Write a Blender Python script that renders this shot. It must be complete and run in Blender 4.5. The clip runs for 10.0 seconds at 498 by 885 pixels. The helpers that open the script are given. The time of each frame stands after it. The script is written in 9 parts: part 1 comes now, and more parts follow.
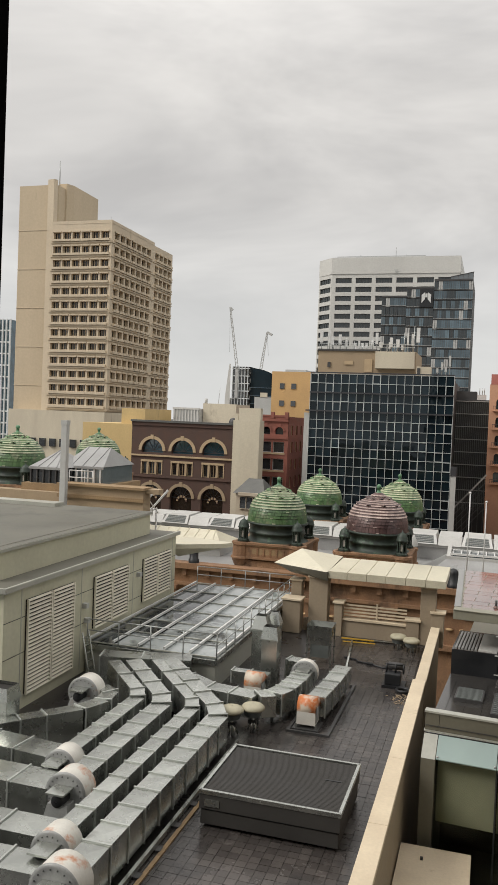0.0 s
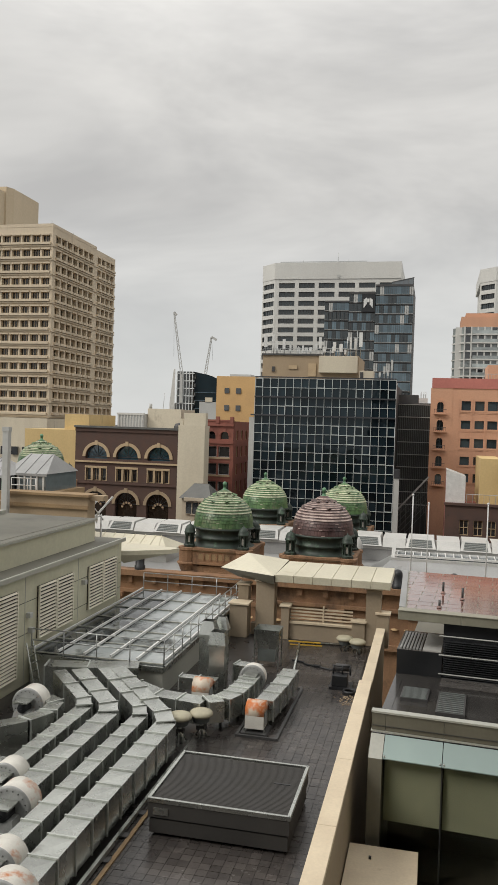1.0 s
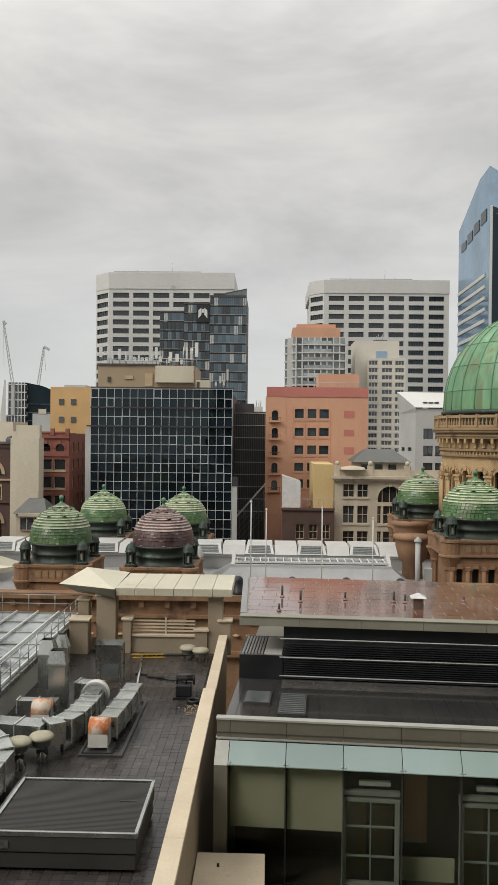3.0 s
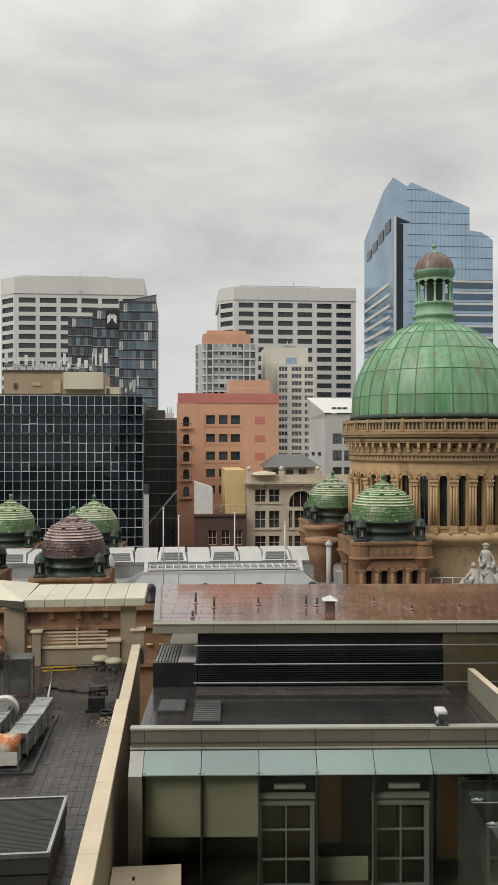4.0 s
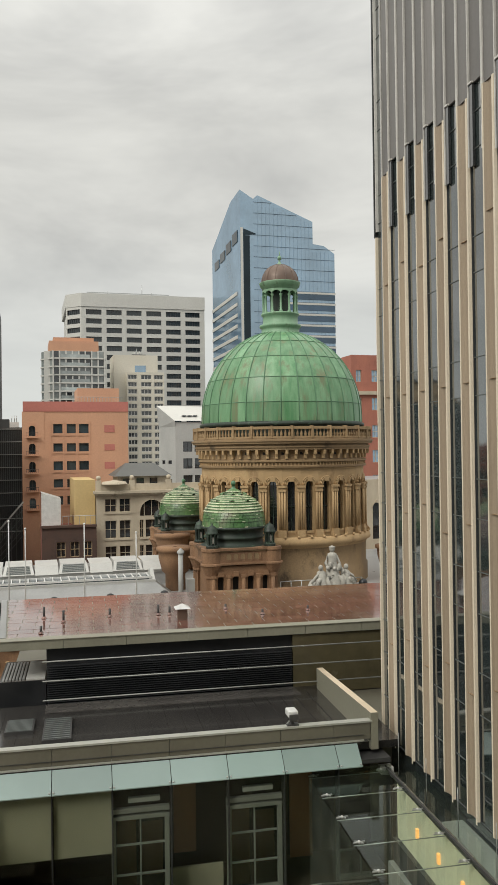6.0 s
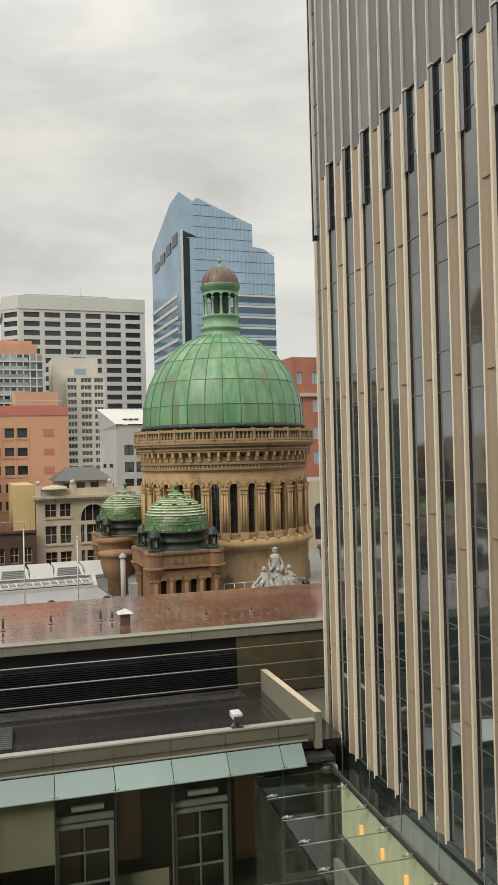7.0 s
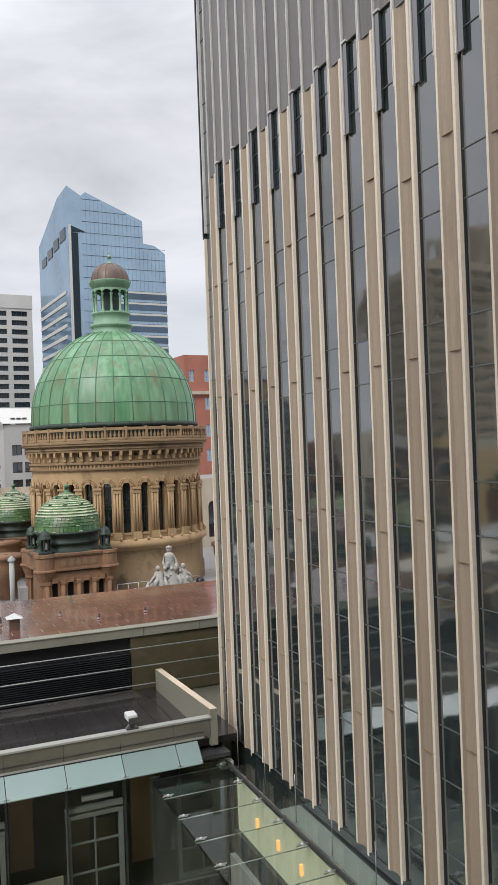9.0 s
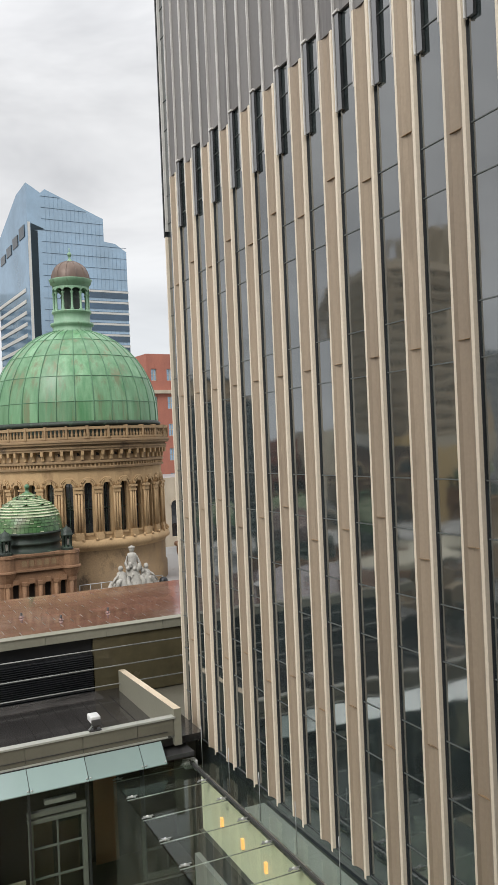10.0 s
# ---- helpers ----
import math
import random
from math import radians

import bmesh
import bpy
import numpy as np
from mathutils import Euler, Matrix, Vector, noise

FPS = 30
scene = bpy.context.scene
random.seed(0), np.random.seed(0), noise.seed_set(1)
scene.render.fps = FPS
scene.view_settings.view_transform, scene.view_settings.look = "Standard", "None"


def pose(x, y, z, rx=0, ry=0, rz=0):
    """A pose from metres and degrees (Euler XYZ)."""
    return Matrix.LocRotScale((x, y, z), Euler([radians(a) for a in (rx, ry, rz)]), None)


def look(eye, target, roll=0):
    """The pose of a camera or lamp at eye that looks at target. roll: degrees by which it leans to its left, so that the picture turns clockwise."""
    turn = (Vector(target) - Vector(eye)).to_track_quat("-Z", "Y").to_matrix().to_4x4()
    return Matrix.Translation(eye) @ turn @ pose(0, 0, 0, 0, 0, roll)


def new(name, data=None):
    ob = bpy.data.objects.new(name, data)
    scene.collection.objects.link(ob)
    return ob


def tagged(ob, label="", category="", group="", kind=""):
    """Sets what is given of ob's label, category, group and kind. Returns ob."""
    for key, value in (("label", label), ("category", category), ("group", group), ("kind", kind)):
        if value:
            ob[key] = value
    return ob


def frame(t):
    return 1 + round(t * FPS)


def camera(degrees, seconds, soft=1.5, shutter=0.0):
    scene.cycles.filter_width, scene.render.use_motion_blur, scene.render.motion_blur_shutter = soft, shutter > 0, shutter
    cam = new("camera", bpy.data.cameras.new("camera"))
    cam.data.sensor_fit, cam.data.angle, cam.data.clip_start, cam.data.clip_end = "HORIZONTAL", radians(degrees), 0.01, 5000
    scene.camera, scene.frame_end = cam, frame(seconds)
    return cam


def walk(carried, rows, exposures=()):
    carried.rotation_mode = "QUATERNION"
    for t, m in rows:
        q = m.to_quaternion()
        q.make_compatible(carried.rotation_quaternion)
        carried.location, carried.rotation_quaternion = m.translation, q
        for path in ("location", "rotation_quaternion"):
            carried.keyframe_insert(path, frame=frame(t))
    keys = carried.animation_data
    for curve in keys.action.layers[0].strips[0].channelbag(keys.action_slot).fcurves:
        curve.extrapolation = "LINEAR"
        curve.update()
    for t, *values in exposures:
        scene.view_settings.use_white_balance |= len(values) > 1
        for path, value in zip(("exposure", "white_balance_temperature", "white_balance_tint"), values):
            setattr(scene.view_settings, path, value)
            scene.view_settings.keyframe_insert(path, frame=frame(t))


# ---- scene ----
cam = camera(34.3, 10.0)
PATH = [
    (0, (0.8400, -0.0600, 11.7350), (0.2654, 1.8546, 11.6711), 2.3),
    (0.5, (0.8400, -0.0600, 11.7350), (0.3214, 1.8708, 11.6794), 2.1),
    (1, (0.8400, -0.0600, 11.7349), (0.3956, 1.8894, 11.6874), 1.8),
    (1.5, (0.8400, -0.0600, 11.7347), (0.4828, 1.9074, 11.6931), 1.5),
    (2, (0.8400, -0.0541, 11.7345), (0.5779, 1.9284, 11.6999), 1.2),
    (2.5, (0.8381, -0.0393, 11.7342), (0.6803, 1.9543, 11.7093), 0.9),
    (4, (0.8215, 0.0141, 11.7332), (0.9912, 2.0069, 11.7349), 0),
    (4.5, (0.8169, 0.0200, 11.7329), (1.0916, 2.0010, 11.7402), -0.3),
    (5, (0.8150, 0.0200, 11.7325), (1.1847, 1.9855, 11.7433), -0.4),
    (5.5, (0.8182, 0.0200, 11.7321), (1.2743, 1.9672, 11.7472), -0.5),
    (7, (0.8496, 0.0200, 11.7311), (1.5192, 1.9044, 11.7539), -1.4),
    (7.5, (0.8607, 0.0200, 11.7308), (1.5937, 1.8807, 11.7520), -1.6),
    (8, (0.8688, 0.0200, 11.7305), (1.6559, 1.8585, 11.7518), -1.5),
    (8.5, (0.8720, 0.0200, 11.7303), (1.7222, 1.8302, 11.7475), -1.8),
    (9, (0.8767, 0.0200, 11.7301), (1.7887, 1.7999, 11.7397), -2.1),
    (9.5, (0.8853, 0.0200, 11.7300), (1.8455, 1.7744, 11.7335), -2.4),
    (10, (0.8900, 0.0200, 11.7300), (1.8828, 1.7562, 11.7332), -2.4),
]
EXPOSURES = [(0, 0.02, 6600, 10), (1.0, -0.05, 6550, 9), (2.5, -0.07, 6500, 9), (4.5, -0.04, 6500, 7), (5.5, -0.03, 6550, 6), (7.5, 0.06, 6800, 7), (8.0, 0.08, 6850, 9), (8.5, 0.13, 6050, 13), (9.5, 0.2, 6050, 11), (10.0, 0.26, 6250, 10)]
walk(cam, [(t, look(eye, target, roll)) for t, eye, target, roll in PATH], EXPOSURES)

# ---- world, sun ----
world = bpy.data.worlds.new("overcast_sky")
scene.world = world
world.use_nodes = True
wn, wl = world.node_tree.nodes, world.node_tree.links
wn.clear()
w_out = wn.new("ShaderNodeOutputWorld")
w_bg = wn.new("ShaderNodeBackground")
w_sky = wn.new("ShaderNodeTexSky")
w_sky.sky_type = "NISHITA"
w_sky.sun_disc = False
w_sky.sun_elevation = radians(41)
w_sky.sun_rotation = radians(235)
w_coord = wn.new("ShaderNodeTexCoord")
w_map = wn.new("ShaderNodeMapping")
w_map.inputs["Scale"].default_value = (1.0, 1.0, 3.2)
w_map.inputs["Rotation"].default_value = (0.0, 0.0, 0.5)
w_n1 = wn.new("ShaderNodeTexNoise")
w_n1.inputs["Scale"].default_value = 2.3
w_n1.inputs["Detail"].default_value = 5.0
w_n1.inputs["Roughness"].default_value = 0.58
w_n1.inputs["Distortion"].default_value = 0.35
w_ramp = wn.new("ShaderNodeValToRGB")
w_ramp.color_ramp.elements[0].position = 0.34
w_ramp.color_ramp.elements[0].color = (0.60, 0.588, 0.575, 1)
w_ramp.color_ramp.elements[1].position = 0.66
w_ramp.color_ramp.elements[1].color = (0.90, 0.878, 0.845, 1)
w_sep = wn.new("ShaderNodeSeparateXYZ")
w_hor = wn.new("ShaderNodeMapRange")
w_hor.inputs["From Min"].default_value = 0.0
w_hor.inputs["From Max"].default_value = 0.26
w_hor.inputs["To Min"].default_value = 0.8
w_hor.inputs["To Max"].default_value = 0.0
w_mixh = wn.new("ShaderNodeMix")
w_mixh.data_type = "RGBA"
w_mixh.inputs["B"].default_value = (0.79, 0.81, 0.815, 1)
w_mixs = wn.new("ShaderNodeMix")
w_mixs.data_type = "RGBA"
w_mixs.inputs["Factor"].default_value = 0.93
w_scale = wn.new("ShaderNodeVectorMath")
w_scale.operation = "SCALE"
w_scale.inputs["Scale"].default_value = 0.10
wl.new(w_coord.outputs["Generated"], w_map.inputs["Vector"])
wl.new(w_map.outputs["Vector"], w_n1.inputs["Vector"])
wl.new(w_n1.outputs["Fac"], w_ramp.inputs["Fac"])
wl.new(w_coord.outputs["Generated"], w_sep.inputs[0])
wl.new(w_sep.outputs["Z"], w_hor.inputs["Value"])
wl.new(w_hor.outputs["Result"], w_mixh.inputs["Factor"])
wl.new(w_ramp.outputs["Color"], w_mixh.inputs["A"])
wl.new(w_sky.outputs["Color"], w_scale.inputs[0])
wl.new(w_scale.outputs["Vector"], w_mixs.inputs["A"])
wl.new(w_mixh.outputs["Result"], w_mixs.inputs["B"])
w_zen = wn.new("ShaderNodeMapRange")
w_zen.inputs["From Min"].default_value = 0.38
w_zen.inputs["From Max"].default_value = 1.0
w_zen.inputs["To Min"].default_value = 1.0
w_zen.inputs["To Max"].default_value = 2.6
w_gain = wn.new("ShaderNodeVectorMath")
w_gain.operation = "SCALE"
wl.new(w_sep.outputs["Z"], w_zen.inputs["Value"])
wl.new(w_mixs.outputs["Result"], w_gain.inputs[0])
wl.new(w_zen.outputs["Result"], w_gain.inputs["Scale"])
wl.new(w_gain.outputs["Vector"], w_bg.inputs["Color"])
w_bg.inputs["Strength"].default_value = 0.92
wl.new(w_bg.outputs["Background"], w_out.inputs["Surface"])

sun = new("sun", bpy.data.lights.new("sun", "SUN"))
sun.data.energy = 1.7
sun.data.angle = radians(25)
sun.data.color = (1.0, 0.96, 0.9)
sun.matrix_basis = look((0, 0, 0), (0.75, 0.52, -0.85))


# ---- materials ----
def mat(name, a, b=None, rough=0.7, metal=0.0, scale=3.0, fine=40.0, bump=0.15, streak=0.0, stain=None, stain_at=0.62, vary=0.0, coat=0.0, dist=0.02, grain=0.05):
    """Two colours by noise, fine grain, vertical streaks, stains, a change from piece to piece."""
    m = bpy.data.materials.new(name)
    m.use_nodes = True
    n, l = m.node_tree.nodes, m.node_tree.links
    p = n["Principled BSDF"]
    p.inputs["Roughness"].default_value = rough
    p.inputs["Metallic"].default_value = metal
    p.inputs["Coat Weight"].default_value = coat
    p.inputs["Coat Roughness"].default_value = 0.08
    b = b or tuple(c * 0.82 for c in a)
    geo = n.new("ShaderNodeNewGeometry")
    big = n.new("ShaderNodeTexNoise")
    big.inputs["Scale"].default_value = scale
    big.inputs["Detail"].default_value = 6.0
    big.inputs["Roughness"].default_value = 0.6
    src = geo.outputs["Position"]
    if streak:
        mp = n.new("ShaderNodeMapping")
        mp.inputs["Scale"].default_value = (1, 1, streak)
        l.new(src, mp.inputs["Vector"])
        l.new(mp.outputs["Vector"], big.inputs["Vector"])
    else:
        l.new(src, big.inputs["Vector"])
    ramp = n.new("ShaderNodeValToRGB")
    ramp.color_ramp.elements[0].position = 0.34
    ramp.color_ramp.elements[1].position = 0.66
    ramp.color_ramp.elements[0].color = (*b, 1)
    ramp.color_ramp.elements[1].color = (*a, 1)
    l.new(big.outputs["Fac"], ramp.inputs["Fac"])
    col = ramp.outputs["Color"]
    small = n.new("ShaderNodeTexNoise")
    small.inputs["Scale"].default_value = fine
    small.inputs["Detail"].default_value = 4.0
    l.new(src, small.inputs["Vector"])
    mr = n.new("ShaderNodeMapRange")
    mr.inputs["From Min"].default_value = 0.3
    mr.inputs["From Max"].default_value = 0.7
    mr.inputs["To Min"].default_value = 1 - grain
    mr.inputs["To Max"].default_value = 1 + grain * 0.8
    l.new(small.outputs["Fac"], mr.inputs["Value"])
    mul = n.new("ShaderNodeVectorMath")
    mul.operation = "SCALE"
    l.new(col, mul.inputs[0])
    l.new(mr.outputs["Result"], mul.inputs["Scale"])
    col = mul.outputs["Vector"]
    if vary:
        info = n.new("ShaderNodeObjectInfo")
        vr = n.new("ShaderNodeMapRange")
        vr.inputs["To Min"].default_value = 1 - vary
        vr.inputs["To Max"].default_value = 1 + vary
        l.new(info.outputs["Random"], vr.inputs["Value"])
        isl = n.new("ShaderNodeMapRange")
        isl.inputs["To Min"].default_value = 1 - vary
        isl.inputs["To Max"].default_value = 1 + vary
        l.new(geo.outputs["Random Per Island"], isl.inputs["Value"])
        vm = n.new("ShaderNodeMath")
        vm.operation = "MULTIPLY"
        l.new(vr.outputs["Result"], vm.inputs[0])
        l.new(isl.outputs["Result"], vm.inputs[1])
        sc = n.new("ShaderNodeVectorMath")
        sc.operation = "SCALE"
        l.new(col, sc.inputs[0])
        l.new(vm.outputs["Value"], sc.inputs["Scale"])
        col = sc.outputs["Vector"]
    if stain:
        st = n.new("ShaderNodeTexNoise")
        st.inputs["Scale"].default_value = scale * 0.7
        st.inputs["Detail"].default_value = 8.0
        st.inputs["Roughness"].default_value = 0.7
        mp2 = n.new("ShaderNodeMapping")
        mp2.inputs["Location"].default_value = (7.3, 2.1, 5.5)
        mp2.inputs["Scale"].default_value = (1, 1, streak or 1)
        l.new(src, mp2.inputs["Vector"])
        l.new(mp2.outputs["Vector"], st.inputs["Vector"])
        sr = n.new("ShaderNodeMapRange")
        sr.inputs["From Min"].default_value = stain_at - 0.06
        sr.inputs["From Max"].default_value = stain_at + 0.06
        l.new(st.outputs["Fac"], sr.inputs["Value"])
        mx = n.new("ShaderNodeMix")
        mx.data_type = "RGBA"
        mx.inputs["B"].default_value = (*stain, 1)
        l.new(sr.outputs["Result"], mx.inputs["Factor"])
        l.new(col, mx.inputs["A"])
        col = mx.outputs["Result"]
    l.new(col, p.inputs["Base Color"])
    rr = n.new("ShaderNodeMapRange")
    rr.inputs["From Min"].default_value = 0.3
    rr.inputs["From Max"].default_value = 0.7
    rr.inputs["To Min"].default_value = max(0.02, rough * 0.75)
    rr.inputs["To Max"].default_value = min(1.0, rough * 1.25)
    l.new(big.outputs["Fac"], rr.inputs["Value"])
    l.new(rr.outputs["Result"], p.inputs["Roughness"])
    if bump:
        bp = n.new("ShaderNodeBump")
        bp.inputs["Strength"].default_value = bump
        bp.inputs["Distance"].default_value = dist
        l.new(small.outputs["Fac"], bp.inputs["Height"])
        l.new(bp.outputs["Normal"], p.inputs["Normal"])
    return m


def glass_mat(name, tint, rough=0.04, wobble=0.05, scale=0.4, spec=0.8, vary=0.25, ior=1.6, sheen=(1, 1, 1)):
    """Dark window glass: a dark body under a mirror-like surface, slightly uneven from pane to pane."""
    m = mat(name, tint, tuple(c * 0.55 for c in tint), rough, 0.0, scale, 3.0, 0.0, 0, None, 0.6, vary)
    n, l = m.node_tree.nodes, m.node_tree.links
    p = n["Principled BSDF"]
    p.inputs["Specular IOR Level"].default_value = spec
    p.inputs["IOR"].default_value = ior
    p.inputs["Specular Tint"].default_value = (*sheen, 1)
    t = n.new("ShaderNodeTexNoise")
    t.inputs["Scale"].default_value = 0.6
    g = n.new("ShaderNodeNewGeometry")
    l.new(g.outputs["Position"], t.inputs["Vector"])
    b = n.new("ShaderNodeBump")
    b.inputs["Strength"].default_value = wobble
    b.inputs["Distance"].default_value = 0.3
    l.new(t.outputs["Fac"], b.inputs["Height"])
    l.new(b.outputs["Normal"], p.inputs["Normal"])
    return m


def clear_glass(name, tint, rough=0.02, ior=1.6, haze=0.0):
    """Thin tinted glass: clear body, mirror-like gloss at a slant, a patchy pale veil."""
    m = bpy.data.materials.new(name)
    m.use_nodes = True
    n, l = m.node_tree.nodes, m.node_tree.links
    n.remove(n["Principled BSDF"])
    body = n.new("ShaderNodeBsdfTransparent")
    body.inputs["Color"].default_value = (*tint, 1)
    gloss = n.new("ShaderNodeBsdfGlossy")
    gloss.inputs["Roughness"].default_value = rough
    gloss.inputs["Color"].default_value = (0.92, 1.0, 0.95, 1)
    fres = n.new("ShaderNodeFresnel")
    fres.inputs["IOR"].default_value = ior
    mix = n.new("ShaderNodeMixShader")
    l.new(fres.outputs["Fac"], mix.inputs["Fac"])
    l.new(body.outputs["BSDF"], mix.inputs[1])
    l.new(gloss.outputs["BSDF"], mix.inputs[2])
    # Pale diffuse veil stands in for dirt and for milky reflection.
    wet = n.new("ShaderNodeBsdfDiffuse")
    wet.inputs["Color"].default_value = (0.52, 0.58, 0.49, 1)
    geo = n.new("ShaderNodeNewGeometry")
    spots = n.new("ShaderNodeTexNoise")
    spots.inputs["Scale"].default_value = 1.3
    spots.inputs["Detail"].default_value = 7.0
    l.new(geo.outputs["Position"], spots.inputs["Vector"])
    much = n.new("ShaderNodeMapRange")
    much.inputs["From Min"].default_value = 0.3
    much.inputs["From Max"].default_value = 0.7
    much.inputs["To Min"].default_value = haze * 0.4
    much.inputs["To Max"].default_value = haze * 1.6
    l.new(spots.outputs["Fac"], much.inputs["Value"])
    top = n.new("ShaderNodeMixShader")
    l.new(much.outputs["Result"], top.inputs["Fac"])
    l.new(mix.outputs["Shader"], top.inputs[1])
    l.new(wet.outputs["BSDF"], top.inputs[2])
    l.new(top.outputs["Shader"], n["Material Output"].inputs["Surface"])
    return m


M_CONC = mat("tower_concrete", (0.61, 0.515, 0.385), (0.52, 0.435, 0.32), 0.9, 0, 0.15, 2.0, 0.1, 0.25, (0.30, 0.24, 0.165), 0.68)
M_CONC_DK = mat("shaft_concrete", (0.55, 0.45, 0.32), (0.48, 0.39, 0.27), 0.9, 0, 0.12, 2.0, 0.1, 0.2, (0.25, 0.195, 0.135), 0.67)
M_PANE = glass_mat("window_glass_dark", (0.035, 0.04, 0.045))
M_PANE_BR = glass_mat("window_glass_brown", (0.028, 0.022, 0.017), 0.15, spec=0.5)
M_PANE_BLUE = glass_mat("window_glass_blue", (0.235, 0.36, 0.50), 0.05, 0.06, 0.05, 1.0, 0.14, 2.3, (0.72, 0.88, 1.0))
M_PANE_NAVY = glass_mat("window_glass_navy", (0.03, 0.055, 0.095), 0.05, 0.06, 0.1, 0.8, 0.35, 1.7, (0.72, 0.88, 1.0))
M_PANE_SLATE = glass_mat("window_glass_slate", (0.05, 0.07, 0.08), 0.05, 0.06, 0.1, 0.8, 0.35, 1.7)
M_PANE_PALE = glass_mat("window_glass_white", (0.34, 0.375, 0.365), 0.06, 0.06, 0.3, 0.8, 0.35, 1.7)
M_PANE_STEEL = glass_mat("window_glass_steel", (0.085, 0.125, 0.15), 0.06, 0.06, 0.1, 0.8, 0.4, 1.65, (0.85, 0.95, 1.0))
M_PANE_LT = glass_mat("window_glass_pale", (0.17, 0.205, 0.215), 0.06, 0.06, 0.1, 0.9, 0.3, 1.8)
M_PANE_GREY = glass_mat("window_glass_grey", (0.10, 0.125, 0.14), 0.06, 0.06, 0.1, 0.9, 0.2, 1.8)
M_DARKGLASS = glass_mat("window_glass_charcoal", (0.022, 0.032, 0.036), 0.04, 0.06, 0.1, 0.6, 0.4, 1.6)
M_PANE_TEAL = glass_mat("window_glass_teal", (0.05, 0.10, 0.13))
M_CURTAIN = glass_mat("curtain_glass_black", (0.010, 0.018, 0.024), 0.03, 0.10, 0.08, 0.36, 0.55, 1.5, (0.85, 0.95, 1.0))
M_MULL = mat("mullion_white", (0.74, 0.76, 0.75), None, 0.4, 0.0, 1.0, 20, 0)
M_MULLGREY = mat("mullion_grey", (0.66, 0.69, 0.68), (0.52, 0.55, 0.55), 0.4, 0.2, 1.0, 20, 0)
M_MULL_DK = mat("mullion_dark", (0.06, 0.06, 0.065), None, 0.5, 0.3, 1.0, 20, 0)
M_BROWNBRICK = mat("brown_brick", (0.105, 0.062, 0.048), (0.075, 0.045, 0.036), 0.9, 0, 0.6, 14, 0.3, 0, (0.05, 0.035, 0.03), 0.66)
M_CREAMSTONE = mat("cream_stone", (0.50, 0.38, 0.24), (0.42, 0.31, 0.19), 0.85, 0, 0.8, 12, 0.2)
M_CREAMWALL = mat("cream_render", (0.60, 0.54, 0.42), (0.50, 0.44, 0.34), 0.9, 0, 0.3, 5, 0.1, 0.3, (0.30, 0.25, 0.19), 0.68)
M_REDBRICK = mat("red_brick", (0.31, 0.115, 0.085), (0.235, 0.085, 0.062), 0.9, 0, 0.7, 14, 0.3, grain=0.12)
M_ORANGE = mat("orange_render", (0.60, 0.335, 0.215), (0.53, 0.29, 0.185), 0.9, 0, 0.25, 4, 0.05, 0.4)
M_REDBAND = mat("red_render", (0.50, 0.185, 0.15), (0.44, 0.155, 0.125), 0.9, 0, 0.3, 4, 0.05)
M_BRICKORANGE = mat("weathered_orange_brick", (0.42, 0.165, 0.115), (0.33, 0.125, 0.088), 0.9, 0, 0.4, 9, 0.2, 0.5, (0.22, 0.09, 0.065), 0.66, grain=0.12)
M_YELLOW = mat("yellow_render", (0.60, 0.385, 0.175), (0.53, 0.335, 0.15), 0.9, 0, 0.3, 4, 0.05)
M_YELLOW2 = mat("pale_yellow_render", (0.62, 0.46, 0.22), (0.54, 0.39, 0.18), 0.9, 0, 0.3, 4, 0.05, 0.4, (0.35, 0.26, 0.14), 0.68)
M_WHITE = mat("white_cladding", (0.58, 0.572, 0.537), (0.52, 0.512, 0.48), 0.6, 0, 0.08, 2, 0.03, 0.3)
M_BEIGE = mat("beige_render", (0.66, 0.62, 0.53), (0.59, 0.55, 0.46), 0.85, 0, 0.1, 2, 0.03)
M_GREY = mat("grey_cladding", (0.48, 0.48, 0.46), (0.40, 0.40, 0.385), 0.7, 0, 0.2, 3, 0.05, 0.4)
M_DKGREY = mat("dark_grey_metal", (0.075, 0.072, 0.07), (0.05, 0.05, 0.05), 0.55, 0.2, 0.5, 10, 0.05)
M_TAN = mat("tan_render", (0.38, 0.29, 0.19), (0.32, 0.24, 0.155), 0.9, 0, 0.3, 6, 0.1, 0.4, (0.2, 0.15, 0.1), 0.67)
M_SAND = mat("sandstone_orange", (0.30, 0.172, 0.094), (0.215, 0.12, 0.066), 0.9, 0, 0.7, 10, 0.3, 0.6, (0.105, 0.063, 0.038), 0.60, grain=0.16)
M_SAND_LT = mat("sandstone_yellow", (0.50, 0.345, 0.185), (0.40, 0.268, 0.136), 0.9, 0, 0.5, 10, 0.25, 0.5, (0.24, 0.148, 0.072), 0.65, grain=0.10)
M_STONE = mat("weathered_stone", (0.54, 0.47, 0.36), (0.44, 0.37, 0.28), 0.9, 0, 0.6, 10, 0.2, 0.5, (0.24, 0.19, 0.14), 0.64)
M_COPPER = mat("copper_patina", (0.20, 0.36, 0.205), (0.085, 0.225, 0.10), 0.36, 0.0, 1.5, 9, 0.12, 0.10, (0.17, 0.20, 0.105), 0.575, 0.15)
M_COPPER_LT = mat("copper_patina_pale", (0.27, 0.43, 0.28), (0.17, 0.31, 0.19), 0.5, 0, 0.9, 9, 0.12, 0.3, (0.12, 0.15, 0.09), 0.62)
M_COPPER_SEAM = mat("copper_seam", (0.13, 0.27, 0.15), (0.08, 0.18, 0.10), 0.5, 0, 0.6, 9, 0.1, 0.3)
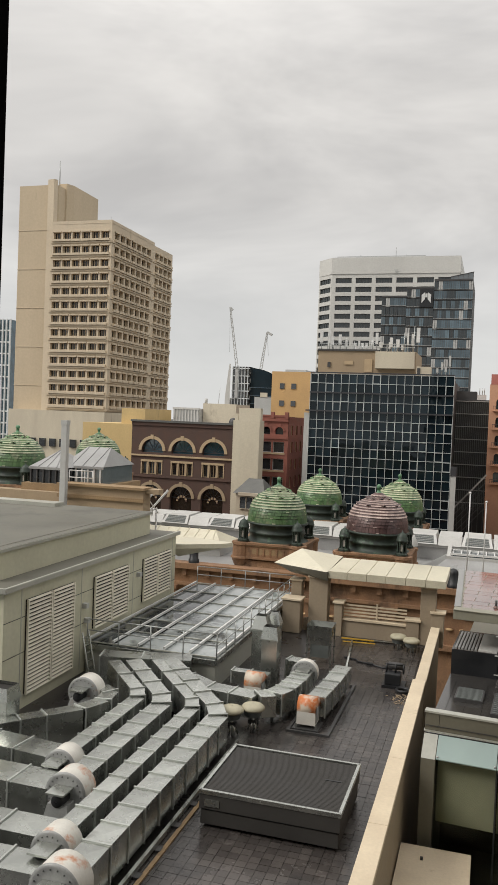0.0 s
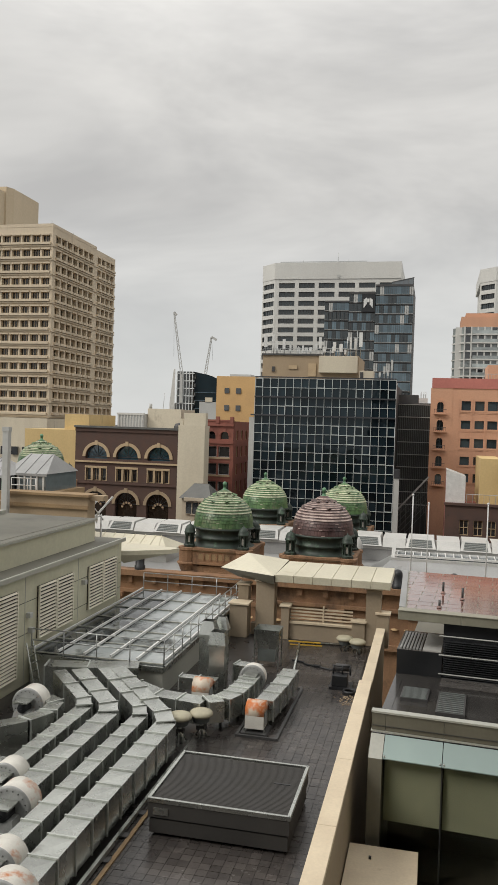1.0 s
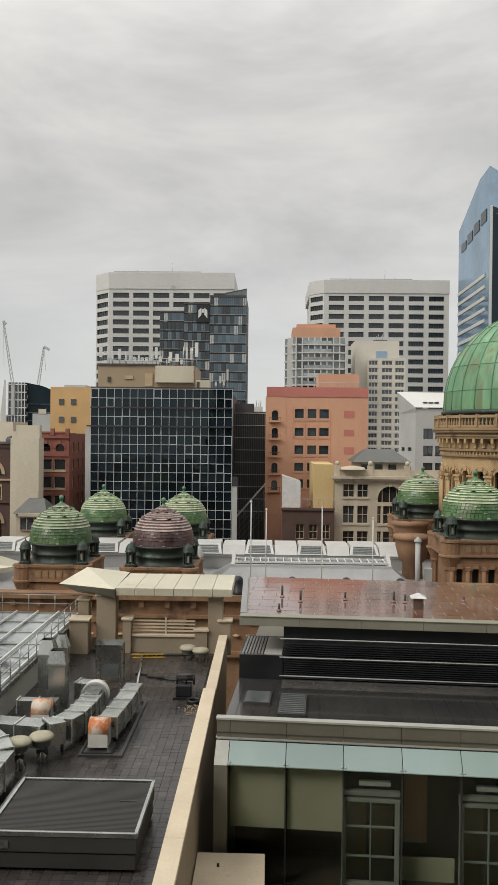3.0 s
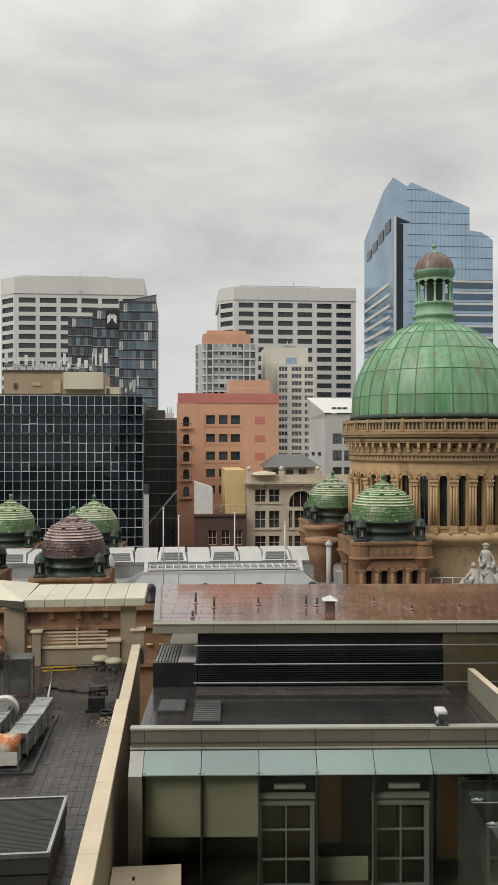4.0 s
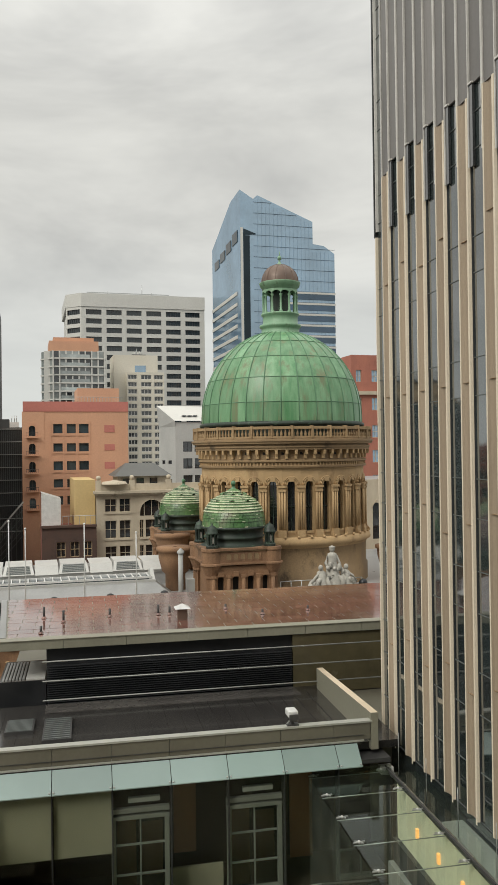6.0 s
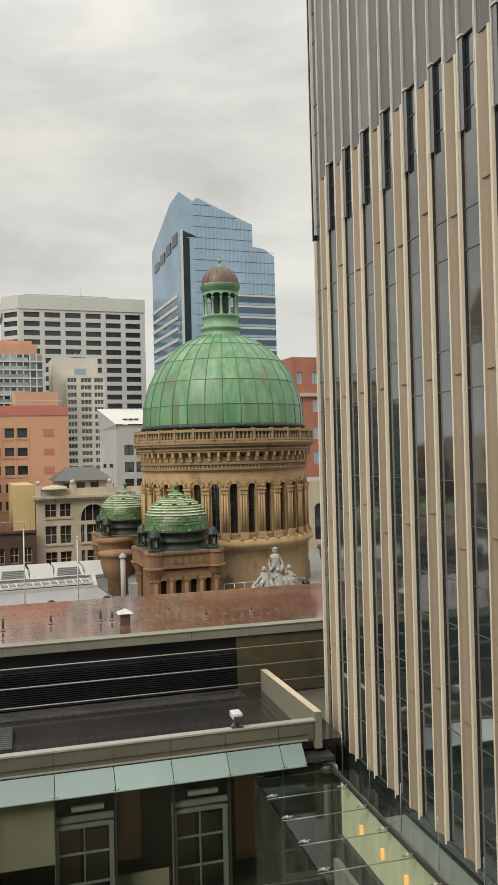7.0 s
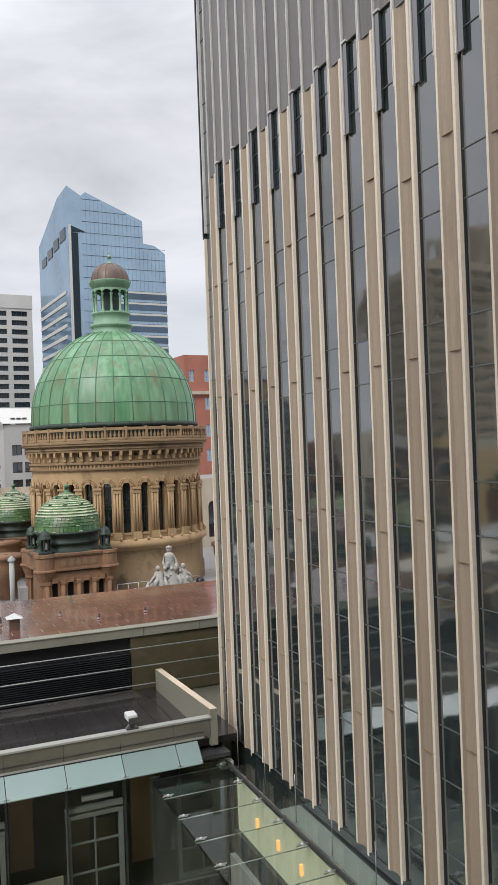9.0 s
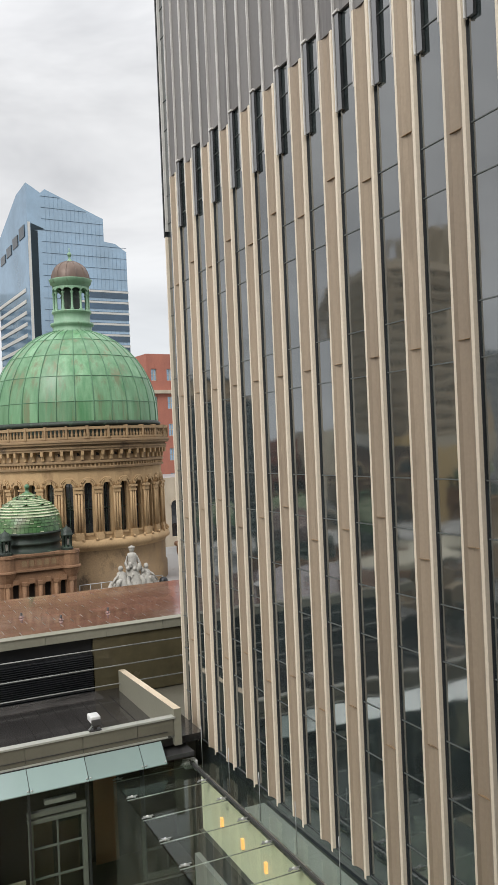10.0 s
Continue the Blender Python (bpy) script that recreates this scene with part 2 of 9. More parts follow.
M_COPPER_BR = mat("copper_brown", (0.17, 0.115, 0.085), (0.11, 0.075, 0.06), 0.45, 0.2, 0.8, 12, 0.1, 0.4)
M_TILE_GR = mat("green_tile", (0.105, 0.185, 0.07), (0.045, 0.108, 0.04), 0.34, 0, 0.8, 7, 0.2, 0, (0.18, 0.19, 0.11), 0.60, 0.24)
M_TILE_EDGE = mat("weathered_tile_edge", (0.46, 0.46, 0.32), (0.25, 0.29, 0.17), 0.6, 0, 0.9, 9, 0.2, 0, None, 0.6, 0.25)
M_TILE_EDGE_PU = mat("weathered_purple_edge", (0.36, 0.28, 0.245), (0.2, 0.14, 0.12), 0.5, 0, 0.9, 9, 0.2, 0, None, 0.6, 0.25)
M_SAND_DK = mat("sandstone_brown", (0.325, 0.222, 0.12), (0.245, 0.165, 0.09), 0.9, 0, 0.7, 10, 0.3, 0.6, (0.10, 0.068, 0.04), 0.61, grain=0.12)
M_SAND_MID = mat("sandstone_ochre", (0.40, 0.275, 0.15), (0.31, 0.21, 0.112), 0.9, 0, 0.7, 10, 0.3, 0.6, (0.14, 0.092, 0.052), 0.62, grain=0.12)
M_BOXGREY = mat("charcoal_sheet_metal", (0.042, 0.039, 0.035), (0.03, 0.028, 0.026), 0.7, 0.0, 0.6, 10, 0.03)
M_TILE_PU = mat("purple_tile", (0.095, 0.050, 0.045), (0.05, 0.028, 0.027), 0.38, 0, 0.9, 7, 0.2, 0, (0.18, 0.12, 0.10), 0.62, 0.16)
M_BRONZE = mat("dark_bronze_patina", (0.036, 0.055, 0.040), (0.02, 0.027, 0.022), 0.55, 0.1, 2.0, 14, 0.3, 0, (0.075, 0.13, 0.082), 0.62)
# Near-black fill standing in for the shade inside openings and gaps.
M_DARK = mat("void_shade", (0.02, 0.018, 0.016), None, 0.9, 0, 2, 10, 0)
M_ROOFWHITE = mat("white_roof_sheet", (0.52, 0.515, 0.49), (0.43, 0.425, 0.405), 0.45, 0, 0.4, 8, 0.08, 0, (0.40, 0.38, 0.35), 0.66, 0.04)
M_ROOFGREY = mat("grey_roof_membrane", (0.33, 0.33, 0.325), (0.25, 0.25, 0.245), 0.35, 0, 0.3, 6, 0.1, 0, (0.26, 0.25, 0.24), 0.62)
M_STATUE = mat("pale_statue_stone", (0.50, 0.48, 0.43), (0.36, 0.34, 0.30), 0.9, 0, 2.0, 18, 0.3, 0, (0.16, 0.15, 0.13), 0.6)
M_BLACKTILE = mat("wet_deck_tile", (0.082, 0.072, 0.066), (0.050, 0.044, 0.041), 0.26, 0, 0.6, 30, 0.12, 0, (0.030, 0.027, 0.026), 0.58, 0.25, dist=0.006, grain=0.15)
M_DECK = mat("wet_deck_joint", (0.035, 0.032, 0.03), (0.02, 0.018, 0.017), 0.3, 0, 0.9, 25, 0.1)
M_GALV = mat("galvanised_duct", (0.56, 0.575, 0.54), (0.43, 0.445, 0.415), 0.27, 0.93, 0.9, 10, 0.04, 0, (0.33, 0.335, 0.31), 0.64, 0.12)
M_GALV_DK = mat("duct_flange", (0.16, 0.175, 0.168), None, 0.5, 0.35, 2, 15, 0.04)
M_FLANGE = mat("bright_duct_flange", (0.50, 0.52, 0.49), None, 0.42, 0.6, 2, 15, 0.04, 0, None, 0.6, 0.15)
M_ENAMEL = mat("rusty_white_enamel", (0.66, 0.64, 0.58), (0.56, 0.54, 0.49), 0.45, 0, 1.6, 20, 0.08, 0, (0.46, 0.16, 0.05), 0.625)
M_RUSTY = mat("rusted_enamel", (0.62, 0.55, 0.46), (0.50, 0.40, 0.30), 0.5, 0, 2.2, 20, 0.08, 0, (0.52, 0.15, 0.035), 0.50)
M_FANPLATE = mat("fan_end_plate", (0.33, 0.335, 0.325), (0.25, 0.255, 0.25), 0.5, 0.2, 2.5, 20, 0.06, 0, (0.30, 0.15, 0.08), 0.66)
M_PLANTWALL = mat("olive_grey_panel", (0.56, 0.545, 0.41), (0.48, 0.465, 0.345), 0.7, 0, 0.35, 6, 0.05, 0.4, (0.26, 0.245, 0.185), 0.68)
M_PLANTCAP = mat("pale_metal_cap", (0.42, 0.42, 0.37), (0.35, 0.35, 0.31), 0.35, 0.1, 0.8, 10, 0.04)
M_LOUVRE = mat("cream_louvre", (0.78, 0.74, 0.62), (0.69, 0.65, 0.54), 0.5, 0.05, 1.0, 10, 0.03)
M_ROOFDK = mat("dark_wet_roof", (0.115, 0.108, 0.10), (0.075, 0.07, 0.066), 0.16, 0, 0.35, 8, 0.05, 0, (0.05, 0.047, 0.044), 0.58)
M_ROOFBLK = mat("black_wet_roof", (0.045, 0.042, 0.039), (0.028, 0.026, 0.025), 0.2, 0, 0.35, 8, 0.03, 0, (0.02, 0.019, 0.018), 0.58, 0, 0.5)
M_ROOFOLIVE = mat("grey_felt_roof", (0.15, 0.145, 0.118), (0.10, 0.097, 0.078), 0.6, 0, 0.25, 9, 0.1, 0, (0.075, 0.072, 0.06), 0.6)
M_OLIVE = mat("dark_olive_panel", (0.125, 0.106, 0.058), (0.075, 0.064, 0.036), 0.25, 0, 0.5, 5, 0.03)
M_STEEL = mat("rail_steel", (0.46, 0.47, 0.46), None, 0.35, 0.6, 3, 20, 0)
M_CAPSTONE = mat("pale_parapet_cap", (0.66, 0.56, 0.41), (0.58, 0.48, 0.345), 0.75, 0, 0.8, 12, 0.1, 0, (0.40, 0.30, 0.20), 0.68)
M_PARAPET = mat("parapet_render", (0.36, 0.29, 0.205), (0.30, 0.24, 0.17), 0.85, 0, 0.5, 8, 0.1, 0.5, (0.18, 0.14, 0.10), 0.68)
M_AWNING = mat("cream_metal_awning", (0.62, 0.58, 0.45), (0.55, 0.51, 0.39), 0.4, 0.05, 0.5, 8, 0.05, 0, (0.46, 0.40, 0.26), 0.62, 0.03)
M_BROWNROOF = mat("wet_brown_roof_panel", (0.235, 0.108, 0.083), (0.155, 0.072, 0.056), 0.12, 0, 0.5, 9, 0.03, 0, (0.27, 0.175, 0.14), 0.585, 0.24, 1.0)
M_FASCIA = mat("grey_green_fascia", (0.165, 0.155, 0.118), (0.135, 0.126, 0.096), 0.5, 0.1, 0.6, 8, 0.04, 0.5)
M_BLACKMETAL = mat("black_louvre_metal", (0.022, 0.023, 0.025), (0.015, 0.016, 0.018), 0.45, 0.2, 1, 10, 0)
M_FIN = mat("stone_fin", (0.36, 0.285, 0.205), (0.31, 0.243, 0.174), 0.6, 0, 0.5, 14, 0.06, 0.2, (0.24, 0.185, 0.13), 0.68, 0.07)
M_FIN_LIT = mat("stone_fin_lit", (0.80, 0.70, 0.555), (0.73, 0.635, 0.50), 0.55, 0, 0.5, 14, 0.05, 0.2)
M_FINMETAL = mat("grey_metal_fin", (0.20, 0.187, 0.177), (0.155, 0.145, 0.137), 0.4, 0.15, 1.6, 8, 0.02, 0.06, (0.105, 0.096, 0.091), 0.62, 0.2)
M_FINEDGE = mat("bright_metal_edge", (0.70, 0.68, 0.64), None, 0.4, 0.0, 1, 10, 0)
M_FACGLASS = glass_mat("facade_glass", (0.040, 0.052, 0.052), 0.05, 0.03, 0.3, 1.0, 0.22, 2.1)
M_BLADE = glass_mat("blade_glass", (0.05, 0.05, 0.052), 0.1, 0.02, 0.3, 1.0, 0.1, 2.0)
M_AQUA = mat("frosted_aqua_glass", (0.28, 0.375, 0.35), (0.25, 0.335, 0.315), 0.10, 0, 0.15, 0.5, 0, 0, None, 0.62, 0.17, 0.5)
M_CLEAR = clear_glass("green_tinted_glass", (0.66, 0.70, 0.64), 0.012, 1.33, 0.0)
M_CANOPY = clear_glass("canopy_glass", (0.88, 0.95, 0.88), 0.015, 1.38, 0.012)
M_GLASSBODY = clear_glass("glass_body", (0.97, 0.99, 0.97), 0.02, 1.0001, 0.0)
M_SIDEGLASS = clear_glass("canopy_side_glass", (0.78, 0.86, 0.78), 0.02, 1.5, 0.05)
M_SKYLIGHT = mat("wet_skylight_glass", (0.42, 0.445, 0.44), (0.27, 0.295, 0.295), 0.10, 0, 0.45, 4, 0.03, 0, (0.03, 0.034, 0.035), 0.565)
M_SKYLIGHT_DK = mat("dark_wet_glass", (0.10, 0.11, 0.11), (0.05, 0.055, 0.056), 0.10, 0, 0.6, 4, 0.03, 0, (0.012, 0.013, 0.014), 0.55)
M_JAMB = mat("black_window_frame", (0.003, 0.003, 0.003), None, 0.95, 0, 3, 20, 0)
M_JAMB.node_tree.nodes["Principled BSDF"].inputs["Specular IOR Level"].default_value = 0.02
M_OWNWALL = mat("own_wall_render", (0.15, 0.15, 0.145), None, 0.8, 0, 0.5, 6, 0.05)
M_LOBBY = mat("pale_lobby_stone", (0.82, 0.80, 0.62), (0.74, 0.72, 0.55), 0.6, 0, 0.5, 8, 0.04, 0, (0.46, 0.43, 0.30), 0.64)
M_LAMPGLOW = mat("warm_lamp_glass", (0.8, 0.5, 0.2), None, 0.4, 0, 3, 20, 0)
M_LAMPGLOW.node_tree.nodes["Principled BSDF"].inputs["Emission Color"].default_value = (1.0, 0.42, 0.12, 1)
M_LAMPGLOW.node_tree.nodes["Principled BSDF"].inputs["Emission Strength"].default_value = 0.9
M_ASPHALT = mat("asphalt", (0.055, 0.055, 0.057), (0.04, 0.04, 0.042), 0.8, 0, 0.5, 20, 0.2)
M_GROUND = mat("city_ground", (0.10, 0.10, 0.098), (0.07, 0.07, 0.068), 0.9, 0, 0.02, 0.5, 0.1)
M_SLATE = mat("slate_roof", (0.125, 0.125, 0.115), (0.085, 0.085, 0.08), 0.6, 0, 0.8, 9, 0.2)
# Very dark base colour puts the unlit room's dimness into its surfaces.
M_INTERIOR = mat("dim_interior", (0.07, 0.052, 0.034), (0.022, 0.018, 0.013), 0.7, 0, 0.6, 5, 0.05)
M_BLIND = mat("olive_blind_fabric", (0.46, 0.43, 0.325), (0.36, 0.335, 0.25), 0.8, 0, 0.35, 3, 0.0, 0.6)
M_EAVE = mat("olive_grey_eave", (0.30, 0.29, 0.225), (0.25, 0.24, 0.185), 0.4, 0.1, 0.6, 8, 0.04, 0.5)
M_SLATDK = mat("dark_louvre_slat", (0.040, 0.042, 0.046), (0.028, 0.03, 0.033), 0.4, 0.2, 1, 10, 0)
M_WARMWOOD = mat("warm_timber_panel", (0.36, 0.17, 0.08), (0.22, 0.10, 0.05), 0.5, 0, 0.8, 8, 0.05, 0.2)
M_FRAMEGREY = mat("grey_painted_frame", (0.34, 0.345, 0.32), None, 0.5, 0.1, 1, 10, 0)
M_YELPLASTIC = mat("yellow_paint", (0.62, 0.38, 0.04), None, 0.5, 0, 2, 10, 0)
M_PLASTICWHITE = mat("white_painted_metal", (0.68, 0.68, 0.66), None, 0.4, 0, 2, 10, 0)
M_CREAMHOOD = mat("cream_fibreglass_hood", (0.42, 0.39, 0.28), (0.34, 0.31, 0.22), 0.5, 0, 3, 20, 0.05)


# ---- mesh helpers ----
class Mesh:
    """Collects boxes, lathes, tubes and polygons into one mesh."""

    def __init__(self):
        self.v, self.f, self.k, self.mats, self.smooth = [], [], [], [], []

    def slot(self, m):
        if m not in self.mats:
            self.mats.append(m)
        return self.mats.index(m)

    def poly(self, pts, m, smooth=False):
        n = len(self.v)
        self.v += [tuple(p) for p in pts]
        self.f.append(tuple(range(n, n + len(pts))))
        self.k.append(self.slot(m))
        self.smooth.append(smooth)

    def box(self, x0, x1, y0, y1, z0, z1, m, top=None):
        n = len(self.v)
        t = top or m
        self.v += [(x0, y0, z0), (x1, y0, z0), (x1, y1, z0), (x0, y1, z0), (x0, y0, z1), (x1, y0, z1), (x1, y1, z1), (x0, y1, z1)]
        for q, mm in (((3, 2, 1, 0), m), ((4, 5, 6, 7), t), ((0, 1, 5, 4), m), ((1, 2, 6, 5), m), ((2, 3, 7, 6), m), ((3, 0, 4, 7), m)):
            self.f.append(tuple(n + i for i in q))
            self.k.append(self.slot(mm))
            self.smooth.append(False)
        return self

    def sheet(self, x0, x1, y0, y1, z0, z1, outer, inner, face):
        """A pane with its gloss on one outer face; faces: 1 top, 2 front, 5 left."""
        self.box(x0, x1, y0, y1, z0, z1, inner)
        self.k[len(self.k) - 6 + face] = self.slot(outer)
        return self

    def ring(self, x0, x1, y0, y1, z0, z1, fw, m):
        """A rectangular frame, mitred into one piece."""
        n, k = len(self.v), self.slot(m)
        for y in (y0, y1):
            for d in (0, fw):
                self.v += [(x0 + d, y, z0 + d), (x1 - d, y, z0 + d), (x1 - d, y, z1 - d), (x0 + d, y, z1 - d)]
        for i in range(4):
            j = (i + 1) % 4
            for q in ((i, j, 4 + j, 4 + i), (8 + i, 12 + i, 12 + j, 8 + j), (i, 8 + i, 8 + j, j), (4 + i, 4 + j, 12 + j, 12 + i)):
                self.f.append(tuple(n + v for v in q))
                self.k.append(k)
                self.smooth.append(False)
        return self

    def prism(self, pts, z0, z1, m, top=None):
        """An upright prism on an outline that runs counter-clockwise."""
        c = len(pts)
        for i in range(c):
            a, b = pts[i], pts[(i + 1) % c]
            self.poly([(*a, z0), (*b, z0), (*b, z1), (*a, z1)], m)
        self.poly([(*p, z1) for p in pts], top or m)
        self.poly([(*p, z0) for p in reversed(pts)], m)
        return self

    def lathe(self, cx, cy, profile, m, n=24, smooth=True, a0=0.0, a1=2 * math.pi):
        base, full = len(self.v), abs(a1 - a0 - 2 * math.pi) < 1e-6
        cols = n if full else n + 1
        for r, z in profile:
            for i in range(cols):
                a = a0 + (a1 - a0) * i / n
                self.v.append((cx + r * math.cos(a), cy + r * math.sin(a), z))
        k = self.slot(m)
        for j in range(len(profile) - 1):
            for i in range(n):
                i2 = (i + 1) % cols
                self.f.append((base + j * cols + i, base + j * cols + i2, base + (j + 1) * cols + i2, base + (j + 1) * cols + i))
                self.k.append(k)
                self.smooth.append(smooth)
        return self

    def tube(self, pts, r, m, n=6, caps=True):
        pts = [Vector(p) for p in pts]
        base, k = len(self.v), self.slot(m)
        for j, p in enumerate(pts):
            d = (pts[min(j + 1, len(pts) - 1)] - pts[max(j - 1, 0)]).normalized()
            up = Vector((0, 0, 1)) if abs(d.z) < 0.9 else Vector((1, 0, 0))
            s = d.cross(up).normalized()
            u = s.cross(d)
            for i in range(n):
                a = 2 * math.pi * i / n
                self.v.append(tuple(p + r * (math.cos(a) * s + math.sin(a) * u)))
        for j in range(len(pts) - 1):
            for i in range(n):
                i2 = (i + 1) % n
                self.f.append((base + j * n + i, base + j * n + i2, base + (j + 1) * n + i2, base + (j + 1) * n + i))
                self.k.append(k)
                self.smooth.append(n > 4)
        if caps:
            self.f.append(tuple(base + i for i in reversed(range(n))))
            self.f.append(tuple(base + (len(pts) - 1) * n + i for i in range(n)))
            self.k += [k, k]
            self.smooth += [False, False]
        return self

    def bar(self, a, b, w, h, m):
        """A straight bar of w x h between two places, its section level."""
        a, b = Vector(a), Vector(b)
        d = (b - a).normalized()
        up = Vector((0, 0, 1)) if abs(d.z) < 0.95 else Vector((0, 1, 0))
        s = d.cross(up).normalized() * (w / 2)
        u = s.cross(d).normalized() * (h / 2)
        n, k = len(self.v), self.slot(m)
        for p in (a, b):
            self.v += [tuple(p - s - u), tuple(p + s - u), tuple(p + s + u), tuple(p - s + u)]
        for q in ((0, 1, 2, 3), (7, 6, 5, 4), (0, 4, 5, 1), (1, 5, 6, 2), (2, 6, 7, 3), (3, 7, 4, 0)):
            self.f.append(tuple(n + i for i in q))
            self.k.append(k)
            self.smooth.append(False)
        return self

    def ball(self, c, r, m, n=10, squash=1.0):
        prof = [(max(1e-4, r * math.sin(math.pi * j / 6)), c[2] - squash * r * math.cos(math.pi * j / 6)) for j in range(7)]
        return self.lathe(c[0], c[1], prof, m, n)

    def mesh(self, name):
        me = bpy.data.meshes.new(name)
        me.from_pydata(self.v, [], self.f)
        for m in self.mats:
            me.materials.append(m)
        me.polygons.foreach_set("material_index", self.k)
        me.polygons.foreach_set("use_smooth", self.smooth)
        me.update()
        b = bmesh.new()
        b.from_mesh(me)
        bmesh.ops.recalc_face_normals(b, faces=b.faces)
        b.to_mesh(me)
        b.free()
        return me


def thing(name, label, category, base=(0, 0, 0), group="", kind=""):
    ob = new(name)
    ob.empty_display_size = 0.3
    ob.location = base
    return tagged(ob, label, category, group, kind)


def under(ob, parent):
    ob.parent = parent
    if parent.parent is None:
        ob.matrix_parent_inverse = Matrix.Translation(-Vector(parent.location))
    return ob


def part(name, mesh, parent, label="", bevel=0.0):
    """One mesh in world places under a thing or a part."""
    ob = new(name, mesh.mesh(name) if isinstance(mesh, Mesh) else mesh)
    if label:
        ob["label"] = label
    if bevel:
        b = ob.modifiers.new("bevel", "BEVEL")
        b.width, b.segments, b.limit_method = bevel, 2, "ANGLE"
    return under(ob, parent)


def placed(name, data, m, parent):
    ob = new(name, data)
    under(ob, parent)
    ob.matrix_basis = m
    return ob


def single(name, mesh, label, category="", kind="", group="", bevel=0.0):
    ob = new(name, mesh.mesh(name))
    if bevel:
        b = ob.modifiers.new("bevel", "BEVEL")
        b.width, b.segments, b.limit_method = bevel, 2, "ANGLE"
    return tagged(ob, label, category, group, kind)


def along(o, u):
    """Frame of a facade: x along it, y into the wall, z up."""
    u = Vector((u[0], u[1], 0)).normalized()
    inn = Vector((-u.y, u.x, 0))
    return Matrix(((u.x, inn.x, 0, o[0]), (u.y, inn.y, 0, o[1]), (0, 0, 1, o[2] if len(o) > 2 else 0), (0, 0, 0, 1)))


def spread(n, total, fill, margin=0.0):
    p = (total - 2 * margin) / n
    return [(margin + p * (i + 0.5 - fill / 2), margin + p * (i + 0.5 + fill / 2)) for i in range(n)]


def window_mesh(w, h, depth, pane, frame, bars_x=1, bars_z=0, fw=0.08, sill=0.0, sill_mat=None):
    q = Mesh()
    q.poly([(0, depth, 0), (w, depth, 0), (w, depth, h), (0, depth, h)], pane)
    y0, y1 = depth - 0.12, depth - 0.005
    q.ring(0, w, y0, y1, 0, h, fw, frame)
    for i in range(bars_x):
        x = w * (i + 1) / (bars_x + 1)
        q.box(x - fw / 2, x + fw / 2, y0, y1, fw, h - fw, frame)
    for i in range(bars_z):
        z = h * (i + 1) / (bars_z + 1)
        q.box(fw, w - fw, y0 + 0.02, y1, z - fw / 2, z + fw / 2, frame)
    if sill:
        q.box(-0.12, w + 0.12, -sill, depth - 0.13, -0.25, -0.004, sill_mat or frame)
    return q


def facade(parent, o, u, width, z0, z1, cols, rows, wall, maker, depth=0.4, name="wall", skip=()):
    """A wall with real openings, and a window part in each. maker(w, h) gives the window's mesh."""
    frm = along(o, u)
    q = Mesh()

    def add(x0, x1, za, zb):
        if x1 - x0 > 1e-3 and zb - za > 1e-3:
            q.box(x0, x1, 0, depth, za, zb, wall)

    edge = 0.0
    for a, b in cols:
        add(edge, a, z0, z1)
        edge = b
    add(edge, width, z0, z1)
    for i, (a, b) in enumerate(cols):
        low = z0
        for j, (za, zb) in enumerate(rows):
            if (i, j) in skip:
                continue
            add(a, b, low, za)
            low = zb
        add(a, b, low, z1)
    me = q.mesh(name)
    placed(name, me, frm, parent)
    cache = {}
    for i, (a, b) in enumerate(cols):
        for j, (za, zb) in enumerate(rows):
            if (i, j) in skip:
                continue
            key = (round(b - a, 2), round(zb - za, 2))
            if key not in cache:
                cache[key] = maker(b - a, zb - za).mesh("window")
            placed("window", cache[key], frm @ Matrix.Translation((a, 0, za)), parent)
    return frm


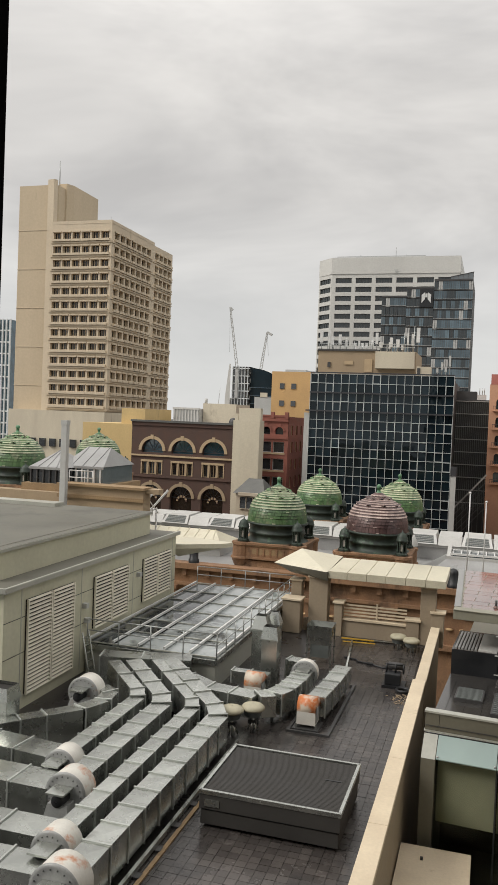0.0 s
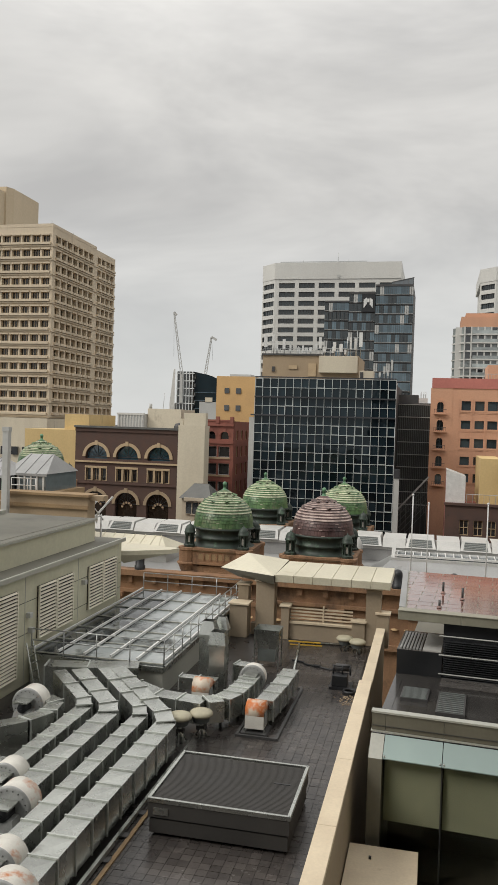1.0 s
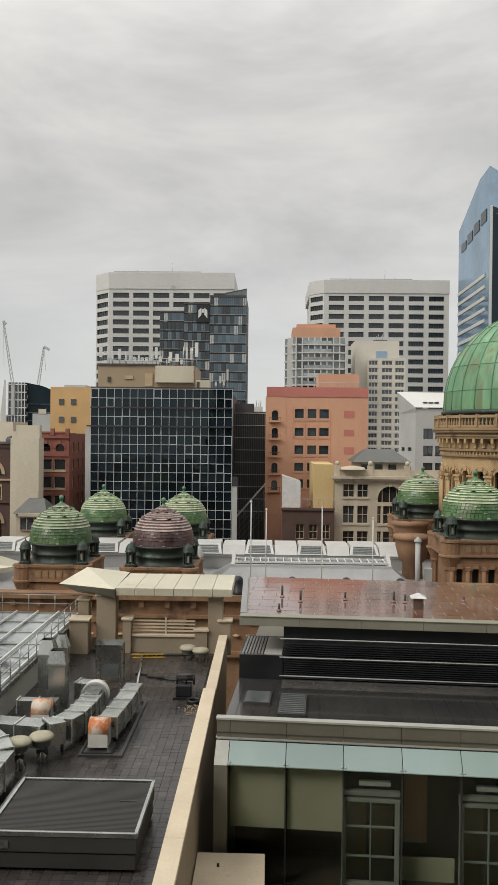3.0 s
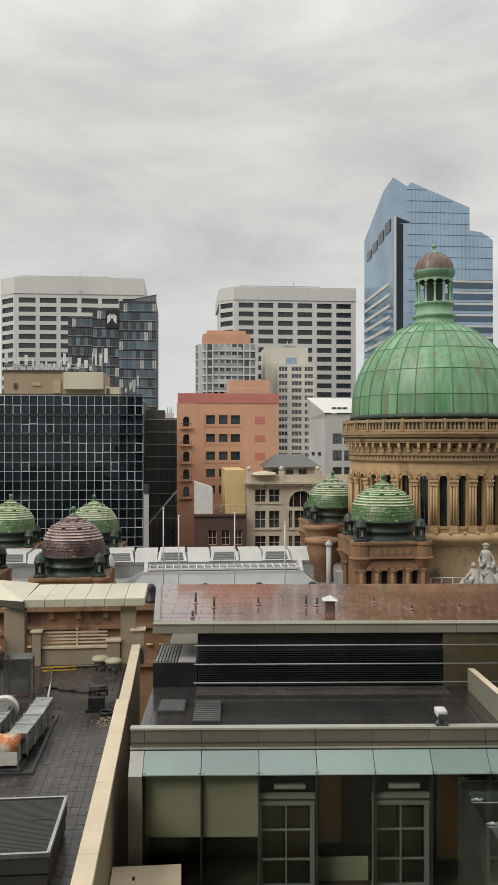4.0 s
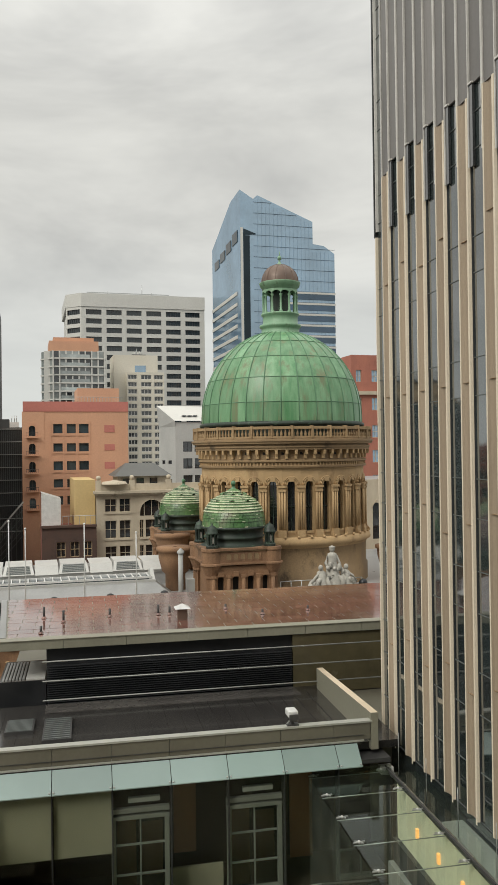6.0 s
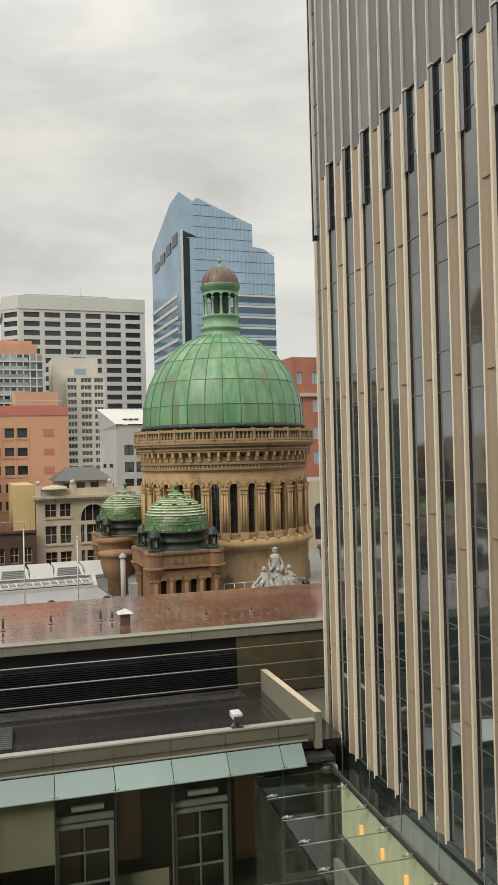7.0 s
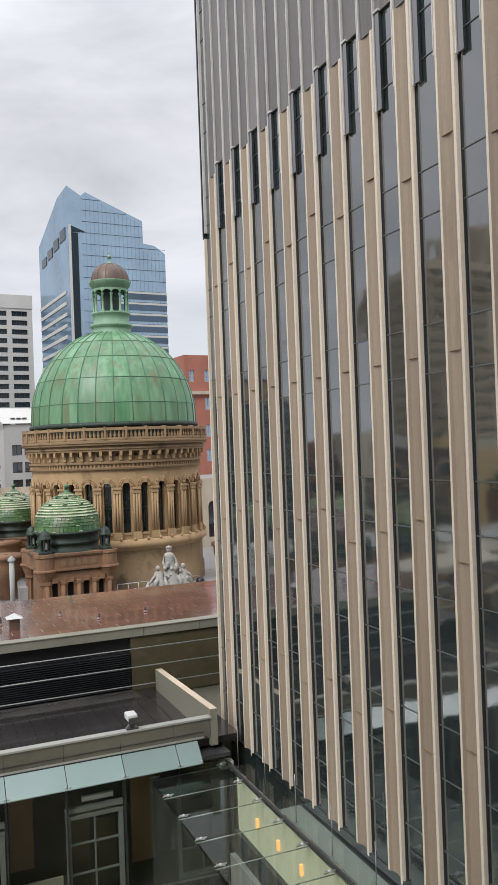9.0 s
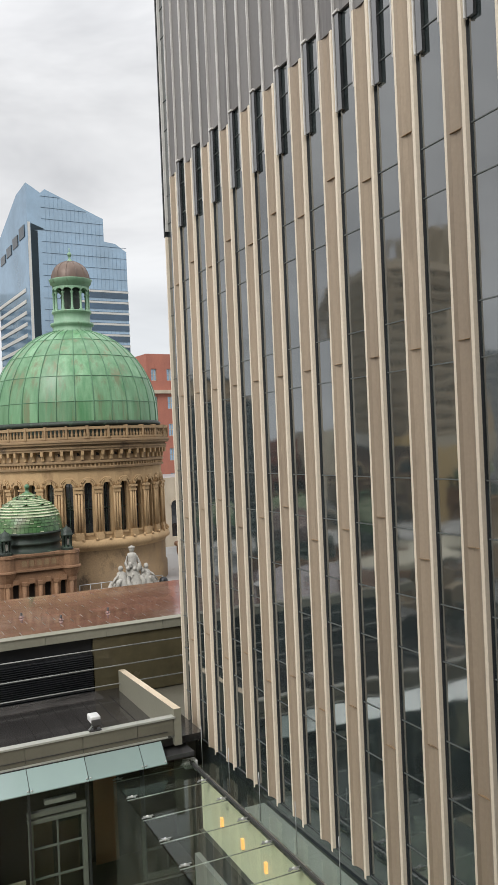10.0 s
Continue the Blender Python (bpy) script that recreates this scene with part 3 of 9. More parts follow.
def arch_wall(q, x0, x1, z0, z1, ox0, ox1, oz0, spring, wall, depth, n=12, trim=None, trim_w=0.3, trim_out=0.12):
    """A stretch of wall with one round-headed opening, its reveal, and a moulded surround."""
    r, cx = (ox1 - ox0) / 2, (ox0 + ox1) / 2
    arc = [(cx - r * math.cos(math.pi * i / n), spring + r * math.sin(math.pi * i / n)) for i in range(n + 1)]
    q.poly([(x0, 0, z0), (ox0, 0, z0), (ox0, 0, spring), (ox0, 0, z1), (x0, 0, z1)], wall)
    q.poly([(ox1, 0, z0), (x1, 0, z0), (x1, 0, z1), (ox1, 0, z1), (ox1, 0, spring)], wall)
    if oz0 > z0:
        q.poly([(ox0, 0, z0), (ox1, 0, z0), (ox1, 0, oz0), (ox0, 0, oz0)], wall)
    for (xa, za), (xb, zb) in zip(arc, arc[1:]):
        q.poly([(xa, 0, za), (xb, 0, zb), (xb, 0, z1), (xa, 0, z1)], wall)
    ring = [(ox0, oz0), *arc, (ox1, oz0)]
    for (xa, za), (xb, zb) in zip(ring, ring[1:] + ring[:1]):
        q.poly([(xa, 0, za), (xb, 0, zb), (xb, depth, zb), (xa, depth, za)], wall)
    if trim:
        big = [(cx - (r + trim_w) * math.cos(math.pi * i / n), spring + (r + trim_w) * math.sin(math.pi * i / n)) for i in range(n + 1)]
        for i in range(n):
            a, b, c, d = arc[i], arc[i + 1], big[i + 1], big[i]
            f = [(p[0], -trim_out, p[1]) for p in (a, b, c, d)]
            q.poly(f, trim)
            q.poly([(d[0], 0, d[1]), (c[0], 0, c[1]), f[2], f[3]], trim)
            q.poly([(a[0], 0, a[1]), (b[0], 0, b[1]), f[1], f[0]], trim)
        q.box(cx - 0.22, cx + 0.22, -trim_out - 0.08, 0, spring + r - 0.05, spring + r + trim_w + 0.18, trim)


G = -22.0

# ---- ground and streets ----
q = Mesh()
q.poly([(-3000, -600, G), (3000, -600, G), (3000, 4500, G), (-3000, 4500, G)], M_GROUND)
single("ground", q, "dark city ground between the buildings", kind="structure")
q = Mesh()
q.box(-300, 300, 47, 58, G, G + 0.05, M_ASPHALT)
single("road", q, "wet asphalt street below the terrace", kind="structure")
q = Mesh()
q.box(-300, 300, 44, 47, G, G + 0.18, M_GREY)
q.box(-300, 300, 58, 61.5, G, G + 0.18, M_GREY)
single("pavement", q, "grey stone kerb and footpath", kind="structure")


def body(parent, x0, x1, y0, y1, z1, m, roof=None, z0=G, name="body"):
    return part(name, Mesh().box(x0, x1, y0, y1, z0, z1, m, roof or M_ROOFGREY), parent)


# ---- concrete tower ----
def concrete_tower():
    t = thing("concrete_tower", "tan precast concrete office tower with hooded windows", "building", (-90, 180, G))
    x0, x1, y0, y1, top = -97.4, -82.2, 164.0, 199.5, 53.6
    body(t, x0 + 0.9, x1 - 0.9, y0 + 0.9, y1, top - 0.6, M_CONC_DK)
    rows = [(top - 3.25 - 3.13 * i, top - 1.7 - 3.13 * i) for i in range(13)][::-1]

    def maker(w, h):
        q = window_mesh(w, h, 0.75, M_PANE_BR, M_CONC_DK, 2, 0, 0.1)
        return q

    def hoods(frm, cols):
        cache = {}
        for a, b in cols:
            w = round(b - a, 2)
            if w not in cache:
                cache[w] = Mesh().box(-0.2, w + 0.2, -0.5, 0.0, -0.62, -0.12, M_CONC).mesh("sill_tray"), Mesh().box(-0.1, w + 0.1, -0.22, 0.0, 1.47, 1.75, M_CONC).mesh("window_hood")
            for za, zb in rows:
                placed("sill_tray", cache[w][0], frm @ Matrix.Translation((a, -0.004, za)), t)
                placed("window_hood", cache[w][1], frm @ Matrix.Translation((a, -0.004, za)), t)

    front = spread(6, x1 - x0, 0.82, 0.4)
    hoods(facade(t, (x0, y0, 0), (1, 0), x1 - x0, 11.5, top, front, rows, M_CONC, maker, 0.85), front)
    cols = spread(7, 21.4, 0.76, 0.4) + [(a + 22.8, b + 22.8) for a, b in spread(4, 11.6, 0.74, 0.3)]
    hoods(facade(t, (x1 - 0.004, y0 + 0.86, 0), (0, 1), y1 - y0 - 0.86, 11.5, top, cols, rows, M_CONC, maker, 0.85), cols)
    for za, zb in rows:
        part("floor_band", Mesh().box(x0, x1 + 0.02, y0 - 0.22, y0 - 0.004, za - 1.02, za - 0.72, M_CONC), t)
        part("floor_band", Mesh().box(x1, x1 + 0.22, y0 + 0.02, y1, za - 1.02, za - 0.72, M_CONC), t)
    part("parapet", Mesh().box(x0, x1 + 0.05, y0 - 0.05, y0 + 0.6, top, top + 0.7, M_CONC).box(x1 - 0.6, x1 + 0.05, y0 + 0.6, y1 - 12, top, top + 0.7, M_CONC), t)
    part("podium", Mesh().box(x0 - 9, x1 + 0.3, y0 - 1.2, y1, G, 11.4, M_CREAMWALL), t)
    q = Mesh()
    for i in range(7):
        q.box(-100.5 + 2.6 * i, -99.0 + 2.6 * i, 162.3, 162.79, 3.2, 5.0, M_PANE)
    part("podium_windows", q, t)
    q = Mesh()
    pts = [(-107.5, 166.4), (-98.2, 166.4), (-97.6, 167.2), (-97.6, 184), (-107.5, 184)]
    q.prism(pts, G, 63.4, M_CONC_DK)
    q.prism([(-99.6, 165.6), (-97.9, 165.4), (-97.5, 166.0), (-97.5, 166.39), (-99.6, 166.39)], G, 64.4, M_CONC)
    q.prism([(-99.4, 170), (-97.2, 170), (-96.4, 172), (-96.4, 184.0), (-99.4, 184.0)], 50, 64.6, M_CONC_DK)
    for z in range(8, 62, 9):
        q.box(-107.54, -99.7, 166.3, 166.39, z, z + 0.12, M_CONC)
    part("stair_shaft", q, t, "tall blank concrete lift and stair shaft")
    part("mast", Mesh().tube([(-99.2, 170, 64), (-99.2, 170, 70)], 0.12, M_STEEL), t)
    q = Mesh()
    for x, y, h in ((-83, 165, 1.6), (-83.5, 176, 1.2), (-84, 178, 2.0), (-85, 181, 1.1)):
        q.tube([(x, y, top), (x, y, top + h)], 0.06, M_STEEL)
    q.box(-85.5, -83.2, 175, 181, top + 0.8, top + 0.9, M_STEEL)
    part("roof_aerials", q, t)


concrete_tower()


def striped_tower():
    t = thing("striped_tower", "dark blue-grey glass tower with vertical white ribs", "building", (-168, 250, G))
    body(t, -180, -160.2, 244.6, 262, 42, M_PANE_TEAL)
    q = Mesh()
    for i in range(14):
        q.box(-179.8 + 1.48 * i, -179.4 + 1.48 * i, 244.0, 244.59, G, 42.2, M_MULL)
    for z in range(2, 42, 4):
        q.box(-180, -160.2, 244.3, 244.59, z, z + 0.5, M_MULL)
    part("ribs", q, t)


striped_tower()


# ---- brown arcade building and its party wall ----
def arcade_building():
    t = thing("arcade_building", "brown brick warehouse with cream round-arched windows", "building", (-40, 110, G))
    x0, x1, y0, top = -48.1, -32.95, 105.0, 10.45
    body(t, x0 + 0.2, x1 - 0.02, y0 + 0.9, 122, top - 0.7, M_BROWNBRICK)
    frm = along((x0, y0, 0), (1, 0))
    w = x1 - x0
    q = Mesh()
    cs = [3.2, 7.75, 12.35]
    ed = [0, 5.45, 10.05, w]
    for c, a, b in zip(cs, ed, ed[1:]):
        arch_wall(q, a, b, 5.75, top, c - 1.62, c + 1.62, 6.15, 6.45, M_BROWNBRICK, 0.7, 14, M_CREAMSTONE, 0.42, 0.14)
        arch_wall(q, a, b, -4.0, 2.7, c - 1.62, c + 1.62, -2.2, 0.0, M_BROWNBRICK, 0.7, 14, M_TAN, 0.42, 0.16)
    q.box(0, w, -0.16, 0, top - 0.5, top + 0.02, M_BROWNBRICK)
    q.box(0, w, -0.22, 0.02, 5.62, 5.85, M_CREAMSTONE)
    q.box(0, w, -0.18, 0.02, 2.66, 2.86, M_BROWNBRICK)
    q.box(0, w, 0, 0.8, G, -4.0, M_BROWNBRICK)
    placed("arched_wall", q.mesh("arched_wall"), frm, t)
    cols = []
    for c in cs:
        cols += [(c - 1.5, c - 0.75), (c - 0.45, c + 0.45), (c + 0.75, c + 1.5)]

    def maker(ww, h):
        m = window_mesh(ww, h, 0.4, M_PANE, M_CREAMSTONE, 1 if ww > 0.8 else 0, 0, 0.07)
        m.box(-0.16, ww + 0.16, -0.1, 0.3, h, h + 0.28, M_CREAMSTONE)
        m.box(-0.14, -0.002, -0.06, 0.3, 0, h, M_CREAMSTONE).box(ww + 0.002, ww + 0.14, -0.06, 0.3, 0, h, M_CREAMSTONE)
        return m

    facade(t, (x0, y0, 0), (1, 0), w, 2.86, 5.62, cols, [(3.1, 4.85)], M_BROWNBRICK, maker, 0.7, "brick_wall")
    for c in cs:
        for z0, spring, low in ((6.15, 6.45, 0), (-2.2, 0.0, 1)):
            q = Mesh()
            r = 1.6
            arc = [(c - r * math.cos(math.pi * i / 14), spring + r * math.sin(math.pi * i / 14)) for i in range(15)]
            q.poly([(x, 0.6, z) for x, z in [(c - r, z0), *arc, (c + r, z0)]], M_PANE_BR if low else M_PANE_TEAL)
            for i in range(1, 6):
                a = math.pi * i / 6
                q.bar((c, 0.55, spring), (c - r * math.cos(a), 0.55, spring + r * math.sin(a)), 0.06, 0.06, M_MULL_DK)
            q.box(c - r, c + r, 0.5, 0.58, spring - 0.05, spring + 0.05, M_MULL_DK)
            if low:
                for i in range(10):
                    a, b = math.pi * i / 10, math.pi * (i + 1) / 10
                    f = [(c - rr * math.cos(k), 0.42, spring - 0.5 + rr * math.sin(k)) for rr, k in ((0.55, a), (0.55, b), (0.85, b), (0.85, a))]
                    q.poly(f, M_BROWNBRICK if i % 2 else M_CREAMSTONE)
            placed("fanlight_window", q.mesh("fanlight_window"), frm, t)
    part("cornice", Mesh().box(x0 - 0.1, x1, y0 - 0.35, y0 + 0.6, top, top + 0.28, M_SLATE), t)


arcade_building()


def party_building():
    t = thing("cream_building", "cream rendered blank party wall with a stepped parapet", "building", (-31, 112, G))
    body(t, -32.94, -29.2, 104.7, 107, 11.2, M_CREAMWALL)
    part("parapet", Mesh().box(-32.3, -29.2, 105, 106, 11.2, 12.9, M_CREAMWALL), t)
    part("stack", Mesh().box(-32.9, -32.4, 105.2, 106, 11.2, 12.1, M_CREAMWALL).lathe(-33.3, 106, [(0.7, 10.4), (0.7, 11.0), (0.5, 11.35), (0.02, 11.5)], M_DKGREY, 10), t)
    q = Mesh().box(-48.4, -44.0, 121, 126, 8, 12.7, M_GREY)
    for i in range(9):
        q.box(-48.3 + 0.5 * i, -48.15 + 0.5 * i, 120.9, 120.99, 10.2, 12.5, M_WHITE)
    q.box(-48.5, -43.9, 120.85, 121.2, 12.5, 12.8, M_WHITE)
    p = thing("rooftop_plant", "grey louvred rooftop plant room", "plant room", (-46, 123, 8))
    part("screen", q, p)
    p = thing("cream_penthouse", "cream rendered rooftop lift room", "building", (-41, 125, G))
    part("wall", Mesh().box(-43.9, -38.3, 122.5, 130, G, 13.6, M_CREAMWALL), p)
    part("aerials", Mesh().tube([(-43.6, 123, 13.6), (-43.6, 123, 14.4)], 0.25, M_GREY).tube([(-41.5, 123, 13.6), (-41.3, 123, 16.2)], 0.04, M_STEEL), p)
    p = thing("yellow_building", "pale yellow rendered low building", "building", (-54, 118, G))
    part("wall", Mesh().box(-60.5, -50.3, 113.5, 125, G, 9.9, M_YELLOW2).box(-54.4, -50.4, 114.5, 125, 9.9, 12.3, M_YELLOW2), p)
    p = thing("slate_house", "small building with a hipped slate roof", "building", (-27.5, 98, G))
    part("wall", Mesh().box(-29.4, -25.9, 96, 101, G, 2.2, M_STONE), p)
    q = Mesh()
    q.poly([(-29.7, 95.6, 2.2), (-25.6, 95.6, 2.2), (-26.6, 98.2, 3.9), (-28.5, 98.2, 3.9)], M_SLATE)
    q.poly([(-25.6, 95.6, 2.2), (-25.6, 101.2, 2.2), (-26.6, 98.4, 3.9), (-26.6, 98.2, 3.9)], M_SLATE)
    q.poly([(-29.7, 101.2, 2.2), (-29.7, 95.6, 2.2), (-28.5, 98.2, 3.9), (-28.5, 98.4, 3.9)], M_SLATE)
    q.poly([(-25.6, 101.2, 2.2), (-29.7, 101.2, 2.2), (-28.5, 98.4, 3.9), (-26.6, 98.4, 3.9)], M_SLATE)
    q.box(-29.0, -25.8, 95.5, 95.99, 1.9, 2.3, M_STONE)
    part("roof", q, p)
    part("window", window_mesh(2.6, 1.6, 0.02, M_PANE, M_STONE, 2).mesh("window"), p).matrix_basis = Matrix.Translation((-28.9, 95.9, 0.2))


party_building()


def red_building():
    t = thing("red_brick_building", "red brick commercial building with arched top windows", "building", (-30, 118, G))
    x0, x1, y0, top = -32.6, -27.75, 115.0, 11.9
    body(t, x0 + 0.1, x1 - 0.45, y0 + 0.5, 134, top - 0.4, M_REDBRICK)
    frm = along((x0, y0, 0), (1, 0))
    q = Mesh()
    for a, b, c in ((0, 2.45, 1.5), (2.45, 4.85, 3.5)):
        arch_wall(q, a, b, 8.9, top, c - 0.62, c + 0.62, 9.3, 9.8, M_REDBRICK, 0.45, 10, M_REDBRICK, 0.25, 0.12)
    q.poly([(0.1, 0.4, 9.0), (4.8, 0.4, 9.0), (4.8, 0.4, 11), (0.1, 0.4, 11)], M_PANE)
    q.box(0, 4.85, -0.25, 0, top - 0.7, top - 0.35, M_REDBRICK)
    q.box(0, 4.85, -0.15, 0, 8.6, 8.9, M_REDBRICK)
    placed("arched_wall", q.mesh("arched_wall"), frm, t)

    def maker(w, h):
        return window_mesh(w, h, 0.35, M_PANE, M_GREY, 0, 0, 0.09, 0.08, M_CREAMSTONE)

    facade(t, (x0, y0, 0), (1, 0), 4.85, G, 8.6, [(0.75, 2.35), (2.6, 4.3)], [(-1.6, 0.4), (1.3, 3.0), (4.0, 5.7), (6.6, 8.2)], M_REDBRICK, maker, 0.45)
    facade(t, (x1 - 0.004, y0 + 0.46, 0), (0, 1), 18.5, G, top, spread(6, 18.5, 0.4, 0.5), [(-1.6, 0.2), (1.3, 3.0), (4.0, 5.6), (6.6, 8.2), (9.2, 10.6)], M_REDBRICK, lambda w, h: window_mesh(w, h, 0.3, M_PANE, M_CREAMSTONE, 0, 1), 0.45)
    q = Mesh()
    for x in (x0 + 0.3, x0 + 2.4, x1 - 0.3):
        q.box(x - 0.25, x + 0.25, y0 - 0.2, y0 + 0.4, top - 0.3, top + 0.7, M_REDBRICK)
    q.box(x0, x1, y0 - 0.1, y0 + 0.4, top, top + 0.25, M_REDBRICK)
    part("parapet", q, t)
    p = thing("amber_building", "amber rendered apartment block with small windows", "building", (-34, 150, G))
    body(p, -39.0, -31.5, 146, 160, 20.4, M_YELLOW)
    q = Mesh()
    for z in (11, 14, 17.2):
        for x in (-37.4, -35.2):
            q.box(x, x + 0.9, 145.85, 145.99, z, z + 1.0, M_PANE)
    part("windows", q, p)
    part("roof_room", Mesh().box(-37, -33, 148, 155, 20.4, 20.9, M_GREY), p)


red_building()


# ---- black curtain-wall office ----
def glass_office():
    t = thing("glass_office", "black glass office block with a white mullion grid", "building", (-14, 118, G))
    x0, x1, y0, top = -23.6, -4.2, 110.0, 18.1
    body(t, x0 + 0.3, x1 - 0.3, y0 + 0.3, 135, top - 0.2, M_DKGREY)
    nc, nr = 18, 16
    cw, rh = (x1 - x0) / nc, 1.27
    pane = Mesh()
    pane.poly([(0.03, 0, 0.03), (cw - 0.03, 0, 0.03), (cw - 0.03, 0, rh - 0.03), (0.03, 0, rh - 0.03)], M_CURTAIN)
    pane = pane.mesh("pane")
    rnd = random.Random(4)
    for j in range(nr):
        for i in range(nc):
            m = Matrix.Translation((x0 + cw * i, y0 + 0.12, top - rh * (j + 1)))
            m = m @ Euler((rnd.uniform(-0.006, 0.006), 0, rnd.uniform(-0.008, 0.008))).to_matrix().to_4x4()
            placed("pane", pane, m, t)
    for i in range(nc + 1):
        x = x0 + cw * i
        q = Mesh().box(x - 0.026, x + 0.026, y0 - 0.06, y0 + 0.2, top - rh * nr, top + 0.1, M_MULLGREY)
        part("mullion", q, t)
    for j in range(nr + 1):
        z = top - rh * j
        q = Mesh().box(x0, x1, y0 - 0.03, y0 + 0.16, z - 0.026, z + 0.026, M_MULLGREY)
        part("transom", q, t)
    sash = Mesh()
    for a, b, c, d in ((0.035, 0.085, 0.035, rh - 0.035), (cw - 0.085, cw - 0.035, 0.035, rh - 0.035), (0.085, cw - 0.085, 0.035, 0.085), (0.085, cw - 0.085, rh - 0.085, rh - 0.035)):
        sash.box(a, b, -0.03, 0.1, c, d, M_MULLGREY)
    sash = sash.mesh("opening_sash")
    for j in range(nr):
        for i in range(nc):
            if (i in (3, 8, 13, 17) and (i * 3 + j * 5) % 4 == 0) or (i * 11 + j * 7) % 29 == 0:
                placed("opening_sash", sash, Matrix.Translation((x0 + cw * i, y0 + 0.02, top - rh * (j + 1))), t)
    q = Mesh()
    for j in (2, 4):
        z = top - rh * j
        q.box(x0 - 0.5 * (j == 4), x1, y0 - 0.3, y0 - 0.09, z - 0.14, z + 0.06, M_MULL_DK)
    q.box(x0 - 0.02, x1 + 0.02, y0 - 0.1, y0 + 0.3, top + 0.1, top + 0.25, M_MULL_DK)
    part("sunshade_band", q, t)
    part("lower_wall", Mesh().box(x0, x1, y0, y0 + 0.3, G, top - rh * nr - 0.06, M_CURTAIN), t)
    part("grey_flank", Mesh().box(x0 - 0.75, x0 - 0.06, y0 + 0.1, 133, G, top - 4.3 * rh, M_GREY), t, "pale grey side wall")
    # rooftop plant room and aerials
    p = thing("rooftop_plant", "brown rendered plant room with a cream box", "plant room", (-16, 114, top))
    part("wall", Mesh().box(-23.2, -9.6, 112.5, 122, top - 0.2, 21.5, M_TAN), p)
    part("cornice", Mesh().box(-23.3, -14.9, 112.3, 122, 21.5, 21.75, M_DKGREY), p)
    part("cream_box", Mesh().box(-15.0, -9.7, 111.4, 113, 19.1, 21.4, M_CREAMWALL), p, "", 0.03)
    q = Mesh().box(-19.4, -18.2, 112.35, 112.49, 19.6, 20.1, M_CREAMSTONE).box(-21.8, -21.4, 112.3, 112.49, 19.2, 19.9, M_DKGREY).box(-16.6, -15.5, 112.35, 112.49, 18.6, 20.4, M_CREAMSTONE)
    part("wall_plates", q, p)
    rnd = random.Random(9)
    for i in range(30):
        x = -23.0 + 13.4 * i / 29 + rnd.uniform(-0.2, 0.2)
        h = rnd.uniform(0.8, 2.3) + (1.6 if i > 24 else 0) + (1.2 if i < 3 else 0)
        a = thing("roof_antenna", "white mobile-phone panel antenna on a steel pole", "antenna", (x, 113.5, 21.7), "aerials on the roof")
        y = 113 + rnd.uniform(0, 4)
        part("pole", Mesh().tube([(x, y, 21.5), (x, y, 21.7 + h)], 0.05, M_STEEL), a)
        if i % 3 != 1:
            w = rnd.uniform(0.12, 0.24)
            part("panel", Mesh().box(x - w, x + w, y - 0.22, y - 0.06, 21.7 + h * 0.4, 21.9 + h, M_PLASTICWHITE), a)
        else:
            part("crossarm", Mesh().bar((x - 0.5, y, 21.5 + h * 0.8), (x + 0.5, y, 21.5 + h * 0.8), 0.06, 0.06, M_STEEL), a)
    rail = thing("roof_railing", "thin steel roof-edge railing", "railing", (-16, 112.6, 21.7))
    for z in (22.1, 22.5):
        part("rail", Mesh().tube([(-23.1, 112.6, z), (-9.8, 112.6, z)], 0.025, M_STEEL, 4), rail)
    for i in range(12):
        part("post", Mesh().tube([(-23.1 + 1.2 * i, 112.6, 21.6), (-23.1 + 1.2 * i, 112.6, 22.5)], 0.025, M_STEEL, 4), rail)
    for x, h in ((-5.0, 2.9), (-6.0, 2.0), (-5.5, 1.4), (-6.6, 1.2)):
        a = thing("roof_antenna", "white mobile-phone panel antenna on a steel pole", "antenna", (x, 112, top), "aerials on the roof")
        part("pole", Mesh().tube([(x, 112, top - 0.2), (x, 112, top + h)], 0.06, M_STEEL), a)
        part("panel", Mesh().box(x - 0.14, x + 0.14, 111.8, 111.94, top + h * 0.5, top + h, M_GREY), a)
    c = thing("air_conditioner", "cream rooftop air-conditioning unit", "air conditioner", (-8.3, 112, top))
    part("casing", Mesh().box(-9.3, -7.4, 111, 113, top - 0.2, top + 1.3, M_CREAMWALL), c, "", 0.04)
    part("grille", Mesh().box(-9.2, -8.8, 110.93, 110.99, top + 0.2, top + 1.1, M_DKGREY), c)


glass_office()


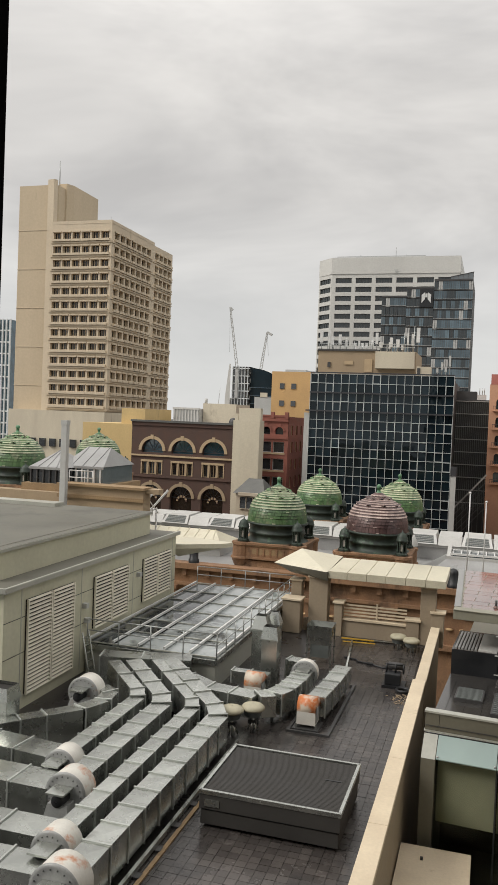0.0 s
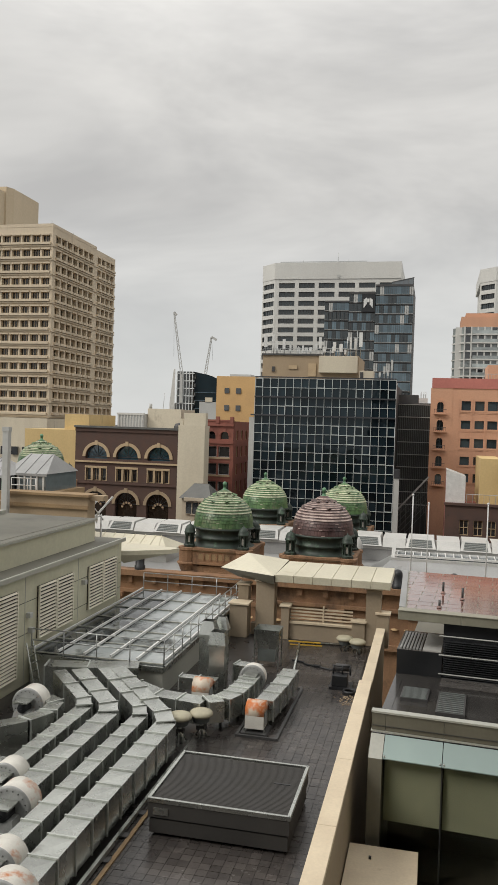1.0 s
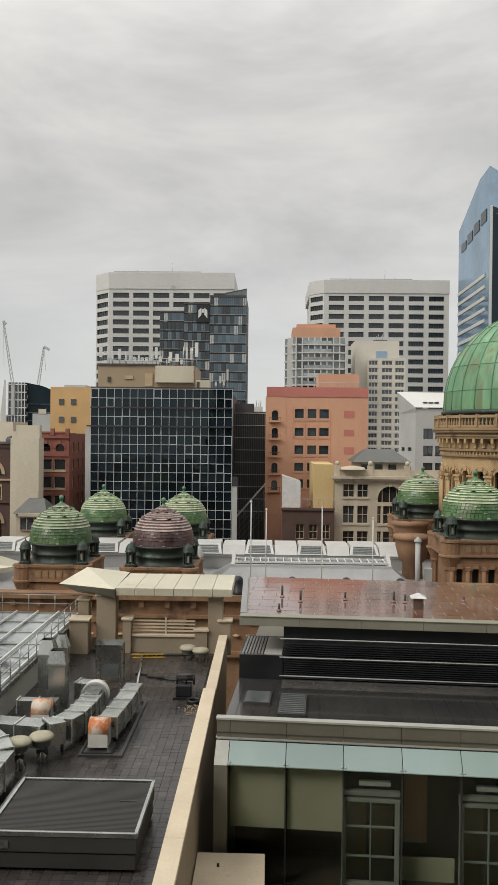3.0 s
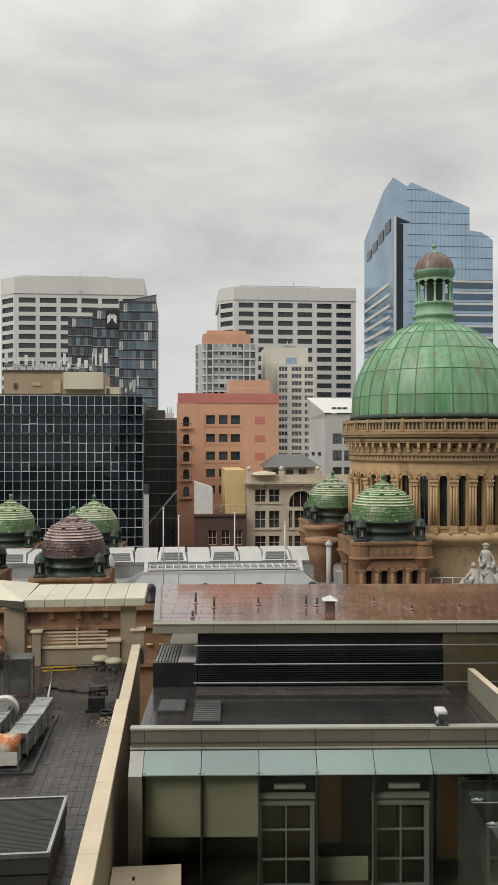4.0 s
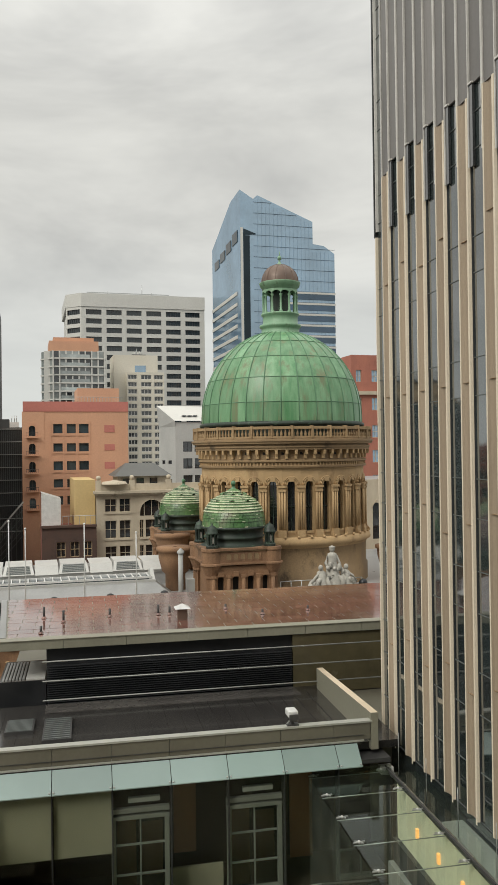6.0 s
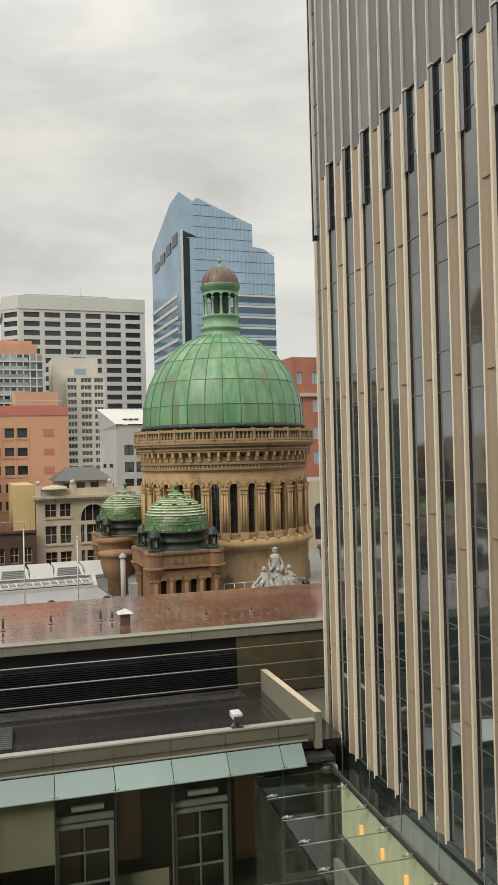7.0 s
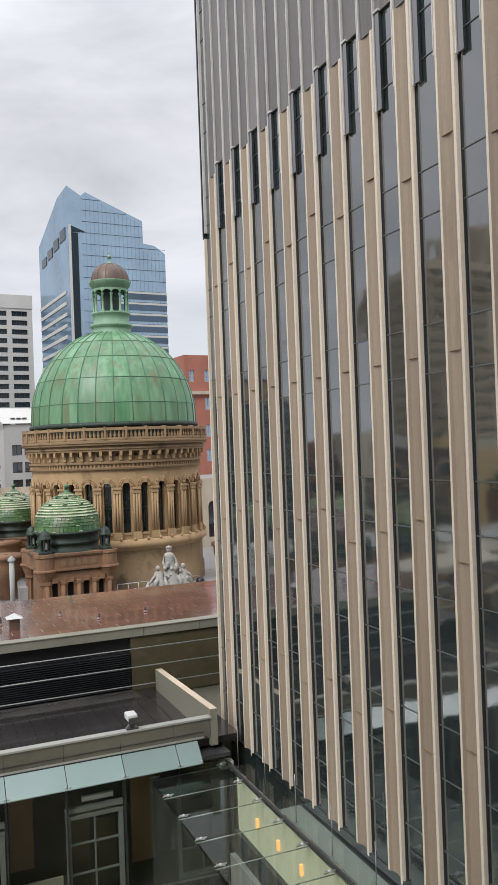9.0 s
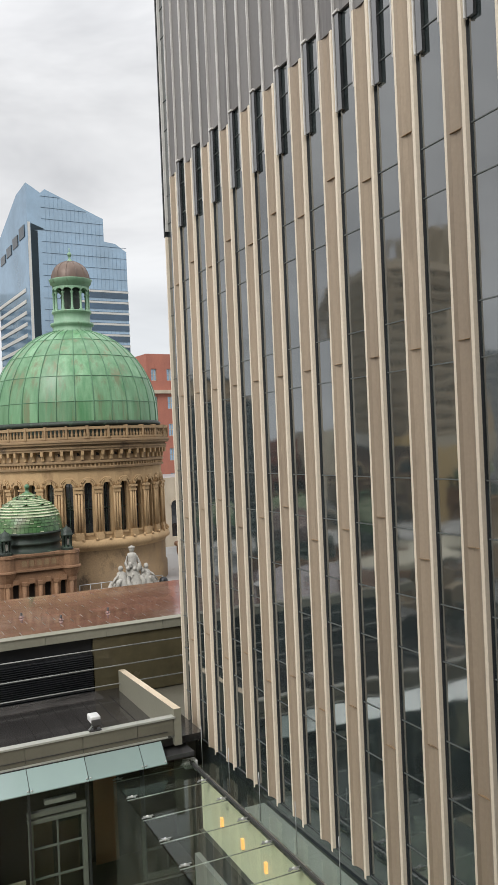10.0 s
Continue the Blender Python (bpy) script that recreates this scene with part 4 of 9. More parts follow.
def slatted_building():
    t = thing("slatted_building", "charcoal building with a fine grid of slats", "building", (-2, 130, G))
    body(t, -6.0, 0.35, 125.3, 140, 15.6, M_DKGREY)
    q = Mesh()
    for i in range(9):
        q.box(-5.9, 0.4, 125.0, 125.29, 15.3 - 1.9 * i, 15.4 - 1.9 * i, M_GREY)
    part("slats", q, t)
    for i in range(22):
        part("upright_slat", Mesh().box(-5.8 + 0.28 * i, -5.73 + 0.28 * i, 125.1, 125.29, -1, 15.2, M_GALV_DK), t)
    for i in range(6):
        part("raking_bar", Mesh().bar((-4.3, 118, -5.2 + 0.9 * i), (0.35, 118, 0.2 + 0.9 * i), 0.07, 0.07, M_GALV_DK), t)
    for i in range(7):
        x = -4.1 + 0.7 * i
        part("upright", Mesh().box(x, x + 0.07, 118.05, 118.12, G, -0.6 + 1.16 * (x + 4.3), M_GALV_DK), t)
    part("raking_beam", Mesh().bar((-4.4, 117.8, -0.7), (0.4, 117.8, 4.9), 0.22, 0.22, M_GREY), t)
    part("column", Mesh().box(-4.1, -3.4, 109.4, 109.9, G, 5.0, M_GREY).box(-4.15, -3.35, 109.3, 110.0, 5.0, 6.2, M_MULL_DK), t)
    q = Mesh().box(-4.6, -1.6, 127, 132, 15.6, 16.9, M_DKGREY).box(-1.5, -0.2, 126, 128, 15.6, 16.4, M_PLASTICWHITE)
    for x in (-1.2, -0.8, -0.5):
        q.tube([(x, 126.5, 16.4), (x, 126.5, 17.4)], 0.07, M_STEEL)
    part("roof_plant", q, t)


slatted_building()


# ---- orange building ----
def orange_building():
    t = thing("orange_building", "orange rendered building with a red parapet band", "building", (8, 126, G))
    x0, x1, y0 = 1.05, 15.45, 120.0
    body(t, x0 + 0.1, x1, y0 + 0.5, 140, 17.6, M_ORANGE)
    cols = [(3.6, 4.95), (5.5, 6.8), (7.25, 8.65)]
    rows = [(4.2, 5.45), (6.7, 7.9), (9.2, 10.5), (11.9, 13.1), (14.55, 15.9)]
    mk = lambda w, h: window_mesh(w, h, 0.3, M_PANE_SLATE, M_MULL_DK, 0, 0, 0.07, 0.1, M_ORANGE)
    facade(t, (x0 + 2.35, y0, 0), (1, 0), x1 - x0 - 2.35, G, 17.7, [(a - 2.35, b - 2.35) for a, b in cols], rows, M_ORANGE, mk, 0.45)
    part("parapet_band", Mesh().box(x0 - 0.62, x1 + 0.02, y0 - 0.1, y0 + 0.6, 17.7, 19.15, M_REDBAND).box(x0 - 0.62, x0 - 0.1, y0 + 0.6, 134, 17.7, 19.15, M_REDBAND), t, "brick-red parapet band")
    q = Mesh()
    for z0, z1 in rows[2:]:
        q.box(x0 + 10.9, x0 + 12.4, y0 - 0.05, y0 - 0.004, z0 + 0.1, z1 - 0.2, M_REDBAND)
        q.box(x0 + 3.0, x0 + 8.9, y0 - 0.06, y0 - 0.004, z0 - 0.42, z0 - 0.26, M_ORANGE)
    for x in (3.2, 5.03, 6.92, 8.75):
        q.box(x0 + x - 0.12, x0 + x + 0.12, y0 - 0.08, y0 - 0.004, 4, 16.4, M_ORANGE)
    part("blind_panel", q, t, "shallow blind window panels")
    # corner strip with round-headed windows and small balconies
    frm = along((x0 - 0.75, y0 - 0.06, 0), (1, 0))
    q = Mesh()
    for z in (3.9, 6.5, 9.1, 11.7, 14.3):
        arch_wall(q, 0, 3.1, z - 0.7 if z > 4 else G, z + 1.9, 0.95, 1.85, z - 0.1, z + 0.95, M_ORANGE, 0.4, 8, M_ORANGE, 0.14, 0.06)
        q.poly([(0.9, 0.35, z - 0.3), (1.9, 0.35, z - 0.3), (1.9, 0.35, z + 1.6), (0.9, 0.35, z + 1.6)], M_PANE_SLATE)
        q.box(1.37, 1.43, 0.28, 0.34, z - 0.1, z + 1.4, M_MULL_DK)
    q.poly([(0, 0, 16.2), (3.1, 0, 16.2), (3.1, 0, 17.7), (0, 0, 17.7)], M_ORANGE)
    q.poly([(0, 0, G), (0, 0, 17.7), (0, 14, 17.7), (0, 14, G)], M_ORANGE)
    q.poly([(3.1, 0, G), (3.1, 0.06, G), (3.1, 0.06, 17.7), (3.1, 0, 17.7)], M_ORANGE)
    placed("corner_bay", q.mesh("corner_bay"), frm, t)
    for z in (3.9, 6.5, 9.1, 11.7, 14.3):
        q = Mesh().box(0.5, 2.3, -0.55, -0.002, z - 0.4, z - 0.22, M_ORANGE)
        for i in range(7):
            q.box(0.55 + 0.27 * i, 0.59 + 0.27 * i, -0.5, -0.46, z - 0.22, z + 0.3, M_MULL_DK)
        q.box(0.53, 2.27, -0.51, -0.45, z + 0.3, z + 0.36, M_MULL_DK)
        placed("balcony", q.mesh("balcony"), frm, t)
    q = Mesh().box(8.5, 14.8, 126, 134, 17.6, 21.6, M_ORANGE)
    for i in range(16):
        q.tube([(8.0 + 0.46 * i, 124, 19.1), (8.0 + 0.46 * i, 124, 20.1)], 0.03, M_STEEL, 4)
    q.tube([(8.0, 124, 20.1), (15.2, 124, 20.1)], 0.035, M_STEEL, 4)
    part("roof_room", q, t)


orange_building()


def sandstone_building():
    t = thing("sandstone_building", "cream sandstone building with a bracketed cornice", "building", (16, 110, G))
    x0, x1, y0 = 9.45, 26.0, 105.0
    body(t, x0 + 0.1, x1, y0 + 0.6, 122, 6.2, M_STONE)
    w = x1 - x0
    mk = lambda a, b: window_mesh(a, b, 0.4, M_PANE, M_STONE, 1, 1, 0.06, 0.12, M_STONE)
    cols = [(1.1, 2.55), (2.95, 4.35), (5.55, 6.05), (6.3, 8.05), (8.3, 8.8), (10.1, 11.5), (11.9, 13.3), (14.0, 15.4)]
    facade(t, (x0, y0, 0), (1, 0), w, G, 3.4, cols, [(-5.0, -3.2), (-2.2, -0.4), (0.6, 2.9)], M_STONE, mk, 0.55)
    frm = along((x0, y0, 0), (1, 0))
    q = Mesh()
    arch_wall(q, 4.7, 9.6, 3.4, 6.4, 5.6, 8.75, 3.4, 3.9, M_STONE, 0.5, 14, M_STONE, 0.3, 0.1)
    q.poly([(5.5, 0.45, 3.3), (8.8, 0.45, 3.3), (8.8, 0.45, 5.7), (5.5, 0.45, 5.7)], M_PANE)
    for x in (6.2, 7.15, 8.1):
        q.box(x - 0.05, x + 0.05, 0.35, 0.44, 3.4, 5.6, M_STONE)
    placed("arched_wall", q.mesh("arched_wall"), frm, t)
    for xa, xb, cc in ((0.0, 4.7, [(1.1, 2.55), (2.95, 4.35)]), (9.6, w, [(0.5, 1.9), (2.3, 3.7), (4.6, 6.0)])):
        facade(t, (x0 + xa, y0, 0), (1, 0), xb - xa, 3.4, 6.4, cc, [(4.0, 5.7)], M_STONE, mk, 0.5)
    q = Mesh().box(x0 - 0.4, x1, y0 - 0.7, y0 + 0.3, 6.4, 6.75, M_STONE).box(x0 - 0.2, x1, y0 - 0.35, y0 + 0.2, 6.1, 6.4, M_STONE)
    for i in range(33):
        q.box(x0 + 0.5 * i, x0 + 0.22 + 0.5 * i, y0 - 0.6, y0 - 0.36, 6.2, 6.39, M_STONE)
    part("cornice", q, t)
    q = Mesh()
    q.box(x0, x1, y0, y0 + 0.4, 6.75, 7.6, M_STONE)
    for x in (0.3, 4.6, 9.4, 14.0):
        q.box(x0 + x - 0.35, x0 + x + 0.35, y0 - 0.1, y0 + 0.5, 6.75, 8.1, M_STONE)
        q.ball((x0 + x, y0 + 0.2, 8.4), 0.32, M_STONE)
    q.lathe(x0 + 2.3, y0 + 0.2, [(1.7, 7.6), (1.5, 7.9), (0.1, 8.1)], M_STONE, 16)
    part("parapet", q, t)
    q = Mesh().box(12.6, 19.2, 108, 115, 6.2, 8.5, M_STONE)
    q.poly([(12.0, 107.4, 8.5), (19.8, 107.4, 8.5), (17.8, 111, 10.2), (14.0, 111, 10.2)], M_SLATE)
    q.poly([(12.0, 115.6, 8.5), (12.0, 107.4, 8.5), (14.0, 111, 10.2), (14.0, 112, 10.2)], M_SLATE)
    q.poly([(19.8, 107.4, 8.5), (19.8, 115.6, 8.5), (17.8, 112, 10.2), (17.8, 111, 10.2)], M_SLATE)
    for x in (13.2, 15.0, 16.8):
        q.box(x, x + 1.0, 107.9, 107.99, 7.0, 8.2, M_PANE)
    part("roof_pavilion", q, t, "hipped slate roof pavilion")
    # neighbours in front of the orange building
    p = thing("yellow_wall_building", "pale yellow rendered gap building", "building", (8, 110, G))
    part("wall", Mesh().box(6.8, 9.4, 106, 118, G, 8.2, M_YELLOW2), p)
    p = thing("dark_brick_building", "dark red brick low building with a flat parapet", "building", (6, 108, G))
    mk2 = lambda a, b: window_mesh(a, b, 0.3, M_PANE, M_CREAMSTONE, 1, 1, 0.07)
    facade(p, (2.6, 104, 0), (1, 0), 6.75, G, 2.3, [(1.8, 2.9), (3.5, 4.6), (5.1, 6.2)], [(-4.6, -2.9), (-1.4, 0.5)], M_BROWNBRICK, mk2, 0.4)
    part("wall", Mesh().box(2.65, 9.3, 104.4, 116, G, 1.9, M_REDBRICK), p)
    part("parapet", Mesh().box(2.5, 9.4, 103.8, 104.5, 2.3, 2.6, M_BROWNBRICK), p)
    q = Mesh()
    q.poly([(2.65, 107, 2.3), (5.1, 107, 2.3), (5.1, 107, 5.8), (2.65, 107, 6.6)], M_PLASTICWHITE)
    q.poly([(2.65, 107, 2.3), (2.65, 112, 2.3), (2.65, 112, 6.6), (2.65, 107, 6.6)], M_REDBRICK)
    q.poly([(2.65, 107, 6.6), (5.1, 107, 5.8), (5.1, 112, 5.8), (2.65, 112, 6.6)], M_GREY)
    part("stair_head", q, p, "white sloping stair head")
    q = Mesh()
    for i in range(7):
        q.tube([(5.2 + 0.7 * i, 104.6, 2.6), (5.2 + 0.7 * i, 104.6, 3.7)], 0.03, M_STEEL, 4)
    q.tube([(5.2, 104.6, 3.7), (9.4, 104.6, 3.7)], 0.035, M_STEEL, 4)
    part("railing", q, p)


sandstone_building()


# ---- far towers ----
def white_tower(name, x0, x1, y0, top, groups, fill, nrows, pitch, h0, wh, crown, cham, glass, frame_mat):
    t = thing(name, "white office tower with dark ribbon windows", "building", ((x0 + x1) / 2, y0 + 15, G))
    body(t, x0 + 0.8, x1 - 0.5, y0 + cham + 0.8, y0 + 40, top - 2, M_WHITE)
    rows = [(top - h0 - pitch * i, top - h0 + wh - pitch * i) for i in range(nrows)][::-1]
    mk = lambda w, h: window_mesh(w, h, 0.6, glass, frame_mat, 5, 0, 0.16)
    fx = x0 + cham
    facade(t, (fx, y0, 0), (1, 0), x1 - fx, G, top - crown, spread(groups, x1 - fx, fill, 1.0), rows, M_WHITE, mk, 0.8)
    d = math.hypot(cham, cham)
    facade(t, (x0, y0 + cham, 0), (1, -1), d, G, top - crown, [(0.6, d - 0.6)], rows, M_WHITE, mk, 0.8)
    q = Mesh()
    q.prism([(x0 - 0.1, y0 + cham - 0.1), (fx, y0 - 0.3), (x1 + 0.1, y0 - 0.3), (x1 + 0.1, y0 + 40), (x0 - 0.1, y0 + 40)], top - crown, top, M_WHITE)
    part("crown", q, t, "blank white crown band")
    for k, x in enumerate((x0 + 0.3 * (x1 - x0), x0 + 0.55 * (x1 - x0), x0 + 0.62 * (x1 - x0))):
        part("mast", Mesh().tube([(x, y0 + 5, top), (x, y0 + 5, top + 2 + 3 * (k == 1))], 0.12, M_STEEL, 5), t)
    part("gantry", Mesh().box(x0 + 8, x1 - 14, y0 + 3, y0 + 3.3, top + 0.8, top + 1.1, M_STEEL), t)
    return t


wt = white_tower("white_tower", -72.0, -14.0, 330.0, 78.5, 6, 0.80, 16, 3.65, 10.4, 2.1, 6.7, 6.5, M_DARKGLASS, M_DKGREY)
q = Mesh()
q.poly([(-40, 329.4, 73.4), (-38.2, 329.4, 73.4), (-39.1, 329.4, 72.0)], M_GREY)
part("crown_mark", q, wt)
wt2 = white_tower("white_tower", 16.5, 71.2, 320.0, 74.0, 6, 0.76, 17, 3.55, 8.3, 2.0, 5.2, 5.5, M_DARKGLASS, M_MULL_DK)
q = Mesh()
for i in range(16):
    q.box(71.2, 72.0, 324, 340, 62 - 3.55 * i, 63.2 - 3.55 * i, M_WHITE)
part("balconies", q, wt2)


def dark_tower():
    t = thing("dark_glass_tower", "charcoal glass apartment tower with pale panels and a white sign", "building", (-20, 268, G))
    y0 = 260.0
    segs = [(-34.8, -27.0, 51.9, 6), (-27.0, -18.6, 54.6, 6), (-18.6, -6.8, 57.0, 9)]
    rnd = random.Random(3)
    for x0, x1, top, nc in segs:
        body(t, x0 + 0.02, x1 - 0.02, y0 + 0.3, y0 + 25, top, M_DKGREY)
        cw = (x1 - x0) / nc
        for kind, m in (("dark_pane", M_DARKGLASS), ("pale_panel", M_GREY), ("blue_pane", M_PANE_STEEL)):
            q = Mesh()
            q.box(0.06, cw - 0.06, 0, 0.25, 0.5, 2.95, m)
            q.box(0.06, cw - 0.06, 0.02, 0.25, 0.12, 0.42, M_DKGREY if kind != "pale_panel" else m)
            q.box(cw * 0.5 - 0.05, cw * 0.5 + 0.05, -0.08, 0, 0.5, 2.95, M_DKGREY)
            q.box(0, cw, -0.1, 0, 0.42, 0.5, M_GREY)
            segs_mesh = q.mesh(kind)
            for j in range(12):
                for i in range(nc):
                    r = (i * 7 + (j // 2) * 4 + (i * (j // 2)) % 5 + (i + j) % 2) % 8
                    pick = "pale_panel" if r == 0 and (i + j // 2) % 3 else "blue_pane" if (r not in (0, 5) and x0 > -19) or r in (4, 6) else "dark_pane"
                    if pick == kind:
                        placed(kind, segs_mesh, Matrix.Translation((x0 + cw * i, y0, top - 3.05 * (j + 1) - 0.4)), t)
        part("lower_wall", Mesh().box(x0 + 0.02, x1 - 0.02, y0, y0 + 0.29, G, top - 37.1, M_DKGREY), t)
        part("roof_edge", Mesh().box(x0, x1, y0 - 0.2, y0 + 0.5, top - 0.4, top + 0.15, M_DKGREY), t)
    q = Mesh()
    q.poly([(-13.6, y0 - 0.02, 57.1), (-6.8, y0 - 0.02, 57.1), (-6.8, y0 - 0.02, 59.2), (-13.6, y0 - 0.02, 57.8)], M_PANE_GREY)
    q.bar((-13.7, y0 - 0.1, 57.8), (-6.7, y0 - 0.1, 59.25), 0.25, 0.2, M_DKGREY)
    for i in range(5):
        q.box(-13.0 + 1.5 * i, -12.88 + 1.5 * i, y0 - 0.1, y0 - 0.03, 57.1, 57.9 + 0.3 * i, M_DKGREY)
    part("glass_parapet", q, t, "sloping glass parapet")
    q = Mesh()
    q.prism([(-22.9, y0 - 0.5), (-18.7, y0 - 0.5), (-18.7, y0 - 0.25), (-22.9, y0 - 0.25)], 48.4, 54.0, M_BLACKMETAL)
    part("sign_board", q, t)
    q = Mesh()
    q.poly([(-22.3, y0 - 0.6, 49.6), (-21.3, y0 - 0.6, 50.8), (-21.3, y0 - 0.6, 53.0), (-22.3, y0 - 0.6, 52.2)], M_PLASTICWHITE)
    q.poly([(-19.4, y0 - 0.6, 49.6), (-19.4, y0 - 0.6, 52.2), (-20.4, y0 - 0.6, 53.0), (-20.4, y0 - 0.6, 50.8)], M_PLASTICWHITE)
    q.poly([(-21.2, y0 - 0.6, 51.4), (-20.5, y0 - 0.6, 51.4), (-20.5, y0 - 0.6, 52.6), (-21.2, y0 - 0.6, 52.6)], M_PLASTICWHITE)
    part("sign_shape", q, t, "white block sign")


dark_tower()


def balcony_tower():
    t = thing("balcony_tower", "glazed apartment tower with an orange crown", "building", (15, 258, G))
    x0, x1, y0, top = 5.35, 24.9, 250.0, 42.7
    body(t, x0 + 1.0, x1 - 0.3, y0 + 2.5, y0 + 22, top, M_WHITE)
    q0 = Mesh().box(7.9, 22.8, y0 + 3, y0 + 18, top, 46.0, M_ORANGE).box(9.2, 21.4, y0 + 4, y0 + 17, 46.0, 47.2, M_ORANGE)
    part("crown", q0, t, "orange rendered crown")
    for j in range(16):
        z = top - 2.5 * (j + 1)
        q = Mesh()
        pts = [(x0, y0 + 6), (x0 + 3.5, y0 + 0.6), (x0 + 7, y0), (x1 - 1, y0), (x1, y0 + 1.5), (x1, y0 + 6)]
        q.prism(pts, z, z + 0.42, M_WHITE)
        part("floor_slab", q, t)
    cols = 9
    for i in range(cols):
        x = x0 + 3.6 + (x1 - x0 - 4.2) * i / (cols - 1)
        part("post", Mesh().box(x - 0.2, x + 0.2, y0 + 0.15, y0 + 0.4, top - 40, top, M_WHITE), t)
    q = Mesh()
    q.poly([(x0 + 3.5, y0 + 1.4, top - 40), (x1 - 0.6, y0 + 1.4, top - 40), (x1 - 0.6, y0 + 1.4, top), (x0 + 3.5, y0 + 1.4, top)], M_PANE_PALE)
    q.poly([(x0 + 0.3, y0 + 6, top - 40), (x0 + 3.5, y0 + 1.4, top - 40), (x0 + 3.5, y0 + 1.4, top), (x0 + 0.3, y0 + 6, top)], M_PANE_PALE)
    part("glazing", q, t)
    rnd = random.Random(14)
    for j in range(16):
        for i in range(cols - 1):
            if rnd.random() < 0.4:
                xa, xb = x0 + 3.8 + (x1 - x0 - 4.2) * i / (cols - 1), x0 + 3.4 + (x1 - x0 - 4.2) * (i + 1) / (cols - 1)
                z = top - 2.5 * (j + 1) + 0.43
                part("open_bay", Mesh().box(xa, xb, y0 + 1.2, y0 + 1.38, z, z + 2.0, M_PANE), t)
    for j in range(16):
        z = top - 2.5 * (j + 1) + 0.43
        part("balustrade", Mesh().box(x0 + 6, x1 - 5, y0 + 0.05, y0 + 0.1, z, z + 0.95, M_PANE_PALE), t)


balcony_tower()


def beige_tower():
    t = thing("beige_tower", "beige rendered apartment tower with paired windows", "building", (37, 270, G))
    x0, x1, y0, top = 32.5, 44.7, 262.0, 37.6
    body(t, x0 + 0.3, x1 - 0.3, y0 + 0.6, y0 + 16, top, M_BEIGE)
    rows = [(top - 2.35 * (i + 1), top - 2.35 * (i + 1) + 1.5) for i in range(13)][::-1]
    facade(t, (x0, y0, 0), (1, 0), x1 - x0, G, top, [(0.4, 3.3), (4.6, 8.0), (8.9, 11.8)], rows, M_BEIGE, lambda w, h: window_mesh(w, h, 0.35, M_PANE, M_WHITE, 2, 0, 0.15), 0.5)
    part("upper_stage", Mesh().box(28.6, 43.0, y0 + 2.5, y0 + 15, G, 43.4, M_BEIGE).box(35.5, 39.0, y0 + 2.3, y0 + 2.5, 37.6, 40, M_PANE_BLUE), t)
    q = Mesh()
    for i in range(7):
        q.tube([(35.6 + 0.5 * i, y0 + 6, 43.4), (35.6 + 0.5 * i, y0 + 6, 44.6 + (i % 3) * 0.7)], 0.08, M_STEEL, 5)
    q.box(35, 39.5, y0 + 5.5, y0 + 6.5, 43.4, 44.0, M_DKGREY)
    part("roof_aerials", q, t)
    p = thing("gabled_grey_building", "grey clad building with a sloping white roof", "building", (38, 178, G))
    facade(p, (31.6, 170, 0), (1, 0), 14, G, 18.0, [(1.6, 3.6), (4.1, 6.1), (7.6, 9.6), (10.1, 12.1)], [(1.0, 3.0), (4.4, 6.6), (8.0, 10.2), (11.6, 13.8)], M_GREY, lambda w, h: window_mesh(w, h, 0.4, M_PANE, M_MULL_DK, 1, 0), 0.5)
    facade(p, (29.0, 176, 0), (2.6, -6), 6.5, G, 17.0, [(1.2, 2.4), (3.6, 5.0)], [(5, 5.8), (9.0, 9.8)], M_GREY, lambda w, h: window_mesh(w, h, 0.3, M_PANE, M_MULL_DK, 0, 0), 0.4)
    q = Mesh()
    q.poly([(28.6, 176.5, 21.8), (31.4, 169.6, 18.2), (46, 169.6, 18.2), (46, 180, 21.8), (29, 180, 22.0)], M_WHITE)
    q.poly([(29.0, 176, 17.0), (31.6, 170, 17.0), (31.4, 169.6, 18.2), (28.6, 176.5, 21.8)], M_GREY)
    for i in range(3):
        q.box(33.5 + 1.2 * i, 34.4 + 1.2 * i, 172, 174, 19.3, 19.5, M_PANE)
    part("roof", q, p)
    body(p, 32.2, 45.8, 170.6, 186, 17.5, M_GREY)


beige_tower()


